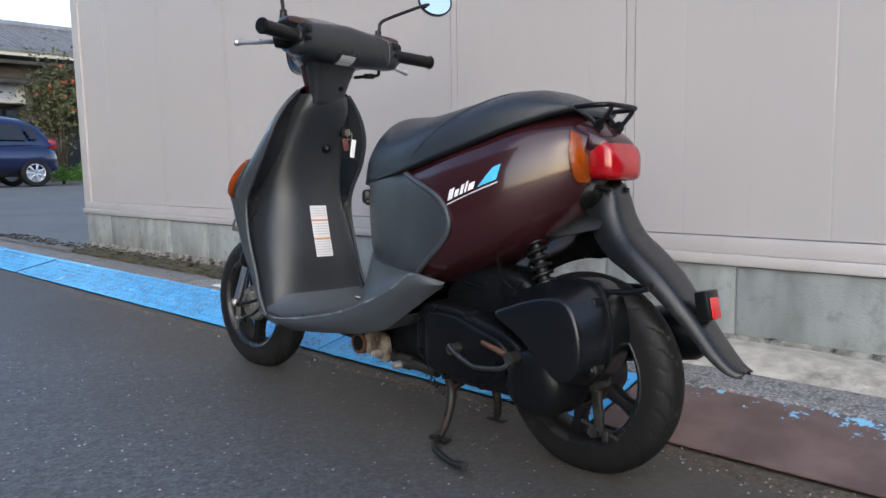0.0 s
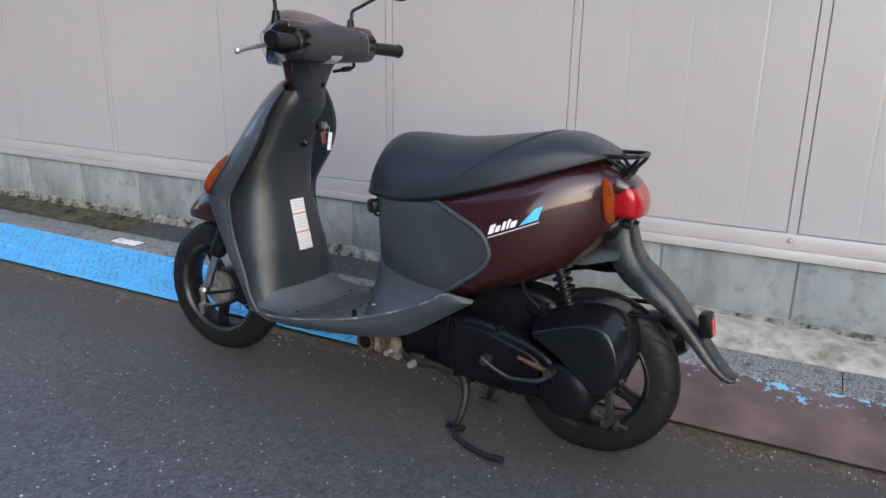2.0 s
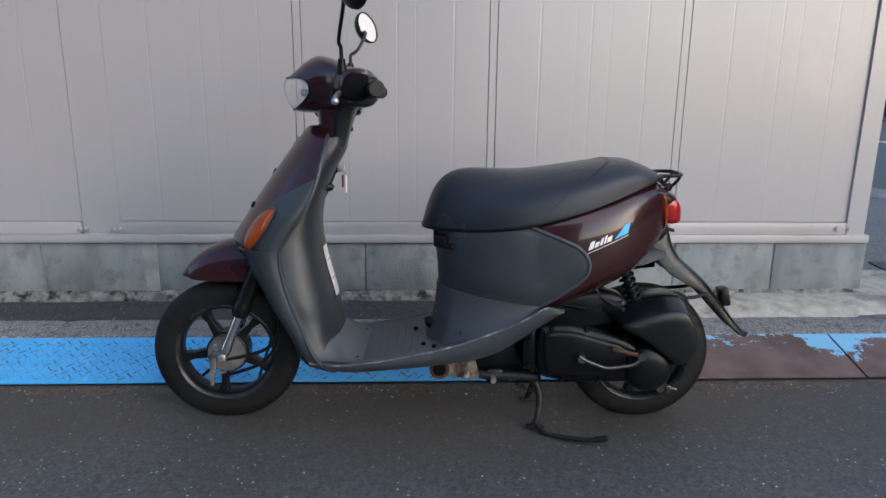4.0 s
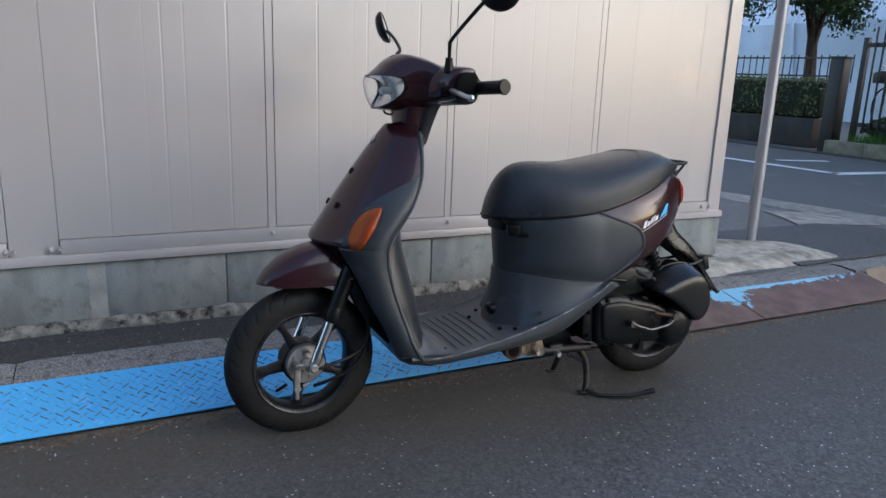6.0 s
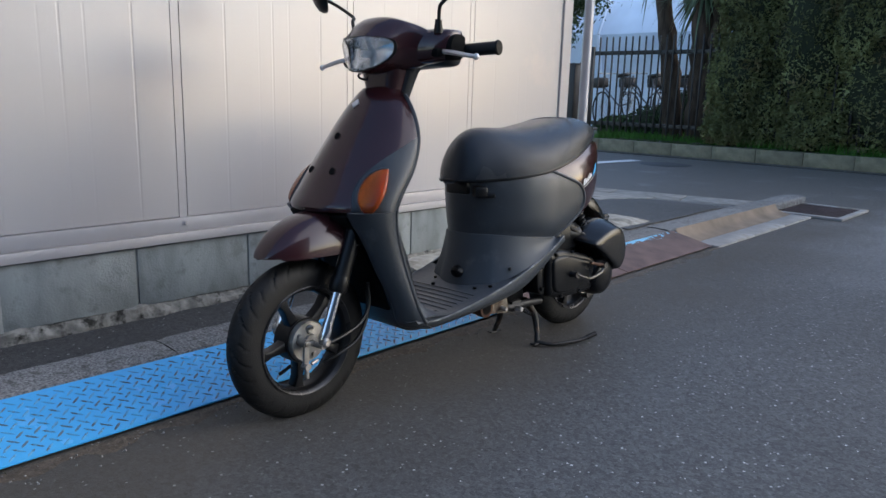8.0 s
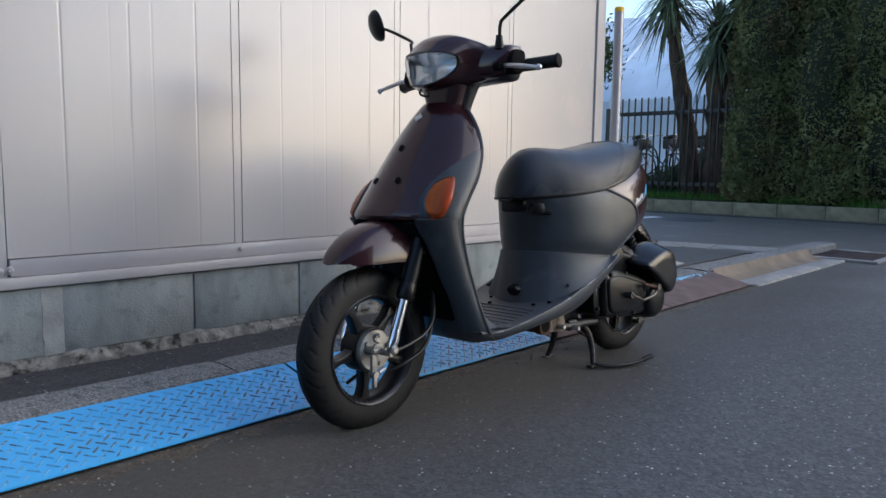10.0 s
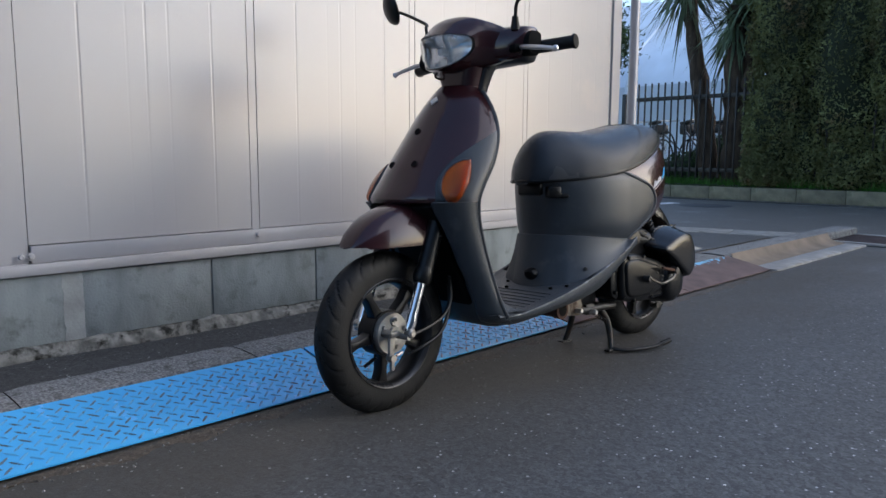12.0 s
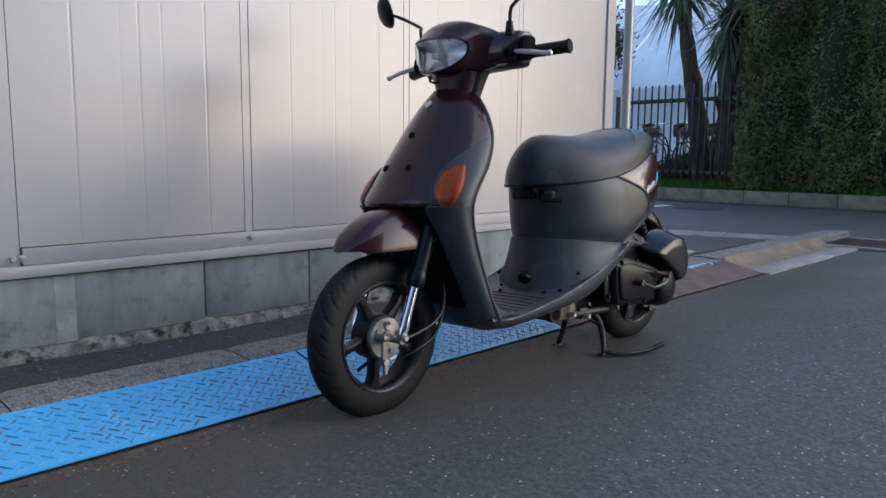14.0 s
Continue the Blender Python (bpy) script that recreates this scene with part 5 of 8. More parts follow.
# ---- fork, link arms, cables
for s in (1, -1):
    bm = B()
    tube(bm, [(1.098, 0.088 * s, 0.475), (1.150, 0.088 * s, 0.352)], [0.021, 0.021], 18)
    tube(bm, [(1.150, 0.088 * s, 0.352), (1.155, 0.088 * s, 0.341), (1.163, 0.088 * s, 0.322), (1.166, 0.088 * s, 0.314)], [0.021, 0.0235, 0.0235, 0.019], 18)
    leg = part("fork_leg", bm, M_BLACK, scooter, "black fork leg with rubber boot")
    bm = B()
    tube(bm, [(1.166, 0.088 * s, 0.316), (1.196, 0.088 * s, 0.243)], 0.0125, 16)
    tube(bm, [(1.196, 0.088 * s, 0.245), (1.204, 0.088 * s, 0.222), (1.213, 0.088 * s, 0.204), (1.217, 0.088 * s, 0.190)], [0.013, 0.0145, 0.013, 0.009], 14)
    part("slider", bm, M_CHROME, leg, "chrome fork slider")
    bm = B()
    lathe(bm, [(0.0, 0.012), (0.007, 0.012), (0.012, 0.007), (0.012, -0.010), (0.0, -0.010)], (1.215, 0.096 * s, 0.199), 14)
    part("axle_nut", bm, M_STEEL, leg)
bm = B()
tube(bm, [(1.222, -0.10, 0.190), (1.222, 0.10, 0.190)], 0.007, 12)
part("axle", bm, M_STEEL, FW)
bm = B()
tube(bm, spline([(1.206, 0.098, 0.196), (1.16, 0.098, 0.204), (1.10, 0.094, 0.222), (1.065, 0.09, 0.26), (1.062, 0.085, 0.32)], 6), 0.0048, 8)
tube(bm, spline([(1.212, 0.082, 0.146), (1.17, 0.094, 0.160), (1.11, 0.096, 0.185), (1.07, 0.088, 0.235), (1.06, 0.08, 0.30)], 6), 0.0048, 8)
part("brake_cable", bm, M_BLACK, scooter)
bm = B()
tube(bm, spline([(1.125, 0.105, 0.425), (1.100, 0.108, 0.428), (1.075, 0.104, 0.415), (1.06, 0.09, 0.40)], 4), 0.003, 6)
part("cable_clip", bm, M_STEEL, scooter)

# ---- front mudguard
bm = B()
rows = []
FEN = [(1.088, 0.505, 0.086), (1.12, 0.512, 0.087), (1.16, 0.511, 0.085), (1.20, 0.505, 0.081), (1.235, 0.494, 0.075), (1.27, 0.476, 0.065), (1.298, 0.454, 0.051), (1.318, 0.431, 0.034), (1.328, 0.415, 0.018), (1.331, 0.409, 0.006)]
for i in range(34):
    x = 1.088 + (1.331 - 1.088) * (1 - (1 - i / 33) ** 1.6)
    top, w = at(FEN, x, 1), at(FEN, x, 2)
    low = 0.407 + (0.004 if x > 1.3 else 0.0) + 0.02 * max(0, (1.13 - x) / 0.04) ** 1
    h = max(top - low, 0.001)
    rows.append([(x, w * math.copysign(abs(math.cos(a)) ** 0.8, math.cos(a)), low + h * math.sin(a) ** 0.85) for a in [math.pi * k / 24 for k in range(25)]])
grid(bm, rows)
thicken(bm, 0.003)
part("front_mudguard", bm, M_MAROON, scooter, "glossy maroon front mudguard")
bm = B()
prism(bm, rounded([(1.15, 0.50), (1.10, 0.51), (1.075, 0.50), (1.055, 0.42), (1.015, 0.31), (1.000, 0.255), (1.012, 0.245), (1.035, 0.31), (1.07, 0.40), (1.105, 0.455)], 4), -0.120, 0.120, 0.01, 2)
part("wheel_well", bm, M_DARK, scooter)
bm = B()
rings = []
for z, x, hx, hy in ((0.420, 1.125, 0.020, 0.075), (0.43, 1.122, 0.024, 0.08), (0.50, 1.10, 0.03, 0.08)):
    rings.append([(x + hx * math.cos(a), hy * math.sin(a), z) for a in [2 * math.pi * k / 20 for k in range(20)]])
loft(bm, rings)
part("fork_crown", bm, M_DARK, scooter)

# the front wheel is steered a little to the left
for ob in list(scooter.children):
    if ob.name.split(".")[0] in ("front_wheel", "fork_leg", "brake_cable", "cable_clip", "front_mudguard", "fork_crown"):
        ob.matrix_basis = pose(1.0, 0, 0) @ pose(0, 0, 0, 0, 0, 4.0) @ pose(-1.0, 0, 0)

# ---- leg shield and front cover
SHIELD = [  # height, nose x, rear edge x, half width at the rear edge, widest half width
    (0.180, 0.930, 0.895, 0.160, 0.160), (0.20, 0.955, 0.928, 0.173, 0.173), (0.25, 0.992, 0.960, 0.177, 0.179), (0.30, 1.03, 0.979, 0.174, 0.182), (0.358, 1.064, 1.001, 0.175, 0.186),
    (0.41, 1.090, 1.018, 0.176, 0.189), (0.465, 1.114, 1.029, 0.175, 0.194), (0.50, 1.170, 1.030, 0.175, 0.198), (0.52, 1.186, 1.025, 0.174, 0.199), (0.54, 1.174, 1.012, 0.171, 0.199), (0.56, 1.160, 0.999, 0.170, 0.197), (0.585, 1.144, 0.982, 0.170, 0.191), (0.61, 1.128, 0.965, 0.168, 0.184), (0.67, 1.086, 0.938, 0.158, 0.163), (0.72, 1.050, 0.927, 0.140, 0.140), (0.765, 1.016, 0.920, 0.110, 0.110), (0.80, 0.988, 0.914, 0.074, 0.074), (0.815, 0.974, 0.914, 0.047, 0.047)]


def shell(z, t):
    """A point of the outer shell, t from 0 at the nose to 1 at the rear edge."""
    uf, ur, hw, hm = (at(SHIELD, z, k) for k in (1, 2, 3, 4))
    a = t * math.pi / 2
    return ur + (uf - ur) * math.cos(a) ** 1.22, hm * math.sin(a) ** 1.10 - (hm - hw) * t ** 7


SEAM = [(0.505, 1.137), (0.53, 1.131), (0.56, 1.118), (0.60, 1.085), (0.635, 1.038), (0.66, 0.994), (0.688, 0.938)]


def seam_t(z):
    u = at(SEAM, z)
    lo, hi = 0.0, 1.0
    for _ in range(40):
        mid = (lo + hi) / 2
        if shell(z, mid)[0] > u:
            lo = mid
        else:
            hi = mid
    return lo


bm = B()
rows = []
zs = [0.510, 0.514, 0.52] + [0.53 + 0.01 * i for i in range(15)] + [0.675, 0.68, 0.684, 0.688, 0.70, 0.715, 0.73, 0.745, 0.76, 0.775, 0.79, 0.80, 0.807, 0.812]
for z in zs:
    te = 1.0 if z >= 0.688 else seam_t(z)
    half = [shell(z, te * k / 22) for k in range(23)]
    rows.append([(x, y, z) for x, y in half[::-1]] + [(x, -y, z) for x, y in half[1:]])
grid(bm, rows)
thicken(bm, 0.004)
cover_ob = part("front_cover", bm, M_MAROON, scooter, "glossy maroon metallic front cover")
for s in (1, -1):
    bm = B()
    rows = []
    for z in [0.510, 0.514, 0.52] + [0.53 + 0.01 * i for i in range(15)] + [0.675, 0.68, 0.684, 0.687]:
        t0 = seam_t(z)
        rows.append([(shell(z, t0 + (1 - t0) * k / 14)[0], s * (shell(z, t0 + (1 - t0) * k / 14)[1] + 0.0008), z) for k in range(15)])
    grid(bm, rows)
    LOWZ = [0.180, 0.183, 0.188, 0.194] + [0.20 + 0.02 * i for i in range(15)] + [0.495, 0.505, 0.510]
    rows = []
    for z in LOWZ:
        ur, hw, hm = at(SHIELD, z, 2), at(SHIELD, z, 3), at(SHIELD, z, 4)
        uf = at([(0.18, 0.930), (0.186, 0.958), (0.20, 0.985), (0.22, 0.998), (0.25, 1.008), (0.30, 1.033), (0.358, 1.066), (0.41, 1.090), (0.465, 1.118), (0.49, 1.132), (0.510, 1.1430)], z)
        vf = at([(0.18, 0.105), (0.20, 0.124), (0.358, 0.132), (0.465, 0.126), (0.49, 0.112), (0.510, shell(0.51, seam_t(0.51))[1])], z)
        row = [(uf - 0.020, s * (vf - 0.030), z)] if z < 0.49 else [(uf, s * vf, z)]
        for k in range(13):
            a = math.pi / 2 * k / 12
            row.append((ur + (uf - ur) * math.cos(a), s * (vf + (hm - vf) * math.sin(a) - (hm - hw) * (k / 12) ** 6), z))
        rows.append(row)
    grid(bm, rows)
    thicken(bm, 0.004)
    part("leg_shield_side", bm, M_GREY, scooter, "dark grey plastic leg shield wing")
    # rim bead along the rear edge
    bm = B()
    tube(bm, [(at(SHIELD, z, 2) - 0.001, s * (at(SHIELD, z, 3) - 0.001), z) for z in [0.205 + 0.012 * i for i in range(50)]], 0.0055, 8)
    part("leg_shield_rim", bm, M_GREY, scooter)
# inner face with the steering column bulging in the middle
COL = [(0.19, 0.878), (0.225, 0.887), (0.26, 0.897), (0.35, 0.910), (0.42, 0.928), (0.49, 0.944), (0.56, 0.950), (0.64, 0.936), (0.70, 0.908), (0.755, 0.878), (0.81, 0.872)]


def inner_x(y, z):
    """Rider's side of the shield: a broad rounded column, a groove on each side, then the wing up to the rim."""
    ur, hw, uc = at(SHIELD, z, 2), at(SHIELD, z, 3) - 0.003, at(COL, z)
    wide = min(0.92 * hw, at([(0.20, 0.168), (0.25, 0.166), (0.35, 0.158), (0.45, 0.142), (0.55, 0.118), (0.65, 0.094), (0.75, 0.080), (0.81, 0.055)], z))
    deep = ur + 0.024 * min(1.0, max(0.0, (z - 0.22) / 0.1)) * min(1.0, max(0.0, (0.79 - z) / 0.08))
    q = abs(y) / wide
    if q < 1:
        return uc + (deep - uc) * (1 - (1 - q ** 2.5) ** (1 / 2.5))
    t = min(1.0, (abs(y) - wide) / max(0.001, hw - wide))
    return deep + (ur - deep) * t ** 1.6


bm = B()
rows = []
for i in range(52):
    z = 0.205 + (0.786 - 0.205) * i / 51
    hw = at(SHIELD, z, 3) - 0.003
    rows.append([(inner_x(hw * q, z), hw * q, z) for q in [-1 + 2 * k / 72 for k in range(73)]])
grid(bm, rows)
thicken(bm, -0.004)
inner = part("inner_leg_shield", bm, M_GREYIN, scooter, "charcoal plastic inner leg shield")
bm = B()
rows = []
for m in range(9):
    t = m / 8
    z = 0.2085 + 0.052 * t ** 1.7
    w = 0.174 + 0.003 * t
    rows.append([(0.830 + (inner_x(w * q, 0.2605) - 0.003 - 0.830) * t ** 0.8, w * q, z - (z - 0.2075) * abs(q) ** 7) for q in [-1 + k / 16 for k in range(33)]])
grid(bm, rows)
thicken(bm, 0.004)
part("toe_board", bm, M_GREYLT, scooter, "grey plastic toe board rising from the floor")
# belly pan closing the shield below the floor
bm = B()
prism(bm, [(0.74, 0.192), (0.80, 0.180), (0.84, 0.174), (0.88, 0.170), (0.92, 0.171), (0.95, 0.177), (0.975, 0.190), (0.992, 0.212), (1.005, 0.245), (1.03, 0.300), (1.01, 0.315), (0.975, 0.262), (0.94, 0.200), (0.88, 0.192), (0.80, 0.194)], -0.128, 0.128, 0.010, 2)
part("belly_pan", bm, M_GREY, scooter, "dark grey plastic belly pan")

# front turn signals
for s in (1, -1):
    bm = B()
    rows = []
    SIG = [(0.506, 1.109, 1.112), (0.510, 1.104, 1.117), (0.517, 1.098, 1.121), (0.530, 1.088, 1.1235), (0.545, 1.077, 1.120), (0.560, 1.066, 1.113), (0.575, 1.058, 1.103), (0.590, 1.050, 1.090), (0.602, 1.044, 1.075), (0.609, 1.041, 1.062), (0.613, 1.041, 1.050)]
    for i in range(29):
        t = i / 28
        z = 0.506 + 0.107 * t
        xr, xf = at(SIG, z, 1), at(SIG, z, 2)
        row = []
        for k in range(13):
            q = k / 12
            x = xf + (xr - xf) * q
            lo, hi = 0.0, 1.0
            zz = max(z, 0.511)
            for _ in range(30):
                mid = (lo + hi) / 2
                if shell(zz, mid)[0] > x:
                    lo = mid
                else:
                    hi = mid
            y = shell(zz, lo)[1] + 0.011 + 0.024 * (math.sin(math.pi * q) * math.sin(math.pi * min(0.97, max(0.03, t)))) ** 0.6
            row.append((x, s * y, z))
        rows.append(row)
    grid(bm, rows)
    thicken(bm, 0.008)
    sig = part("front_turn_signal", bm, M_AMBER, scooter, "amber front turn signal lens")
    bm = B()
    mids = [Vector(rows[i][6]) for i in range(29)]
    grid(bm, [[Vector(rows[i][k]).lerp(mids[14], 0.10) - Vector((0, s * (0.0105 + 0.004 * math.sin(math.pi * k / 12)), 0)) for k in range(13)] for i in range(0, 29, 2)])
    part("signal_reflector", bm, M_LAMPREF, sig)
    bm = B()
    outline = [Vector(rows[i][0]) for i in range(29)] + [Vector(rows[i][12]) for i in range(28, -1, -1)]
    outline = [p - Vector((0.0, s * 0.007, 0)) for p in outline]
    tube(bm, outline + [outline[0]], 0.0032, 6)
    part("signal_rim", bm, M_GREY, sig)
# screw holes, near-black stubs with the shade in their colour, and emblem plate on the cover
for y, z in ((0.044, 0.606), (-0.044, 0.606), (0.0, 0.690)):
    lo, hi = 0.0, 1.0
    for _ in range(30):
        mid = (lo + hi) / 2
        if shell(z, mid)[1] < abs(y):
            lo = mid
        else:
            hi = mid
    x = shell(z, lo)[0]
    bm = B()
    tube(bm, [(x - 0.006, y, z - 0.003), (x + 0.0025, y, z + 0.0012)], [0.010, 0.009], 16)
    part("screw_hole", bm, M_DARK, cover_ob)
bm = B()
box(bm, (shell(0.772, 0.02)[0] + 0.0015, 0.0, 0.772), (0.003, 0.021, 0.021), Matrix.Rotation(radians(-38), 3, "Y") @ Matrix.Rotation(radians(45), 3, "X"), bevel=0.001)
part("emblem", bm, M_EMBLEM, cover_ob, "small plain silver emblem")

# ---- neck, handlebar cover, headlamp
bm = B()
rings = []
for z, xc, hx, hy in ((0.762, 0.912, 0.022, 0.046), (0.78, 0.914, 0.030, 0.049), (0.80, 0.913, 0.034, 0.053), (0.83, 0.912, 0.038, 0.062), (0.86, 0.910, 0.042, 0.072), (0.88, 0.905, 0.046, 0.082)):
    rings.append([(xc + hx * math.copysign(abs(math.cos(a)) ** 0.7, math.cos(a)), hy * math.copysign(abs(math.sin(a)) ** 0.7, math.sin(a)), z) for a in [2 * math.pi * k / 32 for k in range(32)]])
loft(bm, rings)
part("neck_front", bm, M_MAROON, scooter, "maroon front neck cover")
bm = B()
rings = []
for z, xc, hx, hy in ((0.758, 0.900, 0.018, 0.040), (0.760, 0.899, 0.020, 0.042), (0.772, 0.894, 0.020, 0.042), (0.79, 0.891, 0.022, 0.045), (0.82, 0.885, 0.025, 0.053), (0.85, 0.880, 0.030, 0.063), (0.88, 0.868, 0.036, 0.076)):
    rings.append([(xc + hx * math.copysign(abs(math.cos(a)) ** 0.6, math.cos(a)), 0.007 + (hy + 0.008) * math.copysign(abs(math.sin(a)) ** 0.6, math.sin(a)), z) for a in [2 * math.pi * k / 32 for k in range(32)]])
loft(bm, rings)
part("neck_rear", bm, M_GREYIN, scooter, "dark grey rear neck cover")
bm = B()
rings = []
BAR = [(-0.176, 0.826, 0.006, 0.900, 0.006), (-0.1745, 0.826, 0.020, 0.900, 0.021), (-0.168, 0.826, 0.030, 0.900, 0.032), (-0.160, 0.828, 0.036, 0.902, 0.038), (-0.12, 0.834, 0.043, 0.906, 0.043), (-0.06, 0.845, 0.052, 0.908, 0.048), (0, 0.850, 0.055, 0.910, 0.052)]
BAR = BAR + [(-a, b_, c, d, e) for a, b_, c, d, e in BAR[-2::-1]]
for i in range(41):
    y = -0.176 + 0.352 * (i / 40 if 4 < i < 36 else (0.0, 0.004, 0.014, 0.03, 0.07)[i] if i < 5 else 1 - (0.0, 0.004, 0.014, 0.03, 0.07)[40 - i])
    xc, hx, zc, hz = (at(BAR, y, k) for k in (1, 2, 3, 4))
    rings.append([(xc + hx * math.copysign(abs(math.cos(a)) ** 0.75, math.cos(a)), y, zc + hz * math.copysign(abs(math.sin(a)) ** 0.75, math.sin(a))) for a in [2 * math.pi * k / 32 for k in range(32)]])
loft(bm, rings)
bar_cover = part("handlebar_cover", bm, M_GREYIN, scooter, "dark grey plastic rear handlebar cover")
bm = B()
rings = []
COWL = [  # x, half width, height of the widest line, rise above it, drop below it, upper and lower exponents
    (0.846, 0.160, 0.910, 0.047, 0.044, 2.6, 2.6), (0.87, 0.157, 0.911, 0.057, 0.052, 2.6, 2.5), (0.90, 0.146, 0.913, 0.068, 0.061, 2.5, 2.4), (0.925, 0.131, 0.915, 0.074, 0.067, 2.4, 2.2), (0.95, 0.117, 0.916, 0.074, 0.070, 2.5, 2.0), (0.98, 0.104, 0.916, 0.059, 0.070, 2.7, 1.85), (1.005, 0.096, 0.914, 0.040, 0.067, 3.2, 1.95), (1.028, 0.091, 0.912, 0.024, 0.061, 4.0, 1.95)]
for i in range(32):
    x = 0.846 + 0.182 * i / 31
    w, zc, up, dn, pu, pl = (at(COWL, x, k) for k in range(1, 7))
    f = (i / 31) ** 2
    ring = []
    for k in range(56):
        a = 2 * math.pi * k / 56
        c, sn = math.cos(a), math.sin(a)
        q, h = (pu, up) if sn >= 0 else (pl, dn)
        py = w * math.copysign(abs(c) ** (2 / q), c)
        pz = zc + h * math.copysign(abs(sn) ** (2 / q), sn)
        ring.append((x - 8.0 * f * py * py - 0.20 * f * max(0, 0.935 - pz), py, pz))
    rings.append(ring)
loft(bm, rings, caps=(True, False))
cowl = part("headlamp_cowl", bm, M_MAROON, scooter, "glossy maroon handlebar cowl round the headlamp", sharp=60)
last = rings[-1]
LZ = 0.900
# side wings of the cowl over the levers
for s in (1, -1):
    bm = B()
    rings = []
    for y, xc, hx, zc, hz in ((0.06, 0.888, 0.046, 0.914, 0.046), (0.10, 0.874, 0.044, 0.914, 0.045), (0.135, 0.862, 0.042, 0.915, 0.044), (0.160, 0.856, 0.038, 0.917, 0.041), (0.176, 0.851, 0.033, 0.920, 0.036), (0.186, 0.846, 0.027, 0.923, 0.030), (0.189, 0.843, 0.020, 0.925, 0.024)):
        rings.append([(xc + hx * math.copysign(abs(math.cos(a)) ** 0.62, math.cos(a)) - 0.30 * max(0, pz_), s * y, zc + hz * math.copysign(abs(math.sin(a)) ** 0.62, math.sin(a))) for a in [2 * math.pi * k / 32 for k in range(32)] for pz_ in [hz * math.sin(a)]])
    loft(bm, rings)
    wing = part("lever_cowl", bm, M_MAROON, cowl)
    bm = B()
    loft(bm, [[(0.838 + (p[0] - 0.846) * sc, s * y, 0.914 + (p[2] - 0.920) * sc) for p in rings[3]] for sc, y in ((0.80, 0.165), (0.78, 0.190), (0.70, 0.197), (0.45, 0.200))])
    part("lever_perch", bm, M_DARK, scooter)
    # solid near-black box in place of the shaded recess round the lever
    bm = B()
    box(bm, (0.882, 0.150 * s, 0.897), (0.026, 0.056, 0.022), Matrix.Rotation(radians(-14 * s), 3, "Z"), bevel=0.007)
    part("lever_pocket", bm, M_DARK, cowl)
# headlamp: dark rim, reflector bowl, bulb, clear lens
def lamp_ring(scale, dx):
    """The lens outline drawn in towards its middle on the curved front."""
    out = []
    for _, py, pz in last:
        py, pz = py * scale, LZ + (pz - LZ) * scale
        out.append(Vector((1.028 - 8.0 * py * py - 0.20 * max(0, 0.935 - pz) + dx, py, pz)))
    return out


bm = B()
loft(bm, [lamp_ring(1.0, 0.0), lamp_ring(1.015, 0.004), lamp_ring(0.97, 0.005), lamp_ring(0.95, -0.004), lamp_ring(0.93, -0.018)], caps=(False, False))
part("headlamp_rim", bm, M_BLACK, cowl)
bm = B()
loft(bm, [lamp_ring(0.955, -0.003)] + [lamp_ring(q, -0.006 - 0.048 * (1 - q * q)) for q in (0.93, 0.84, 0.72, 0.58, 0.44, 0.30, 0.16)], caps=(False, True))
part("headlamp_reflector", bm, M_LAMPREF, cowl, "bright headlamp reflector bowl", sharp=60)
bm = B()
tube(bm, [(0.965, 0, 0.897), (0.992, 0, 0.897), (0.996, 0, 0.897)], [0.009, 0.009, 0.004], 14)
part("bulb", bm, M_KEYTAG, cowl)
bm = B()
loft(bm, [lamp_ring(0.962, 0.002), lamp_ring(0.91, 0.005), lamp_ring(0.78, 0.009), lamp_ring(0.60, 0.012), lamp_ring(0.40, 0.014), lamp_ring(0.20, 0.015), lamp_ring(0.05, 0.0152)], caps=(False, True))
thicken(bm, 0.002)
lens = part("headlamp_lens", bm, M_GLASS, cowl, "clear headlamp lens")
lens.visible_shadow = False
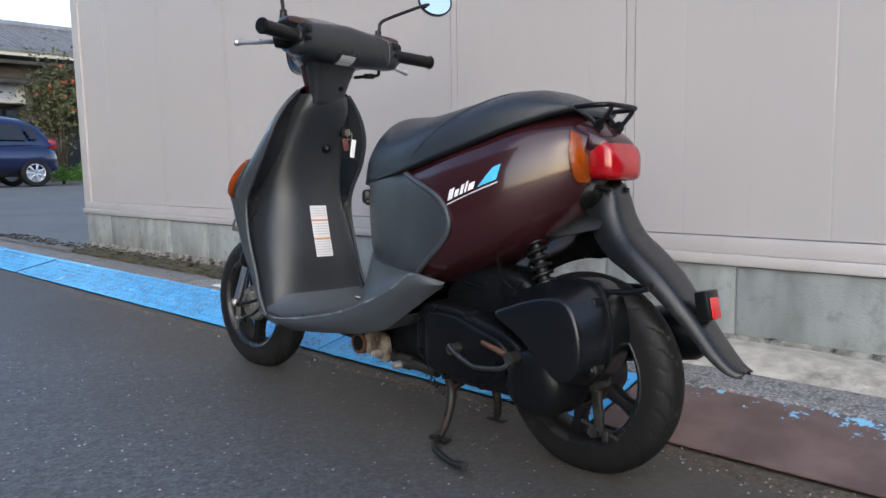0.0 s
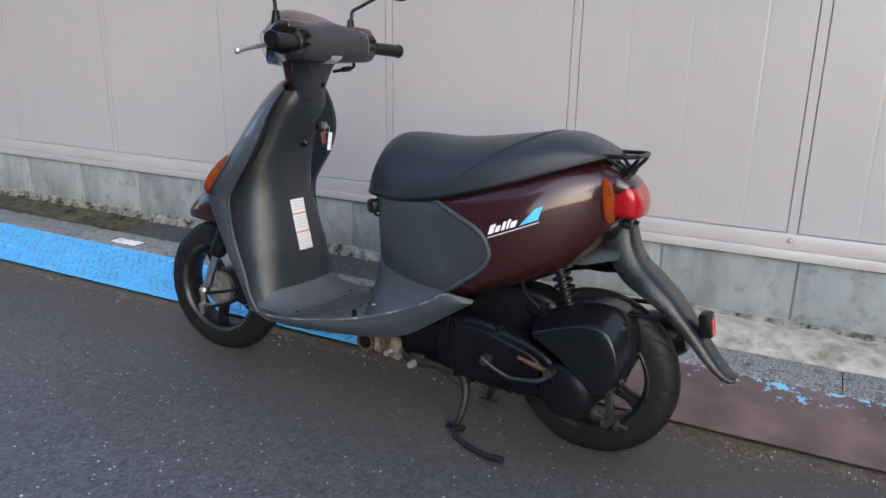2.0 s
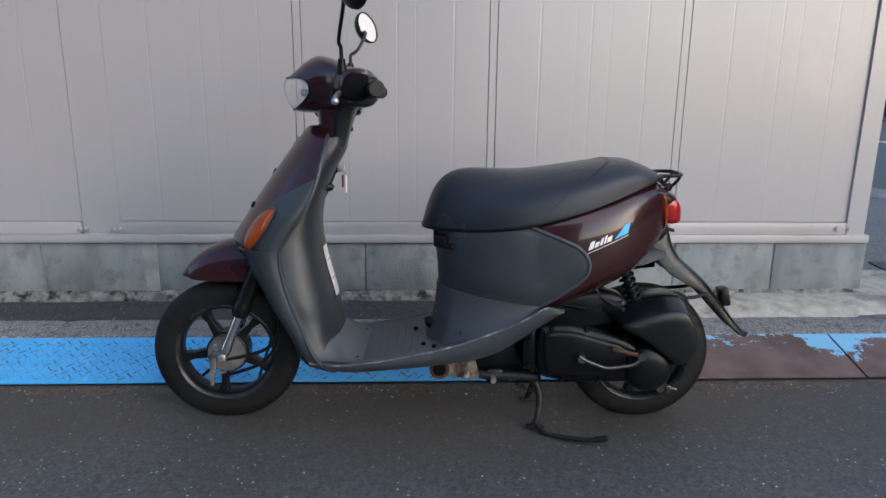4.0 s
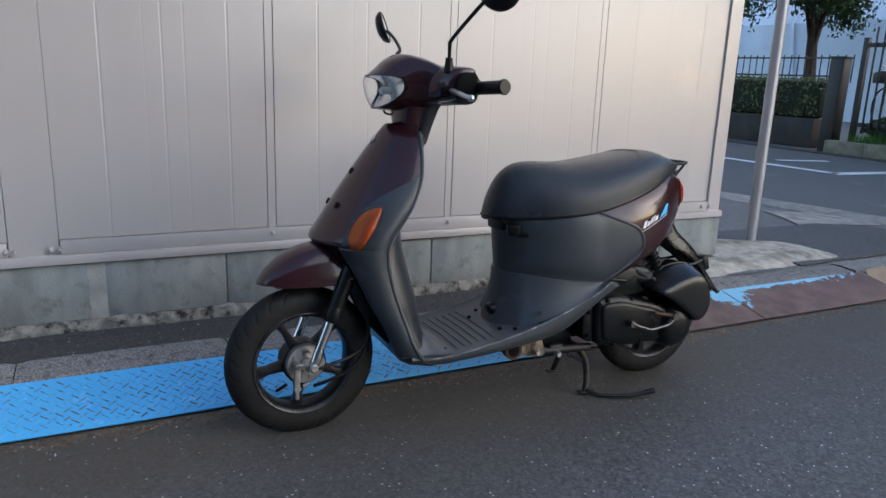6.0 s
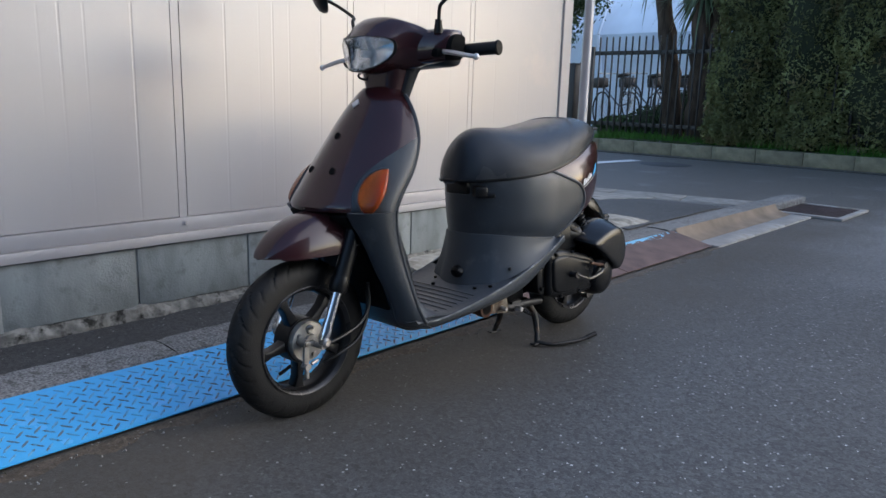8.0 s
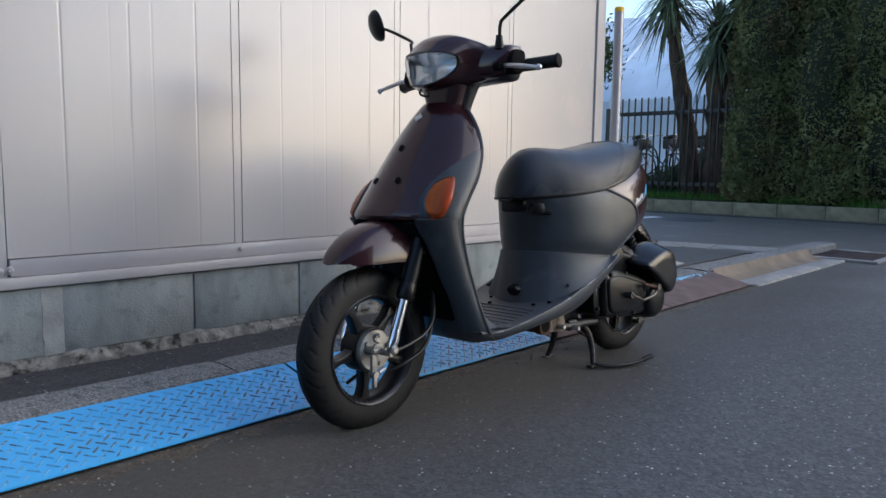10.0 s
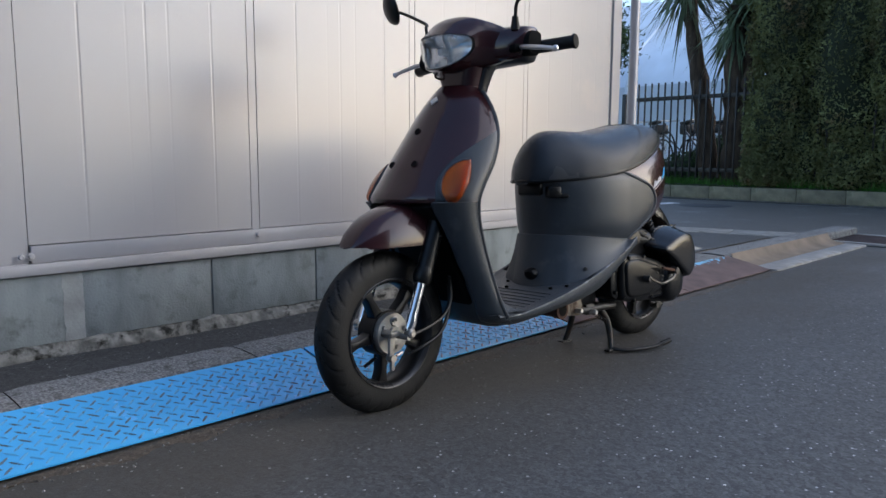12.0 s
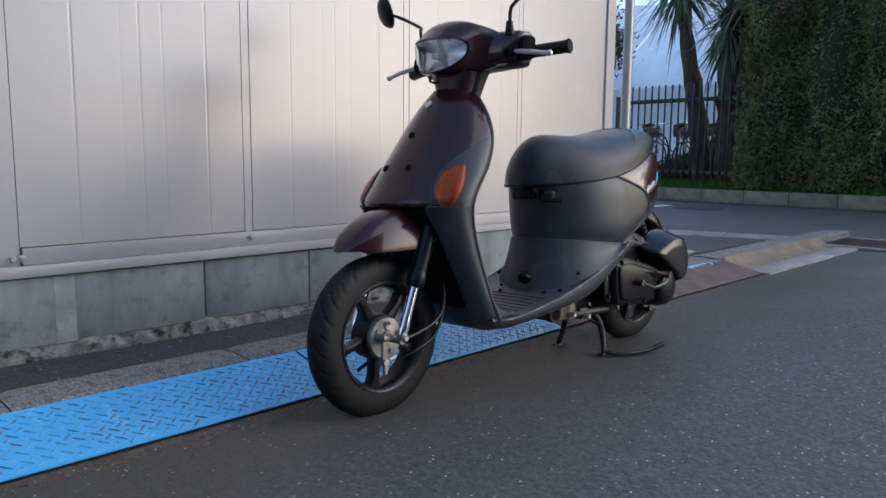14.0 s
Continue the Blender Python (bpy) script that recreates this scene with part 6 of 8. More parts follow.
# grips, levers, switches
for s, x_end, z_end in ((1, 0.792, 0.908), (-1, 0.786, 0.900)):
    bm = B()
    a0, a1 = Vector((0.812, 0.168 * s, 0.905)), Vector((x_end, 0.288 * s, z_end))
    pts = [a0, a0.lerp(a1, 0.06), a0.lerp(a1, 0.08)] + [a0.lerp(a1, 0.1 + 0.85 * k / 24) for k in range(25)] + [a0.lerp(a1, 0.955), a0.lerp(a1, 0.97), a1]
    rs = [0.021, 0.021, 0.0165] + [0.0162 + 0.0008 * (k % 2) for k in range(25)] + [0.0195, 0.0195, 0.017]
    tube(bm, pts, rs, 20)
    part("grip", bm, M_BLACK, scooter, "ribbed black rubber grip")
    bm = B()
    tube(bm, spline([(0.868, 0.125 * s, 0.898), (0.878, 0.165 * s, 0.899), (0.884, 0.20 * s, 0.896), (0.888, 0.25 * s, 0.887), (0.886, 0.286 * s, 0.880)], 5), [0.0055] * 8 + [0.0062] * 8 + [0.0055] * 4 + [0.0055], 10)
    bmesh.ops.create_uvsphere(bm, u_segments=12, v_segments=8, radius=0.0085, matrix=Matrix.Translation((0.886, 0.288 * s, 0.880)))
    part("brake_lever", bm, M_LEVER, scooter, "polished aluminium brake lever")
    bm = B()
    box(bm, (0.805, 0.150 * s, 0.912), (0.026, 0.030, 0.050), bevel=0.006)
    sw = part("switch_housing", bm, M_BLACK, bar_cover)
    bm = B()
    box(bm, (0.789, 0.150 * s, 0.922), (0.010, 0.014, 0.012), bevel=0.002)
    box(bm, (0.789, 0.150 * s, 0.902), (0.010, 0.012, 0.010), bevel=0.002)
    part("switch_button", bm, M_BLACK, sw)
    bm = B()
    box(bm, (0.868, 0.165 * s, 0.893), (0.020, 0.016, 0.022), bevel=0.004)
    part("lever_mount", bm, M_BLACK, scooter)
# mirrors: stem, rubber base, shell, glass
for s in (1, -1):
    bm = B()
    if s > 0:
        path = spline([(0.865, 0.157, 0.950), (0.865, 0.159, 0.985), (0.866, 0.163, 1.006), (0.868, 0.180, 1.020), (0.846, 0.262, 1.078), (0.838, 0.303, 1.100)], 5)
        face = Vector((0.812, 0.318, 1.122))
    else:
        path = spline([(0.885, -0.163, 0.950), (0.885, -0.167, 0.985), (0.884, -0.171, 1.002), (0.869, -0.186, 1.015), (0.858, -0.262, 1.050), (0.857, -0.315, 1.073)], 5)
        face = Vector((0.856, -0.356, 1.092))
    fwd = Vector((-0.86, 0.42, 0.30)).normalized() if s < 0 else Vector((-0.80, -0.58, 0.16)).normalized()
    tube(bm, path + ([face - fwd * 0.018] if s < 0 else []), 0.0048, 10)
    mirror = part("mirror", bm, M_BLACK, scooter, "round black rear-view mirror on a thin stem")
    bm = B()
    x, y, z = path[0]
    tube(bm, [(x, y, 0.944), (x, y, 0.950), (x, y, 0.972), (x, y + 0.001 * s, 0.978)], [0.0125, 0.0125, 0.009, 0.0095], 14)
    part("rubber_base", bm, M_BLACK, mirror)
    q = fwd.to_track_quat("Y", "Z").to_matrix().to_4x4()
    for nm, prof, mt in (("mirror_shell", [(0.0, -0.026), (0.022, -0.025), (0.042, -0.018), (0.051, -0.008), (0.053, 0.0), (0.0515, 0.003), (0.048, 0.003), (0.047, 0.0)], M_BLACK), ("mirror_glass", [(0.0, 0.001), (0.0475, 0.001), (0.0475, -0.002)], M_MIRROR)):
        bm = B()
        lathe(bm, prof, seg=40)
        for v in bm.verts:
            v.co.z *= 0.92
            v.co = q @ v.co + face
        part(nm, bm, mt, mirror)
# front brake hose loop below the bar, key and tag
bm = B()
tube(bm, spline([(0.850, -0.140, 0.872), (0.845, -0.135, 0.852), (0.848, -0.10, 0.845), (0.860, -0.06, 0.838)], 6), 0.0045, 8)
tube(bm, [(0.847, -0.118, 0.847), (0.850, -0.09, 0.844)], 0.0075, 10)
part("throttle_cable", bm, M_BLACK, scooter)
bm = B()
tube(bm, spline([(0.956, -0.048, 0.852), (0.962, -0.050, 0.845), (0.958, -0.046, 0.838), (0.948, -0.036, 0.835), (0.935, -0.03, 0.838)], 6), 0.0032, 8)
part("lamp_wire", bm, M_BLACK, scooter)
bm = B()
tube(bm, [(0.940, -0.055, 0.660), (0.905, -0.056, 0.658)], 0.015, 18)
lock = part("ignition_lock", bm, M_BLACK, scooter)
lock.location = (0.008, -0.014, 0.036)
bm = B()
box(bm, (0.896, -0.056, 0.656), (0.020, 0.003, 0.018), bevel=0.001)
tube(bm, [(0.888 + 0.010 * math.cos(a), -0.058, 0.646 + 0.010 * math.sin(a)) for a in [2 * math.pi * k / 16 for k in range(17)]], 0.0011, 6)
key = part("key", bm, M_STEEL, lock)
bm = B()
box(bm, (0.884, -0.066, 0.612), (0.004, 0.014, 0.050), Matrix.Rotation(radians(8), 3, "X"), bevel=0.0015)
part("key_tag", bm, M_KEYTAG, lock, "white key tag")
bm = B()
box(bm, (0.890, -0.046, 0.622), (0.005, 0.018, 0.034), Matrix.Rotation(radians(-12), 3, "X"), bevel=0.002)
part("key_fob", bm, M_LEATHER, lock, "brown leather fob")
bm = B()
tube(bm, [(0.965, -0.018, 0.648), (0.925, -0.018, 0.647), (0.918, -0.018, 0.643)], [0.014, 0.012, 0.006], 16)
part("hook", bm, M_BLACK, scooter)

# labels: warning label on the column, small label on the bar cover, both with plain bars
def on_column(y0, y1, z0, z1, off):
    """A patch lying on the column."""
    n = max(2, int((z1 - z0) / 0.006))
    return grid(B(), [[(inner_x(y, z) - off, y, z) for y in [y0 + (y1 - y0) * k / 8 for k in range(9)]] for z in [z0 + (z1 - z0) * m / n for m in range(n + 1)]])


lab = part("warning_label", on_column(-0.025, 0.029, 0.352, 0.490, 0.0016), M_LABEL, inner, "white warning label with orange lines and grey text bars")
for z in (0.450, 0.400):
    part("label_line", on_column(-0.025, 0.029, z - 0.0025, z + 0.0025, 0.0022), M_ORANGE, lab)
for i in range(19):
    z = 0.357 + 0.0070 * i
    if abs(z - 0.400) > 0.006 and abs(z - 0.450) > 0.006:
        part("text_bar", on_column(-0.022 + 0.004 * (i % 3 == 1), 0.026, z - 0.0011, z + 0.0011, 0.0022), M_PRINT, lab)
def bar_back(y, z, off):
    """Rear face of the bar cover."""
    xc, hx, zc, hz = (at(BAR, y, k) for k in (1, 2, 3, 4))
    q = min(0.98, abs(z - zc) / hz)
    return (xc - hx * (1 - q ** (2 / 0.75)) ** (0.75 / 2) - off, y, z)


bm = B()
grid(bm, [[bar_back(y, z, 0.0015) for y in (-0.012, 0.004, 0.020, 0.036)] for z in (0.858, 0.863, 0.868, 0.873, 0.878)])
lab2 = part("bar_label", bm, M_LABEL, bar_cover, "small white label with grey bars")
for z in (0.863, 0.868, 0.873):
    bm = B()
    grid(bm, [[bar_back(y, zz, 0.0022) for y in (-0.008, 0.012, 0.032)] for zz in (z, z + 0.0022)])
    part("text_bar", bm, M_PRINT, lab2)
# one more hole stub, its shade given by the near-black material
bm = B()
tube(bm, [(0.861, -0.016, 0.803), (0.872, -0.016, 0.803)], 0.006, 12)
part("screw_hole", bm, M_DARK, scooter)

bm = B()
tube(bm, [bar_back(-0.126, 0.910 + 0.040 * math.sin(a), 0.0004) for a in [-1.3 + 2.6 * k / 16 for k in range(17)]], 0.0009, 6)
part("cover_seam", bm, M_SCUFF, bar_cover, "worn seam of the bar cover")

# the handlebar is turned a little to the left with the wheel
for ob in list(scooter.children):
    if ob.name.split(".")[0] in ("neck_front", "neck_rear", "handlebar_cover", "headlamp_cowl", "lever_perch", "grip", "brake_lever", "lever_mount", "throttle_cable", "lamp_wire", "screw_hole"):
        ob.matrix_basis = pose(0.90, 0, 0) @ pose(0, 0, 0, 0, 0, 4.5) @ pose(-0.90, 0, 0)

# decal on both flanks: plain slanted shapes, white and blue
for s in (1, -1):
    bm = B()
    def flank(x, z, off=0.0012):
        return Vector((x, s * (body_half(x, z) + off), z))
    def quad(pts):
        k = 4
        rws = []
        for i in range(k + 1):
            a_, b2 = Vector(pts[0]).lerp(Vector(pts[3]), i / k), Vector(pts[1]).lerp(Vector(pts[2]), i / k)
            rws.append([flank(*(a_.lerp(b2, j / k))) for j in range(k + 1)])
        grid(bm, rws)
    def slant(x, up, lean=0.25):
        """Place on the flank: x along the rising base line, up across it."""
        return (x - lean * up, 0.519 + (0.256 - x) * 0.42 + up)
    for xa, ln, h1 in ((0.256, 0.012, 0.021), (0.241, 0.010, 0.014), (0.228, 0.007, 0.019), (0.218, 0.005, 0.021), (0.210, 0.012, 0.014)):
        quad([slant(xa, 0), slant(xa - ln, 0), slant(xa - ln, h1), slant(xa, h1)])
    dec = part("flank_decal", bm, M_DECALW, body, "white and light blue slanted decal shapes")
    bm = B()
    quad([slant(0.190, -0.001), slant(0.154, -0.001), slant(0.156, 0.028, 0.3), slant(0.170, 0.028, 0.3)])
    part("decal_figure", bm, M_DECALB, dec)
    bm = B()
    quad([slant(0.255, -0.009), slant(0.150, -0.009), slant(0.150, -0.006), slant(0.255, -0.006)])
    part("decal_line", bm, M_PRINT, dec)

# ---- engine: belt case, air box, kick lever, shock, silencer, stand
bm = B()
prism(bm, rounded([(0.366, 0.300), (0.345, 0.309), (0.300, 0.311), (0.268, 0.307), (0.210, 0.292), (0.150, 0.277), (0.105, 0.252), (0.078, 0.205), (0.100, 0.160), (0.170, 0.151), (0.260, 0.151), (0.345, 0.163), (0.364, 0.180), (0.370, 0.240)], 4), 0.020, 0.142, 0.016, 3)
case = part("belt_case", bm, M_CASE, scooter, "black cast belt drive case")
bm = B()
prism(bm, rounded([(0.350, 0.286), (0.300, 0.294), (0.262, 0.290), (0.205, 0.274), (0.150, 0.258), (0.128, 0.230), (0.150, 0.180), (0.240, 0.168), (0.335, 0.178), (0.352, 0.230)], 4), 0.130, 0.150, 0.010, 3)
part("case_cover", bm, M_CASE, case)
bm = B()
lathe(bm, [(0.0, 0.160), (0.030, 0.159), (0.050, 0.154), (0.062, 0.144), (0.068, 0.126), (0.069, 0.06)], (0.074, 0, 0.193), 40)
part("clutch_cover", bm, M_CASE, case)
bm = B()
prism(bm, rounded([(0.404, 0.262), (0.392, 0.288), (0.372, 0.298), (0.366, 0.24), (0.366, 0.18), (0.384, 0.176), (0.402, 0.196)], 4), 0.02, 0.126, 0.006, 2)
part("case_flange", bm, M_CASE, case)
for x, z, y in ((0.388, 0.268, 0.130), (0.388, 0.196, 0.130), (0.332, 0.300, 0.142), (0.24, 0.296, 0.136), (0.20, 0.160, 0.140), (0.30, 0.160, 0.140)):
    bm = B()
    lathe(bm, [(0.0, y + 0.006), (0.005, y + 0.006), (0.007, y + 0.002), (0.007, y - 0.02)], (x, 0, z), 12)
    part("case_bolt", bm, M_CASE, case)
AIR_OUT = [(0.178, 0.325), (0.140, 0.352), (0.085, 0.372), (0.030, 0.381), (-0.014, 0.374), (-0.036, 0.345), (-0.048, 0.298), (-0.046, 0.250), (-0.026, 0.213), (0.010, 0.190), (0.050, 0.225), (0.110, 0.275)]
AIR_FACE = [(0.150, 0.312), (0.112, 0.332), (0.070, 0.347), (0.026, 0.356), (-0.008, 0.351), (-0.028, 0.328), (-0.040, 0.292), (-0.040, 0.254), (-0.024, 0.224), (0.004, 0.212), (0.038, 0.236), (0.094, 0.279)]
out_, face_ = rounded(AIR_OUT, 5), rounded(AIR_FACE, 5)
def air_ring(mix, y, inset=0.0):
    cx_, cz_ = 0.045, 0.285
    pts = [(a[0] + (b2[0] - a[0]) * mix, a[1] + (b2[1] - a[1]) * mix) for a, b2 in zip(out_, face_)]
    return [(cx_ + (px_ - cx_) * (1 - inset), y, cz_ + (pz_ - cz_) * (1 - inset)) for px_, pz_ in pts]
bm = B()
loft(bm, [air_ring(0, 0.015, 0.04), air_ring(0, 0.02), air_ring(0, 0.092), air_ring(0.03, 0.101), air_ring(0.12, 0.109), air_ring(0.88, 0.156), air_ring(0.97, 0.162), air_ring(1, 0.165, 0.02), air_ring(1, 0.167, 0.08), air_ring(1, 0.168, 0.4)])
air = part("air_box", bm, M_GLOSSBLACK, scooter, "black plastic air cleaner box", sharp=50)
bm = B()
tube(bm, [p[:1] + (0.079,) + p[2:] for p in air_ring(0, 0, -0.004)] + [(air_ring(0, 0, -0.004)[0][0], 0.079, air_ring(0, 0, -0.004)[0][2])], 0.0028, 6)
part("air_box_seam", bm, M_GLOSSBLACK, air)
for x, y, z in ((-0.024, 0.108, 0.346), (-0.034, 0.114, 0.232), (0.142, 0.108, 0.338)):
    bm = B()
    lathe(bm, [(0.0, y + 0.012), (0.005, y + 0.012), (0.0075, y + 0.010), (0.008, y + 0.006), (0.012, y + 0.004), (0.012, y - 0.02)], (x, 0, z), 14)
    part("lid_screw", bm, M_CASE, air)
bm = B()
prism(bm, rounded([(0.345, 0.306), (0.335, 0.345), (0.300, 0.374), (0.230, 0.388), (0.160, 0.382), (0.120, 0.352), (0.145, 0.300), (0.250, 0.285)], 4), 0.01, 0.096, 0.016, 3)
part("intake_duct", bm, M_CASE, air)
bm = B()
tube(bm, [(0.255, 0.140, 0.228), (0.255, 0.174, 0.228)], 0.011, 14)
tube(bm, spline([(0.262, 0.170, 0.236), (0.246, 0.172, 0.225), (0.214, 0.174, 0.213), (0.186, 0.174, 0.206), (0.130, 0.173, 0.213), (0.112, 0.172, 0.222), (0.101, 0.171, 0.238)], 5), 0.0048, 10)
kick = part("kick_lever", bm, M_OILSTEEL, scooter, "bare steel kick-start lever")
bm = B()
tube(bm, [(0.176, 0.168, 0.255), (0.105, 0.171, 0.240)], [0.0045, 0.0065], 10)
part("kick_pedal", bm, M_RUSTY, kick, "rusty folded kick pedal")
bm = B()
tube(bm, [(0.101, 0.156, 0.239), (0.101, 0.180, 0.239)], 0.0115, 12)
part("kick_joint", bm, M_OILSTEEL, kick)
# engine block and crankcase mass under the body
bm = B()
box(bm, (0.30, 0.0, 0.235), (0.22, 0.15, 0.13), bevel=0.02)
box(bm, (0.20, 0.02, 0.32), (0.20, 0.12, 0.09), bevel=0.02)
tube(bm, [(0.40, -0.02, 0.235), (0.50, -0.02, 0.245)], 0.055, 16)
part("engine_block", bm, M_DARK, scooter)
bm = B()
tube(bm, spline([(0.30, 0.06, 0.345), (0.24, 0.08, 0.352), (0.18, 0.10, 0.345), (0.14, 0.11, 0.34)], 5), 0.030, 14)
tube(bm, spline([(0.36, 0.11, 0.345), (0.30, 0.12, 0.352), (0.24, 0.13, 0.345)], 5), 0.007, 8)
tube(bm, spline([(0.22, 0.10, 0.41), (0.20, 0.12, 0.375), (0.16, 0.13, 0.35)], 5), 0.006, 8)
part("intake_hose", bm, M_BLACK, scooter).location.y = -0.030
# shock absorber
s0, s1 = Vector((0.146, 0.092, 0.470)), Vector((0.096, 0.100, 0.345))
bm = B()
tube(bm, [s0.lerp(s1, -0.3), s0.lerp(s1, 0.12)], 0.021, 16)
tube(bm, [s0, s1], 0.012, 12)
tube(bm, [s0.lerp(s1, 0.92), s0.lerp(s1, 1.05)], 0.018, 14)
shock = part("shock_absorber", bm, M_BLACK, scooter, "black rear shock absorber")
shock.location.y = -0.028
bm = B()
ax = (s1 - s0).normalized()
e1 = ax.orthogonal().normalized()
e2 = ax.cross(e1)
coil = []
for k in range(7 * 16 + 1):
    a = 2 * math.pi * k / 16
    coil.append(s0.lerp(s1, 0.10 + 0.82 * k / (7 * 16)) + 0.0185 * (e1 * math.cos(a) + e2 * math.sin(a)))
tube(bm, coil, 0.0042, 8)
part("spring", bm, M_BLACK, shock, "black coil spring")
# silencer on the right
bm = B()
tube(bm, [(0.20, -0.125, 0.215), (0.18, -0.130, 0.22), (-0.09, -0.145, 0.275), (-0.11, -0.147, 0.28)], [0.035, 0.052, 0.056, 0.045], 22)
silencer = part("silencer", bm, M_CASE, scooter, "black steel silencer")
bm = B()
tube(bm, [(-0.108, -0.15, 0.268), (-0.135, -0.15, 0.268)], 0.010, 12)
part("tail_pipe", bm, M_RUSTY, silencer)
bm = B()
tube(bm, spline([(0.22, -0.12, 0.21), (0.32, -0.08, 0.15), (0.45, -0.03, 0.16), (0.53, 0.0, 0.22)], 6), 0.014, 12)
part("exhaust_pipe", bm, M_RUSTY, silencer, "rusty exhaust pipe")
# rear brake lever and hub details
bm = B()
tube(bm, [(0.012, 0.055, 0.185), (0.012, 0.100, 0.185)], 0.010, 12)
box(bm, (0.014, 0.075, 0.130), (0.020, 0.010, 0.085), Matrix.Rotation(radians(8), 3, "Y"), bevel=0.003)
tube(bm, [(0.018, 0.062, 0.095), (0.018, 0.088, 0.095)], 0.011, 12)
tube(bm, [(0.05, 0.075, 0.108), (-0.03, 0.075, 0.090)], 0.004, 8)
box(bm, (-0.005, 0.075, 0.092), (0.014, 0.014, 0.022), bevel=0.002)
part("rear_brake_arm", bm, M_OILSTEEL, scooter, "worn steel rear brake arm").location = (-0.012, -0.040, 0)
# frame brackets below the floor
bm = B()
prism(bm, [(0.63, 0.185), (0.56, 0.215), (0.53, 0.20), (0.515, 0.150), (0.53, 0.140), (0.60, 0.150)], 0.105, 0.118, 0.003, 2)
bracket = part("frame_bracket", bm, M_BRACKET, scooter, "weathered bare metal frame bracket with rust")
bracket.location.y = -0.014
bm = B()
tube(bm, [(0.625, -0.10, 0.172), (0.625, 0.122, 0.172)], 0.024, 18)
tube(bm, [(0.625, 0.10, 0.172), (0.625, 0.124, 0.172)], [0.027, 0.027], 18)
part("cross_tube", bm, M_RUSTY, bracket, "rusty frame cross tube")
# near-black disc on the closed tube end, painted as its shaded bore
bm = B()
tube(bm, [(0.625, 0.1245, 0.172), (0.625, 0.1255, 0.172)], 0.018, 18)
part("tube_bore", bm, M_DARK, bracket)
for x, z, r in ((0.552, 0.160, 0.008), (0.480, 0.146, 0.009)):
    bm = B()
    lathe(bm, [(0.0, 0.140), (r * 0.7, 0.140), (r, 0.134), (r, 0.10)], (x, 0, z), 14)
    part("frame_bolt", bm, M_BOLT, bracket)
bm = B()
tube(bm, [(0.56, 0.10, 0.165), (0.50, 0.11, 0.150), (0.42, 0.115, 0.152), (0.36, 0.12, 0.150)], 0.012, 12)
box(bm, (0.475, 0.112, 0.152), (0.045, 0.014, 0.034), bevel=0.005)
part("engine_hanger", bm, M_STAND, scooter, "rust-stained engine hanger").location.y = -0.018
bm = B()
tube(bm, spline([(0.90, 0.05, 0.185), (0.82, 0.05, 0.172), (0.72, 0.055, 0.168), (0.64, 0.06, 0.178)], 5), 0.006, 8)
part("brake_cable_run", bm, M_BLACK, scooter)
for s in (1, -1):
    bm = B()
    tube(bm, [(0.90, 0.07 * s, 0.183), (0.62, 0.08 * s, 0.197), (0.50, 0.09 * s, 0.235)], 0.010, 10)
    part("frame_tube", bm, M_DARK, scooter)
bm = B()
prism(bm, rounded([(0.40, 0.150), (0.44, 0.128), (0.53, 0.135), (0.575, 0.165), (0.57, 0.215), (0.52, 0.250), (0.42, 0.250)], 3), -0.075, 0.070, 0.012, 2)
part("crankcase", bm, M_CASE, scooter, "grimy black engine crankcase")
# centre stand
bm = B()
for s in (1, -1):
    tube(bm, spline([(0.412, 0.050 * s, 0.152), (0.372, 0.058 * s, 0.132), (0.350, 0.070 * s, 0.096), (0.350, 0.083 * s, 0.045), (0.362, 0.094 * s, 0.004)], 5), [0.014 - 0.0003 * k for k in range(20)] + [0.008], 10)
tube(bm, [(0.400, -0.075, 0.150), (0.400, 0.075, 0.150)], 0.012, 12)
tube(bm, spline([(0.354, 0.070, 0.105), (0.350, 0.035, 0.122), (0.350, -0.035, 0.122), (0.354, -0.070, 0.105)], 5), 0.010, 10)
for s in (1, -1):
    box(bm, (0.360, 0.094 * s, 0.003), (0.050, 0.022, 0.008), bevel=0.003)
stand = part("centre_stand", bm, M_STAND, scooter, "black steel centre stand with rust stains")
bm = B()
tube(bm, spline([(0.360, 0.098, 0.008), (0.342, 0.128, 0.003), (0.312, 0.150, 0.003), (0.250, 0.176, 0.005), (0.212, 0.190, 0.012), (0.186, 0.200, 0.020)], 6), 0.0064, 10)
tube(bm, [(0.214, 0.189, 0.012), (0.184, 0.201, 0.021)], 0.0085, 10)
part("stand_lever", bm, M_STAND, stand)
bm = B()
coil = [(0.42 - 0.0012 * k, 0.075 + 0.006 * math.cos(k * 0.7), 0.125 - 0.0006 * k + 0.006 * math.sin(k * 0.7)) for k in range(70)]
tube(bm, coil, 0.0015, 5)
part("stand_spring", bm, M_STAND, stand)

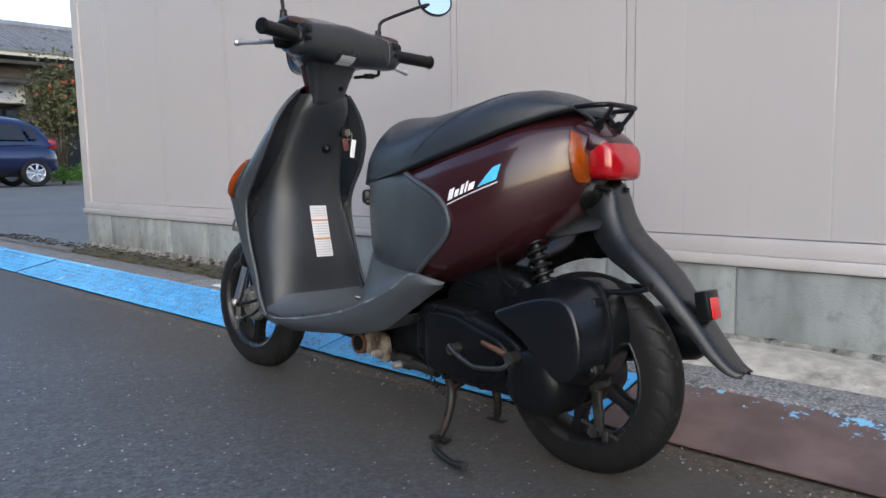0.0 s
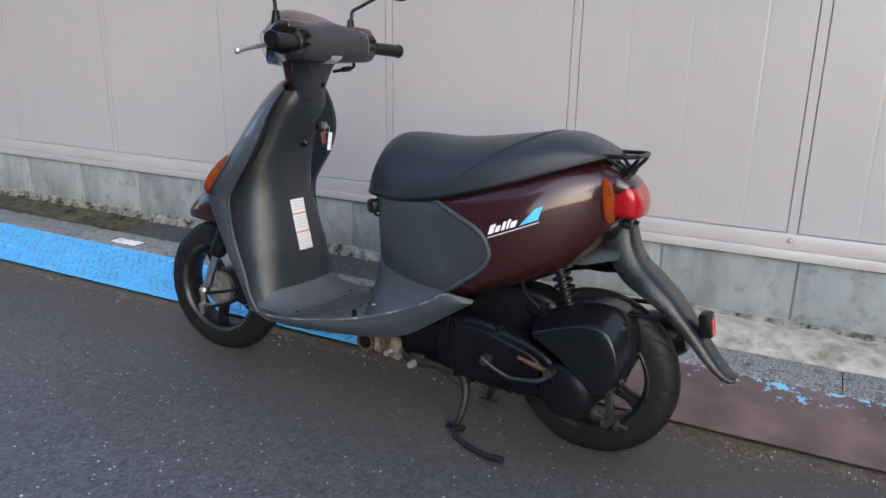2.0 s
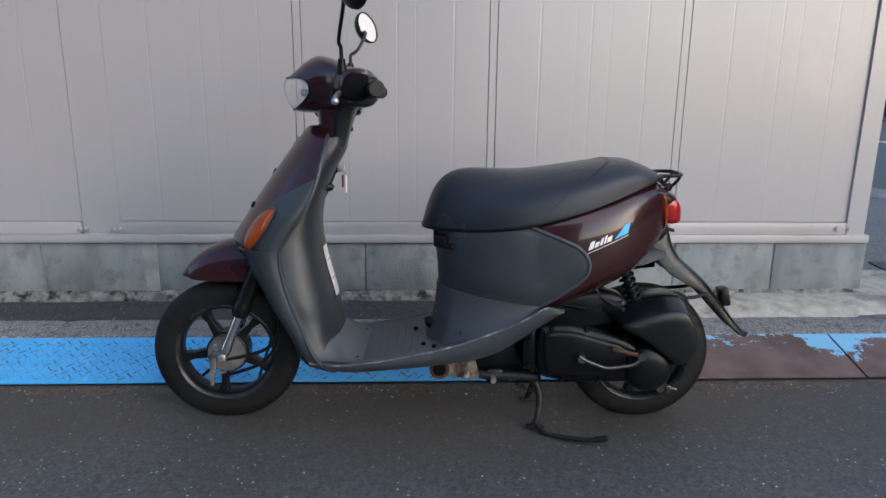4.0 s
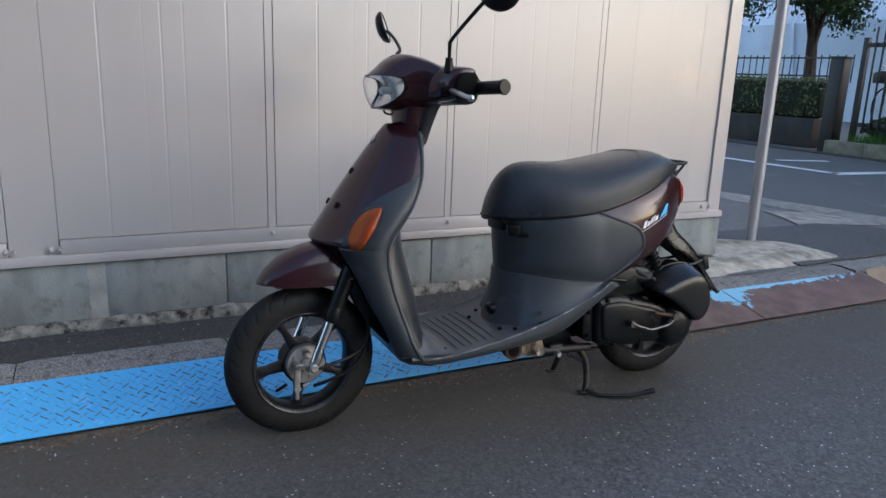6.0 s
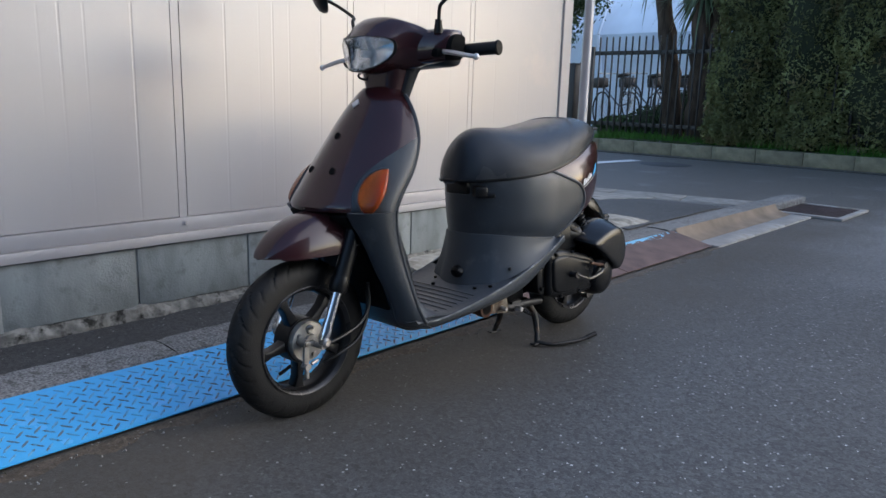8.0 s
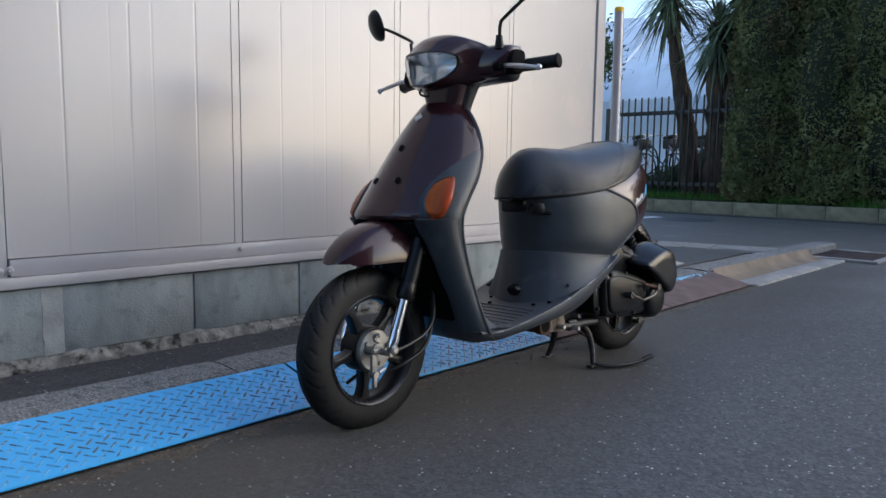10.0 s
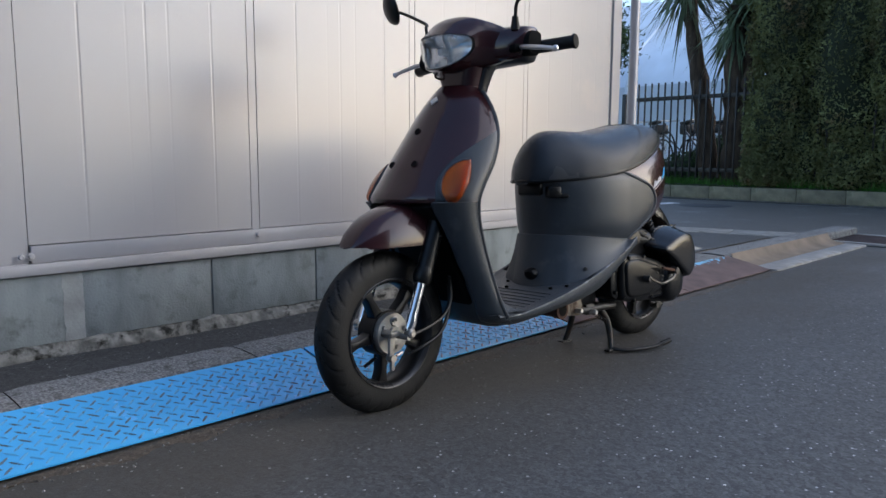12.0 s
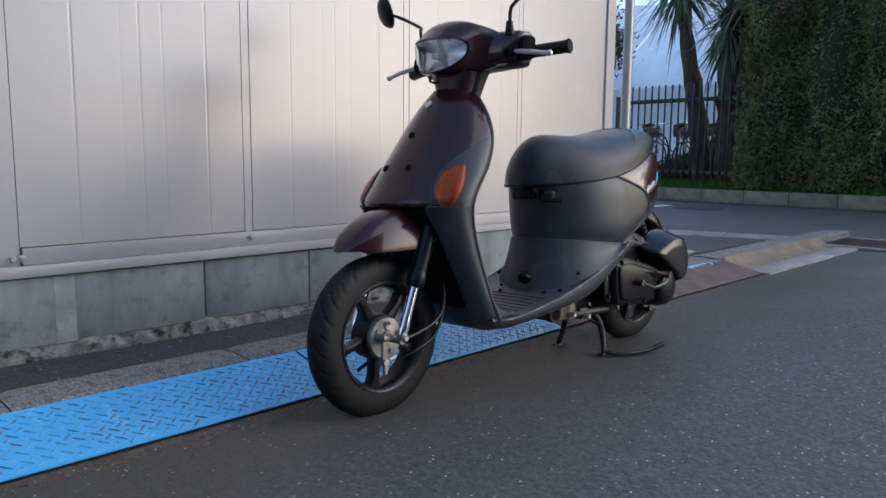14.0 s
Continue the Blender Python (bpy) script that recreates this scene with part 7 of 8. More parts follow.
# ---------------------------------------------------------------- far side of the side street
def leaves(name, n, place, size, material, rng, label, category, flat=0.5, parent=None, aspect=0.42):
    """Many small leaf blades in one mesh; place(rng) gives a point and an outward direction."""
    verts, faces = [], []
    for _ in range(n):
        p, out = place(rng)
        d = (Vector(out) * flat + Vector((rng.gauss(0, 1), rng.gauss(0, 1), rng.gauss(0, 1))) * (1 - flat)).normalized()
        s = size * rng.uniform(0.6, 1.4)
        t = d.orthogonal().normalized()
        t = (t * math.cos(rng.uniform(0, 6.28)) + d.cross(t) * math.sin(rng.uniform(0, 6.28))).normalized()
        b_ = d.cross(t) * s * aspect
        k = len(verts)
        P = Vector(p)
        verts += [P - t * s, P + b_ + d * s * 0.15, P + t * s, P - b_ + d * s * 0.15]
        faces.append((k, k + 1, k + 2, k + 3))
    me_ = bpy.data.meshes.new(name)
    me_.from_pydata(verts, [], faces)
    me_.materials.append(material)
    o = new(name, me_)
    if parent:
        o.parent = parent
        if label:
            tagged(o, label)
    else:
        tagged(o, label, category, kind="stuff")
    return o


rng = random.Random(11)
FENCE_X = 7.42
# planted bank behind the low kerb wall
bm = B()
rows = []
for i in range(9):
    x = 7.2 + i * 1.4
    rows.append([(x, y, 0.19 + 0.03 * i + 0.05 * noise.noise((x, y * 0.7, 0))) for y in [-9 + j * 0.8 for j in range(20)]])
grid(bm, rows)
tagged(part("planted_bank", bm, M_SOIL), "dark soil bank behind the kerb wall", "ground", kind="structure")
verts, faces = [], []
for _ in range(16000):
    x, y = rng.uniform(7.25, 8.6), rng.uniform(-2, 6.2)
    if y < 3.8 and x > 7.5:
        continue
    z, h, a = 0.18, rng.uniform(0.05, 0.17), rng.uniform(0, 6.28)
    w = 0.006
    k = len(verts)
    verts += [(x - w * math.cos(a), y - w * math.sin(a), z), (x + w * math.cos(a), y + w * math.sin(a), z), (x + rng.gauss(0, 0.04), y + rng.gauss(0, 0.04), z + h)]
    faces.append((k, k + 1, k + 2))
me = bpy.data.meshes.new("grass")
me.from_pydata(verts, [], faces)
me.materials.append(M_GRASS)
tagged(new("grass", me), "bright green grass behind the kerb wall", "grass", kind="stuff")

# railing: posts, rails and pickets
fence = thing("metal_fence", "dark brown steel railing with upright pickets on the bank", "fence")
for y in (6.25, 3.75, 1.25, -1.25):
    bm = B()
    box(bm, (FENCE_X, y, 0.85), (0.07, 0.07, 1.5), bevel=0.005)
    part("post", bm, M_FENCE, fence)
for z in (0.42, 1.50):
    bm = B()
    box(bm, (FENCE_X, 2.5, z), (0.035, 7.4, 0.06), bevel=0.004)
    part("rail", bm, M_FENCE, fence)
bm = B()
box(bm, (0, 0, 0), (0.022, 0.022, 1.44), bevel=0.003)
pk = part("picket", bm, M_FENCE, fence)
pk.location = (FENCE_X - 0.03, 6.1, 1.02)
for i in range(1, 66):
    o = new("picket", pk.data)
    o.parent = fence
    o.location = (FENCE_X - 0.03, 6.1 - 0.112 * i, 1.02)

# gate post and low wall with clipped hedge beyond it
gate = thing("gate_post", "square dark brown steel gate post", "post", m=pose(7.35, 6.55, 0))
bm = B()
box(bm, (0, 0, 0.66), (0.20, 0.20, 1.32), bevel=0.01)
part("shaft", bm, M_FENCE, gate)
bm = B()
box(bm, (0, 0, 1.33), (0.22, 0.22, 0.03), bevel=0.006)
part("cap", bm, M_FENCE, gate)
bm = B()
box(bm, (7.7, 11.2, 0.22), (0.3, 8.4, 0.44), bevel=0.02)
tagged(part("low_wall", bm, M_HOUSEDARK), "dark low retaining wall", "wall", kind="structure")
low = thing("low_hedge", "clipped dark hedge on a low wall with thin railing", "hedge")
# dark block under the leaves, for the shade within the hedge
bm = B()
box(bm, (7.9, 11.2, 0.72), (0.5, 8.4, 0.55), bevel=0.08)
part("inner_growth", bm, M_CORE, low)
def low_place(r):
    y = r.uniform(7.0, 15.4)
    if r.random() < 0.5:
        return (7.64 + r.gauss(0, 0.03), y, r.uniform(0.42, 1.02)), (-1, 0, 0.2)
    return (r.uniform(7.64, 8.2), y, 1.0 + r.gauss(0, 0.03)), (0, 0, 1)
leaves("foliage", 5000, low_place, 0.035, M_LEAF, rng, "", "", parent=low)
low_fence = thing("thin_railing", "thin dark railing above the low hedge", "fence")
for z in (1.08, 1.36):
    bm = B()
    box(bm, (8.25, 11.2, z), (0.02, 8.4, 0.025))
    part("rail", bm, M_FENCE, low_fence)
bm = B()
box(bm, (0, 0, 0), (0.014, 0.014, 0.42))
pk2 = part("picket", bm, M_FENCE, low_fence)
pk2.location = (8.25, 7.0, 1.2)
for i in range(1, 60):
    o = new("picket", pk2.data)
    o.parent = low_fence
    o.location = (8.25, 7.0 + 0.14 * i, 1.2)

# big dark hedge bush
hedge = thing("hedge", "tall dense dark green conifer hedge", "hedge")
HB = [(7.75, 3.55, 0.8, 0.62, 0.9), (7.8, 3.0, 1.7, 0.8, 1.5), (7.85, 1.9, 1.2, 0.95, 1.5), (7.8, 0.8, 1.7, 1.0, 1.8), (7.9, -0.5, 1.5, 1.05, 1.7), (7.9, -1.8, 1.8, 1.1, 1.9), (8.0, -3.2, 1.6, 1.2, 1.8), (8.1, 1.6, 3.2, 1.1, 1.5), (8.1, 2.9, 3.0, 0.85, 1.5), (8.2, 0.1, 3.4, 1.2, 1.5), (8.2, -1.6, 3.5, 1.3, 1.6), (8.2, 2.2, 4.4, 1.2, 1.2), (8.2, 0.4, 4.6, 1.2, 1.2), (7.65, 2.9, 0.5, 0.55, 0.6), (7.6, 1.2, 0.6, 0.65, 0.7), (7.6, -0.8, 0.6, 0.7, 0.7), (7.95, 3.6, 2.4, 0.72, 1.3), (8.1, 3.7, 3.8, 0.9, 1.2), (7.55, 3.85, 1.1, 0.50, 1.1), (7.6, 3.8, 2.5, 0.55, 1.2), (7.5, 3.95, 0.45, 0.38, 0.45), (7.5, 2.3, 2.2, 0.6, 1.2), (7.5, 0.0, 2.2, 0.7, 1.2), (7.55, 1.2, 3.2, 0.7, 1.0), (7.7, 3.3, 3.6, 0.7, 1.1)]
# each lump gets a dark solid core as its inner shade
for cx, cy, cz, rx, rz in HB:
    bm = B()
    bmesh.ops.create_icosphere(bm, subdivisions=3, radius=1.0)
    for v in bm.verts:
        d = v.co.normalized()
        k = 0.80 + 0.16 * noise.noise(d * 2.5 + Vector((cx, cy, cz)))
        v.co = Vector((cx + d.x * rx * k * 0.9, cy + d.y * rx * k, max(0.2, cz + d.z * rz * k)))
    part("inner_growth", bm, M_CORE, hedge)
def hedge_place(r):
    cx, cy, cz, rx, rz = HB[r.randrange(len(HB))]
    while True:
        d = Vector((r.gauss(0, 1), r.gauss(0, 1), r.gauss(0, 1))).normalized()
        if d.x < 0.05:
            break
    k = 0.92 + 0.22 * noise.noise(d * 3.1 + Vector((cx, cy, cz))) + 0.10 * noise.noise(d * 11 + Vector((cy, cx, cz))) + r.gauss(0, 0.045)
    p = Vector((cx + d.x * rx * k * 0.9, cy + d.y * rx * k, cz + d.z * rz * k))
    if p.z < 0.22:
        p.z = 0.22 + r.random() * 0.25
    return p, d
leaves("foliage", 200000, hedge_place, 0.027, M_LEAF, rng, "", "", parent=hedge, flat=0.25, aspect=0.40)
bush = thing("low_bush", "low rounded dark bush behind the railing", "bush")
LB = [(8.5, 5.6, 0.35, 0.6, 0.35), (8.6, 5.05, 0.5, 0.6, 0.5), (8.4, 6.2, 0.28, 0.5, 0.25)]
# bush cores, dark for the shade behind the leaves
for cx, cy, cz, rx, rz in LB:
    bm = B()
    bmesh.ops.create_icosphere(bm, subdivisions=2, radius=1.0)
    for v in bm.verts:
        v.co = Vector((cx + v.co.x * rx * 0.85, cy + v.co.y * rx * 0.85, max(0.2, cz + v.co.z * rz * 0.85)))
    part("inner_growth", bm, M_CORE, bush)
def bush_place(r):
    cx, cy, cz, rx, rz = LB[r.randrange(len(LB))]
    d = Vector((r.gauss(0, 1), r.gauss(0, 1), abs(r.gauss(0, 1)))).normalized()
    k = 0.95 + 0.15 * noise.noise(d * 3 + Vector((cx, cy, 0)))
    return Vector((cx + d.x * rx * k, cy + d.y * rx * k, cz + d.z * rz * k)), d
leaves("foliage", 4000, bush_place, 0.03, M_LEAF3, rng, "", "", parent=bush)
# pale dead leaf caught in the railing
dead = thing("dead_palm_leaf", "pale dry leaf caught on the railing", "leaf")
bm = B()
rows = []
for i in range(13):
    t = i / 12
    c = Vector((7.33, 4.30 - 0.16 * t, 0.66 + 0.10 * math.sin(math.pi * min(1, t * 1.5)) - 0.30 * max(0, t - 0.45)))
    w_ = 0.045 * math.sin(math.pi * (0.08 + 0.88 * t)) ** 0.8
    rows.append([c + Vector((0.02 * k * k, 0.3 * w_ * k, w_ * k)) for k in (-1, -0.5, 0, 0.5, 1)])
grid(bm, rows)
thicken(bm, 0.003)
part("blade", bm, M_DRY, dead)

# yucca trees: several trunks with crowns of strap leaves
def yucca(x, y, heads, trunk_r, seed):
    r = random.Random(seed)
    t = thing("yucca_tree", "yucca tree with fibrous trunk and long strap leaves", "tree", "yucca trees")
    for hx, hy, hz, lean in heads:
        bm_ = B()
        pts = spline([(x, y, 0.1), (x + lean * 0.3, y + (hy - y) * 0.25, hz * 0.35), (x + (hx - x) * 0.7, y + (hy - y) * 0.7, hz * 0.7), (hx, hy, hz)], 6)
        rs = [trunk_r * (1.25 - 0.55 * k / (len(pts) - 1)) * (1 + 0.10 * math.sin(k * 2.3)) for k in range(len(pts))]
        tube(bm_, pts, rs, 14)
        for v in bm_.verts:
            v.co += Vector((noise.noise(v.co * 9), noise.noise(v.co * 9 + Vector((5, 0, 0))), 0)) * 0.025
        part("trunk", bm_, M_BARK, t)
        verts, faces = [], []
        for k in range(230):
            a, el = r.uniform(0, 6.28), math.asin(r.uniform(-0.95, 0.95))
            ln = r.uniform(0.55, 0.92)
            d = Vector((math.cos(a) * math.cos(el), math.sin(a) * math.cos(el), math.sin(el)))
            side = d.cross(Vector((0, 0, 1))).normalized() * r.uniform(0.016, 0.024)
            base_ = Vector((hx, hy, hz)) + Vector((0, 0, r.uniform(-0.35, 0.1)))
            i0 = len(verts)
            for m_ in range(5):
                q = m_ / 4
                c = base_ + d * ln * q + Vector((0, 0, -0.42 * q * q * ln * (1 - max(0, d.z)) * r.uniform(0.6, 1.2)))
                wd = side * (0.6 + 0.9 * q if q < 0.5 else 2.1 * (1 - q))
                verts += [c - wd, c + wd + Vector((0, 0, 0.004))]
            for m_ in range(4):
                faces.append((i0 + 2 * m_, i0 + 2 * m_ + 1, i0 + 2 * m_ + 3, i0 + 2 * m_ + 2))
        me_ = bpy.data.meshes.new("crown")
        me_.from_pydata(verts, [], faces)
        me_.materials.append(M_LEAF2)
        o = new("crown", me_)
        o.parent = t
    return t


yucca(7.78, 4.95, [(7.75, 5.45, 3.40, 0.03)], 0.13, 3)
yucca(7.80, 4.54, [(7.72, 4.62, 2.80, 0.0), (7.85, 4.30, 3.20, 0.05)], 0.19, 4)

# broadleaf tree behind the low hedge
def broadleaf(x, y, h, r0, seed, n, crown_z, crown_r):
    r = random.Random(seed)
    t = thing("broadleaf_tree", "dark broadleaf tree with a spreading crown", "tree", "trees behind the hedge")
    bm_ = B()
    tube(bm_, spline([(x, y, 0.1), (x + 0.05, y, h * 0.4), (x, y + 0.06, h)], 5), [r0 * (1.2 - 0.06 * k) for k in range(11)], 12)
    part("trunk", bm_, M_BARK, t)
    tips = []
    for k in range(9):
        a = k * 2.4
        tip = Vector((x + math.cos(a) * crown_r * 0.8, y + math.sin(a) * crown_r * 0.8, crown_z + r.uniform(-0.4, 0.6)))
        bm_ = B()
        tube(bm_, spline([(x, y, h * (0.62 + 0.04 * k)), Vector((x, y, h)).lerp(tip, 0.5) + Vector((0, 0, 0.1)), tip], 4), [0.05 - 0.0045 * j for j in range(9)], 7)
        part("limb", bm_, M_BARK, t)
        tips.append(tip)
    clumps = [tp + Vector((r.gauss(0, 0.35), r.gauss(0, 0.35), r.gauss(0, 0.25))) for tp in tips for _ in range(5)]
    def place(q):
        c = clumps[q.randrange(len(clumps))]
        d = Vector((q.gauss(0, 1), q.gauss(0, 1), q.gauss(0, 0.7)))
        return c + d * 0.24, d.normalized()
    leaves("crown", n, place, 0.055, M_LEAF3, r, "", "", parent=t, flat=0.3)
    return t


broadleaf(12.0, 10.7, 2.4, 0.15, 21, 20000, 3.1, 0.9)
broadleaf(9.5, 12.0, 2.4, 0.14, 22, 7000, 3.2, 1.5)
broadleaf(10.2, -5.0, 3.0, 0.2, 23, 7000, 4.0, 1.8)

# parked bicycles behind the railing
def bicycle(m):
    t = thing("bicycle", "parked silver bicycle behind the railing", "bicycle", "parked bicycles", m=m)
    for dx in (-0.52, 0.52):
        w = part("wheel", tube(B(), [(dx + 0.32 * math.cos(a), 0, 0.33 + 0.32 * math.sin(a)) for a in [2 * math.pi * k / 28 for k in range(29)]], 0.016, 6), M_TYRE, t)
        bm_ = B()
        for k in range(10):
            a = math.pi * k / 10
            tube(bm_, [(dx - 0.31 * math.cos(a), 0, 0.33 - 0.31 * math.sin(a)), (dx + 0.31 * math.cos(a), 0, 0.33 + 0.31 * math.sin(a))], 0.0025, 4)
        part("spokes", bm_, M_STEEL, w)
    bm_ = B()
    for p in ([(-0.52, 0, 0.33), (-0.12, 0, 0.3), (0.40, 0, 0.72)], [(-0.12, 0, 0.3), (-0.22, 0, 0.82)], [(-0.2, 0, 0.7), (-0.52, 0, 0.33)], [(0.52, 0, 0.33), (0.38, 0, 0.95)]):
        tube(bm_, p, 0.016, 6)
    part("bike_frame", bm_, M_BIKE, t)
    part("bars", tube(B(), [(0.25, -0.24, 0.98), (0.37, -0.15, 0.99), (0.37, 0.15, 0.99), (0.25, 0.24, 0.98)], 0.012, 6), M_STEEL, t)
    bm_ = B()
    box(bm_, (-0.24, 0, 0.86), (0.25, 0.14, 0.06), bevel=0.02)
    part("saddle", bm_, M_BLACK, t)
    bm_ = B()
    box(bm_, (0.56, 0, 0.84), (0.22, 0.26, 0.18), bevel=0.02)
    part("basket", bm_, M_FENCE, t)
    return t


bk = bicycle(pose(9.6, 7.0, 0.35, 0, 8, 62))
for i in range(1, 5):
    copy_thing(bk, pose(9.6 + 0.15 * i, 7.0 - 0.55 * i, 0.35, 0, 8 - i, 62 + 4 * i))

# white tarpaulin storehouse beyond
tent = thing("tarpaulin_shed", "large white tarpaulin storehouse with sloping folds", "shed", m=pose(22, 11, 0))
bm = B()
rows = []
for i in range(40):
    y = -16 + 32 * i / 39
    rib = 0.10 * (i % 3 == 0)
    rows.append([(-6 - rib, y, 0.0), (-6 - rib, y, 2.6), (-5.2, y, 3.6 + rib), (-3.5, y, 4.6 + rib), (0, y, 6.2 + rib), (4, y, 4.6), (6, y, 2.6), (6, y, 0)])
grid(bm, rows)
for i in (0, -1):
    bm.faces.new([bm.verts.new(p) for p in rows[i]])
part("cover_sheet", bm, M_TENT, tent, sharp=25)
for i in range(11):
    bm = B()
    y = -15.5 + i * 3.1
    tube(bm, [(-6.12, y, 0.0), (-6.12, y + 0.4, 2.6), (-5.3, y + 0.6, 3.65), (-3.6, y + 0.8, 4.7)], 0.05, 6)
    part("rope", bm, M_TENT, tent)
pale = thing("pale_house", "distant pale house with a dark window", "house", m=pose(17.5, 27, 0))
bm = B()
box(bm, (0, 0, 2.6), (7, 6, 5.2), bevel=0.03)
part("wall", bm, M_PALE, pale)
for yy in (-1.6, 1.4):
    bm = B()
    box(bm, (yy, -3.02, 3.7), (1.6, 0.08, 1.2), bevel=0.02)
    w_ = part("window", bm, M_CREAM, pale)
    bm = B()
    box(bm, (yy, -3.07, 3.7), (1.4, 0.04, 1.0))
    part("pane", bm, M_CARGLASS, w_)
bm = B()
prism(bm, [(-4, 5.2), (4, 5.2), (0, 7.0)], -3.4, 3.4)
part("roof", bm, M_TILE, pale)

# ---------------------------------------------------------------- left yard: parked car, house, flowering shrub
car = thing("hatchback_car", "dark blue hatchback car parked in the yard", "car", m=pose(-18.25, 6.25, 0.250, 0, 0, -90))
# local x forward from the rear bumper, y to the left
ST = [(0.02, 0.42, 0.80, 0.66), (0.10, 0.30, 0.92, 0.76), (0.30, 0.24, 0.98, 0.82), (0.8, 0.22, 0.98, 0.84), (1.6, 0.22, 0.96, 0.845), (2.6, 0.22, 0.95, 0.845), (3.0, 0.22, 0.92, 0.83), (3.4, 0.24, 0.84, 0.78), (3.62, 0.28, 0.74, 0.68), (3.70, 0.36, 0.60, 0.50)]
bm = B()
rings = []
for i in range(30):
    x = 0.02 + 3.68 * i / 29
    lo, hi, w = at(ST, x, 1), at(ST, x, 2), at(ST, x, 3)
    rings.append(superring(0, (lo + hi) / 2, w, (hi - lo) / 2, 3.4, 32, x))
loft(bm, rings)
part("body", bm, M_CARBLUE, car)
CAB = [(0.10, 0.95, 1.00, 0.66), (0.22, 0.93, 1.30, 0.64), (0.40, 0.92, 1.45, 0.62), (0.9, 0.92, 1.55, 0.62), (1.6, 0.92, 1.56, 0.63), (2.1, 0.92, 1.46, 0.64), (2.6, 0.92, 1.14, 0.68), (2.85, 0.92, 0.96, 0.70)]
bm = B()
rings = []
for i in range(24):
    x = 0.10 + 2.75 * i / 23
    lo, hi, w = at(CAB, x, 1) - 0.05, at(CAB, x, 2), at(CAB, x, 3)
    ring = superring(0, lo, w, hi - lo, 3.0, 32, x)
    rings.append([(a, b_ * (1.12 - 0.16 * max(0, (c - lo) / max(0.02, hi - lo))), max(c, lo)) for a, b_, c in ring])
loft(bm, rings)
part("cabin", bm, M_CARBLUE, car)
for s in (1, -1):
    for pts in ([(0.62, 1.02), (1.34, 1.02), (1.34, 1.36), (0.78, 1.36)], [(1.42, 1.02), (2.25, 1.02), (2.05, 1.33), (1.42, 1.37)], [(0.40, 1.04), (0.56, 1.03), (0.68, 1.34), (0.52, 1.30)]):
        bm = B()
        y_ = [0.735 - 0.27 * (z - 1.0) for _, z in pts]
        v1 = [bm.verts.new((x, s * (y + 0.012), z)) for (x, z), y in zip(pts, y_)]
        bm.faces.new(v1)
        thicken(bm, 0.01)
        part("side_window", bm, M_CARGLASS, car)
    bm = B()
    box(bm, (0.10, 0.62 * s, 0.93), (0.16, 0.16, 0.22), bevel=0.03)
    part("tail_light", bm, M_RED, car)
    bm = B()
    box(bm, (3.52, 0.58 * s, 0.70), (0.22, 0.2, 0.14), bevel=0.04)
    part("headlight", bm, M_GLASS, car)
    for x in (0.53, 3.00):
        bm = B()
        lathe(bm, [(0.20, -0.09), (0.27, -0.09), (0.30, -0.06), (0.30, 0.06), (0.27, 0.09), (0.20, 0.09)], (x, 0.76 * s, 0.30), 36, True)
        wh = part("wheel", bm, M_TYRE, car)
        bm = B()
        lathe(bm, [(0.20, -0.05), (0.205, 0.085 * s), (0.19, 0.088 * s), (0.185, 0.02 * s)], (x, 0.76 * s, 0.30), 36)
        for k in range(7):
            a = 2 * math.pi * k / 7
            box(bm, (x + 0.11 * math.cos(a), (0.76 + 0.075) * s, 0.30 + 0.11 * math.sin(a)), (0.19, 0.02, 0.045), Matrix.Rotation(-a, 3, "Y"), bevel=0.006)
        part("rim", bm, M_ALLOY, wh)
bm = B()
box(bm, (0.07, 0, 0.45), (0.12, 1.4, 0.24), bevel=0.05)
part("rear_bumper", bm, M_CARBLUE, car)

house = thing("house", "old brown house with grey tiled roof and cream eaves", "house", m=pose(-24.5, 8.0, 0.08, 0, 0, 0))
bm = B()
box(bm, (-3.5, 0, 1.9), (7, 15, 3.8), bevel=0.02)
part("wall", bm, M_PLASTER, house)
bm = B()
box(bm, (0.6, -0.2, 3.97), (0.12, 16.6, 0.20), bevel=0.02)
part("fascia", bm, M_CREAM, house)
bm = B()
box(bm, (0.35, -0.2, 3.70), (0.5, 16.4, 0.10))
part("soffit", bm, M_HOUSEDARK, house)
roof = part("roof", (lambda b_: (prism(b_, [(0.75, 4.10), (-3.6, 5.40), (-7.9, 4.10), (-7.9, 4.0), (-3.6, 5.25), (0.75, 4.0)], -8.6, 8.6), b_)[1])(B()), M_TILE, house, "grey tiled roof")
for k in range(92):
    y = -8.5 + k * 0.1875
    bm = B()
    tube(bm, [(0.78, y, 4.11), (-3.55, y, 5.41)], 0.034, 6)
    part("tile", bm, M_TILE, roof)
bm = B()
tube(bm, [(-3.6, -8.6, 5.48), (-3.6, 8.6, 5.48)], 0.16, 8)
part("ridge", bm, M_TILE, roof)
bm = B()
box(bm, (0.7, -1.0, 3.15), (1.5, 12.0, 0.08), Matrix.Rotation(radians(10), 3, "Y"), bevel=0.01)
part("awning", bm, M_HOUSEDARK, house, "dark lean-to awning")
for y in (-6.2, -3.4, -0.4, 2.6):
    bm = B()
    box(bm, (1.2, y, 1.55), (0.10, 0.10, 3.1))
    part("awning_post", bm, M_HOUSEDARK, house)
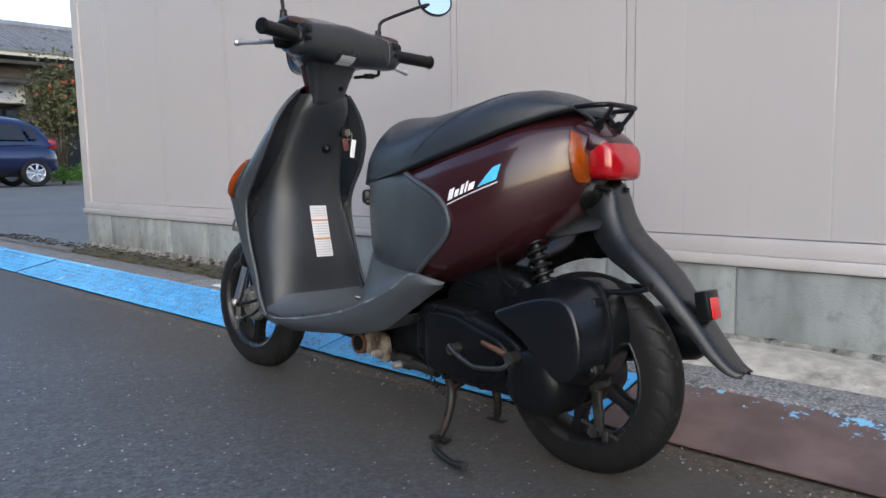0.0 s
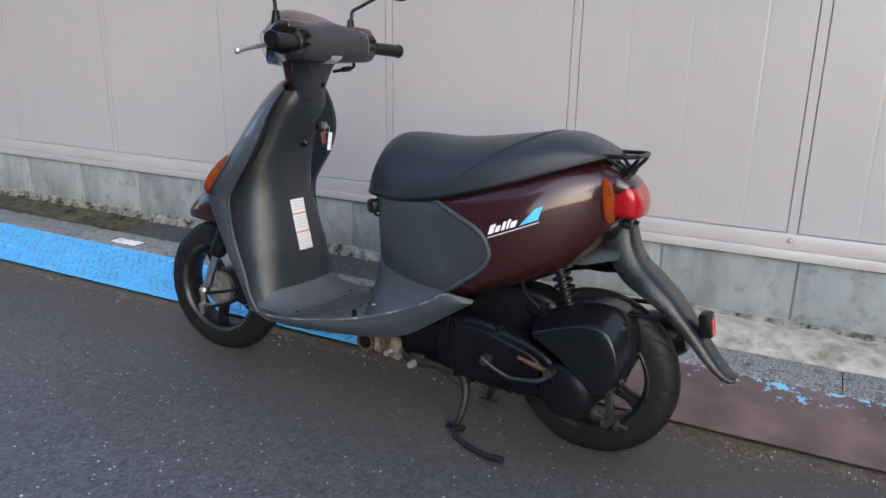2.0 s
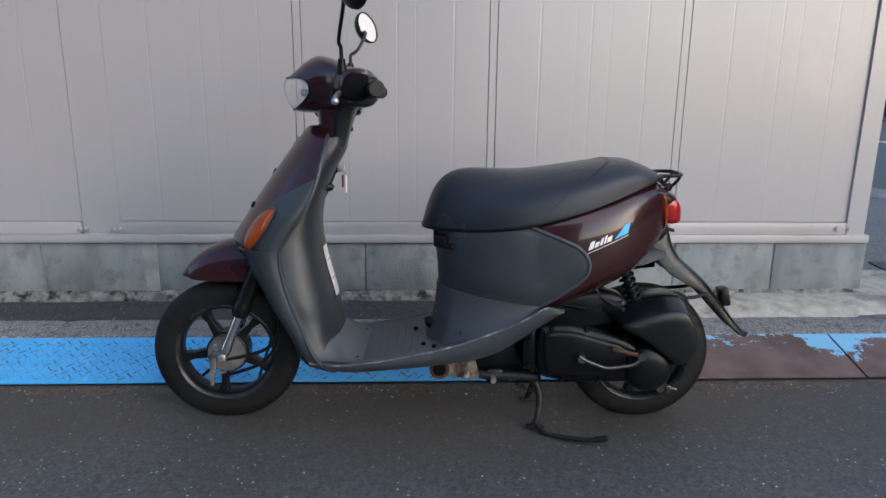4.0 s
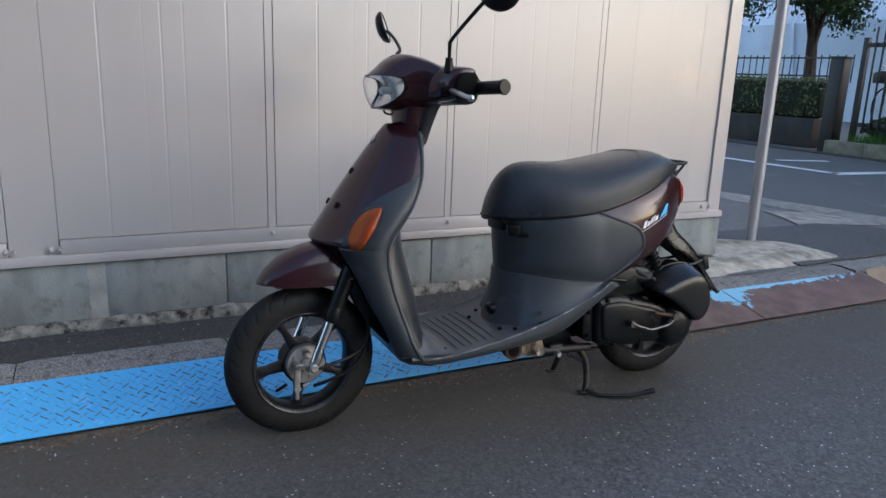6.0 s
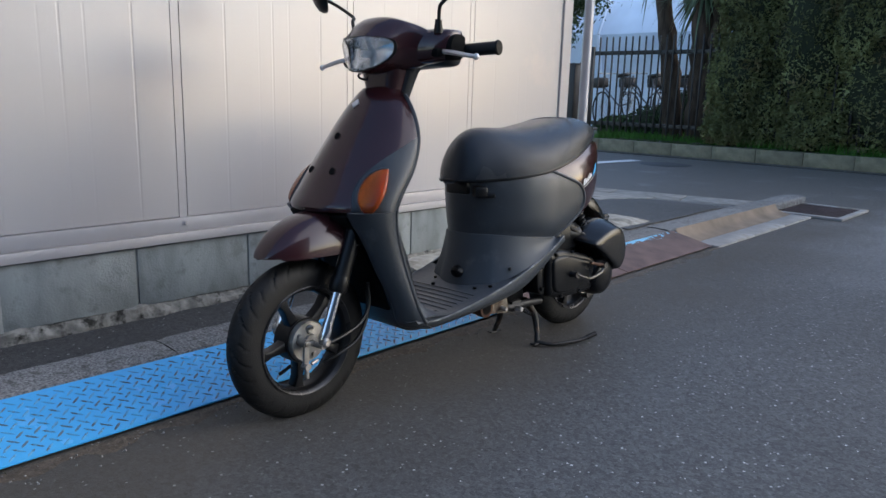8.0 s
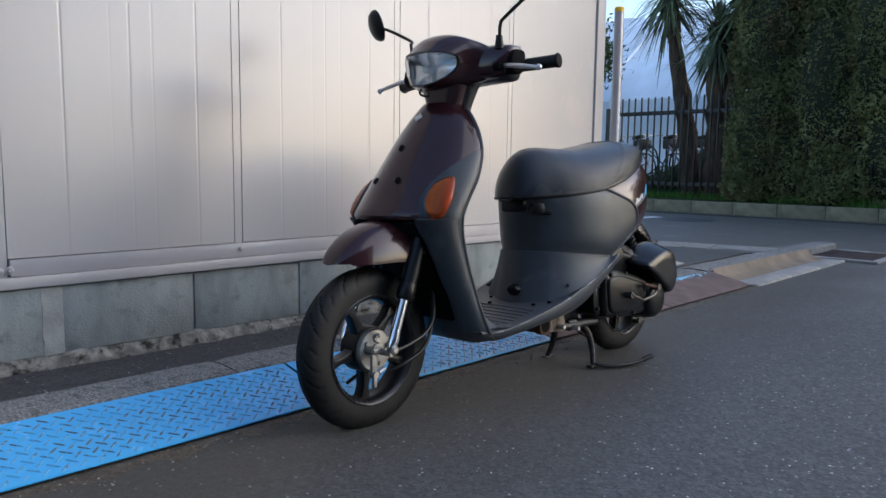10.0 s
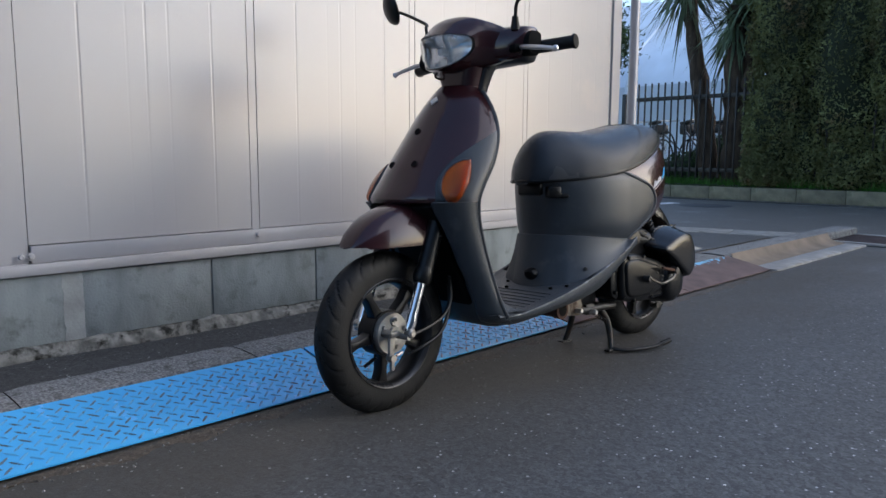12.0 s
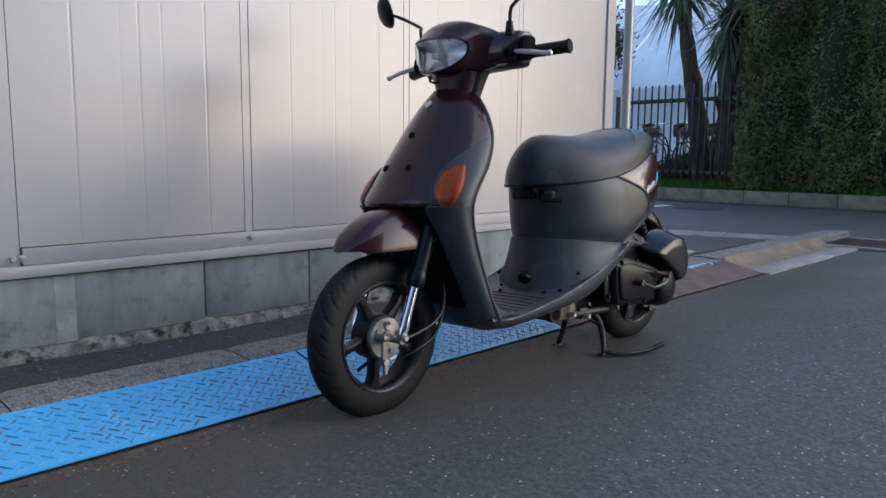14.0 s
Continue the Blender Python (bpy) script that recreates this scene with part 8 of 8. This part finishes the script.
for y, w, z, h in ((-4.5, 2.4, 1.5, 1.9), (-1.2, 1.8, 1.3, 2.2), (2.0, 2.2, 1.5, 1.9)):
    bm = B()
    box(bm, (0.03, y, z), (0.08, w, h), bevel=0.01)
    wd = part("window", bm, M_HOUSEDARK, house)
    bm = B()
    box(bm, (0.09, y, z), (0.03, w - 0.16, h - 0.16))
    part("pane", bm, M_CARGLASS, wd)
ac = thing("air_conditioner", "white outdoor air conditioner unit on the house", "air conditioner", m=pose(-23.75, 7.25, 2.55))
bm = B()
box(bm, (0, 0, 0.3), (0.35, 0.85, 0.60), bevel=0.03)
part("casing", bm, M_CREAM, ac)
bm = B()
lathe(bm, [(0.0, 0.0), (0.22, 0.0), (0.24, 0.01), (0.24, 0.03)], seg=28)
bmesh.ops.rotate(bm, verts=bm.verts, cent=(0, 0, 0), matrix=Matrix.Rotation(radians(-90), 3, "Z"))
bmesh.ops.translate(bm, verts=bm.verts, vec=(0.19, -0.12, 0.3))
part("fan_grille", bm, M_PRINT, ac)
bm = B()
for s in (1, -1):
    box(bm, (-0.3, 0.35 * s, -0.03), (0.9, 0.05, 0.05))
part("bracket", bm, M_HOUSEDARK, ac)

shrub = thing("flowering_shrub", "tall shrub with orange flowers beside the house", "shrub")
SX, SY = -19.4, 7.00
for k in range(6):
    bm = B()
    a = k * 1.05
    tube(bm, spline([(SX, SY, 0.24), (SX + 0.1 * math.cos(a), SY + 0.15 * math.sin(a), 1.2), (SX + 0.3 * math.cos(a), SY + 0.5 * math.sin(a), 2.4)], 4), [0.035 - 0.003 * j for j in range(9)], 6)
    part("stem", bm, M_BARK, shrub)
def shrub_place(r):
    d = Vector((r.gauss(0, 0.32), r.gauss(0, 0.40), r.gauss(0, 0.48)))
    return Vector((SX, SY + 0.1, 2.30)) + d * (0.8 + 0.4 * noise.noise(d * 4)), d.normalized() if d.length > 0 else (0, 0, 1)
leaves("foliage", 7000, shrub_place, 0.06, M_SHRUB, rng, "", "", parent=shrub)
for k in range(16):
    c = Vector((SX + 0.45 + rng.uniform(-0.05, 0.08), SY + rng.gauss(0, 0.3), 2.62 + rng.gauss(0, 0.25)))
    leaves("bloom", 5, lambda r: (c + Vector((r.gauss(0, 0.01), r.gauss(0, 0.02), r.gauss(0, 0.02))), (1, r.gauss(0, 0.5), r.gauss(0, 0.5))), 0.04, M_FLOWER, rng, "", "", parent=shrub, aspect=0.8)
leaves("tall_weeds", 900, lambda r: (Vector((-18.9 + r.gauss(0, 0.25), 7.2 + r.gauss(0, 0.5), 0.36 + abs(r.gauss(0, 0.16)))), (0.3, 0, 1)), 0.07, M_GRASS, rng, "green weeds at the edge of the yard", "weeds", aspect=0.2)

# ---------------------------------------------------------------- plain unseen walls added to close the street behind the camera and shape its light
# tall added wall dims light and reflections to the west, low one frees the east
bm = B()
box(bm, (-22.35, -9.0, 4.3), (45.3, 0.3, 8.6), bevel=0.02)
tagged(part("opposite_house_wall", bm, M_GREYWALL), "plain grey unseen wall added across the road to block light", "wall", kind="structure")
bm = B()
box(bm, (11.9, -9.0, 0.35), (23, 0.3, 0.7), bevel=0.02)
tagged(part("opposite_wall", bm, M_GREYWALL), "low plain grey unseen wall added across the road", "wall", kind="structure")

# ---------------------------------------------------------------- pieces: blocks, kerbs
for a, b_ in zip(BLOCK_EDGES, BLOCK_EDGES[1:]):
    bm = B()
    box(bm, ((a + b_) / 2, WALL_Y + 0.055, 0.207), (b_ - a - 0.006, 0.13, 0.190), bevel=0.004)
    part("block", bm, M_BLOCK, base)
bm = B()
outline = [(-2.366 + sd * (0.027 + 0.006 * noise.noise((dz * 31, sd, 0))), dz) for sd, zz in ((-1, range(12)), (1, range(11, -1, -1))) for dz in [0.112 + 0.0172 * q for q in zz]]
prism(bm, outline, WALL_Y - 0.011, WALL_Y + 0.10)
bmesh.ops.recalc_face_normals(bm, faces=bm.faces)
part("mortar_patch", bm, M_SMEAR, base, "pale mortar patch between blocks")

kerb = tagged(new("kerb"), "grey granite-faced kerb stones along the pavement", "kerb", kind="structure")
meshes = []
for q in range(5):
    bm = B()
    rows = []
    for i in range(13):
        x = -0.2985 + 0.597 * i / 12
        e = 0.003 if i in (0, 12) else 0.0
        jag = 0.005 * noise.noise((x * 14, q * 3.1, 0))
        rows.append([(x, -0.078 + jag, -0.06), (x, -0.078 + jag, -0.012 - e), (x, -0.070 + jag, -0.002 - e), (x, -0.03, 0.001 - e + 0.003 * noise.noise((x * 9, q, 1))), (x, 0.03, 0.002 - e + 0.003 * noise.noise((x * 9, q, 5))), (x, 0.078, 0.0 - e), (x, 0.078, -0.06)])
    grid(bm, rows)
    ob = part("kerb_stone", bm, M_KERB, kerb)
    ob.location = (-2.9 + 0.6 * q, 1.722, 0.066)
    meshes.append(ob.data)
i = 0
for x in [-2.9 - 0.6 * k for k in range(1, 9)] + [0.1 + 0.6 * k for k in range(0, 2)]:
    o = new("kerb_stone", meshes[i % 5])
    o.parent = kerb
    o.location = (x, 1.722, 0.066)
    i += 1
for k in range(4):
    o = new("kerb_stone", meshes[(k + 2) % 5])
    o.parent = kerb
    o.location = (1.3 + 0.6 * k, 1.714, 0.070)
bm = B()
grid(bm, [[(-2.98 + 0.016 * i, 1.668 + 0.05 * j / 3 + 0.012 * noise.noise((i * 0.9, j * 2.0, 3)), 0.0715 - 0.0012 * (j == 0)) for j in range(4)] for i in range(10)])
thicken(bm, 0.002)
part("paint_mark", bm, M_WHITE, kerb, "small smear of white paint on the kerb")
bm = B()
box(bm, (0, 0, 0), (0.535, 0.14, 0.04), bevel=0.006)
sl = part("gutter_slab", bm, M_GUTTER, gutter)
sl.location = (1.32, 1.435, -0.008)
for k in range(1, 3):
    o = new("gutter_slab", sl.data)
    o.parent = gutter
    o.location = (1.32 + 0.54 * k, 1.435, -0.008)

stone_row = tagged(new("kerb_wall"), "mossy concrete kerb blocks across the side street", "kerb", kind="structure")
bm = B()
box(bm, (0, 0, 0), (0.16, 0.596, 0.185), bevel=0.010)
k0 = part("kerb_block", bm, M_STONE, stone_row)
k0.location = (7.13, 6.1, 0.098)
for k in range(1, 24):
    o = new("kerb_block", k0.data)
    o.parent = stone_row
    o.location = (7.13, 6.1 - 0.6 * k, 0.098)
# gutter edge in dark asphalt, standing for the shadow at the blocks' foot
bm = B()
box(bm, (6.98, 3.0, 0.008), (0.14, 40, 0.02))
part("gutter_edge", bm, M_STRIP, stone_row)
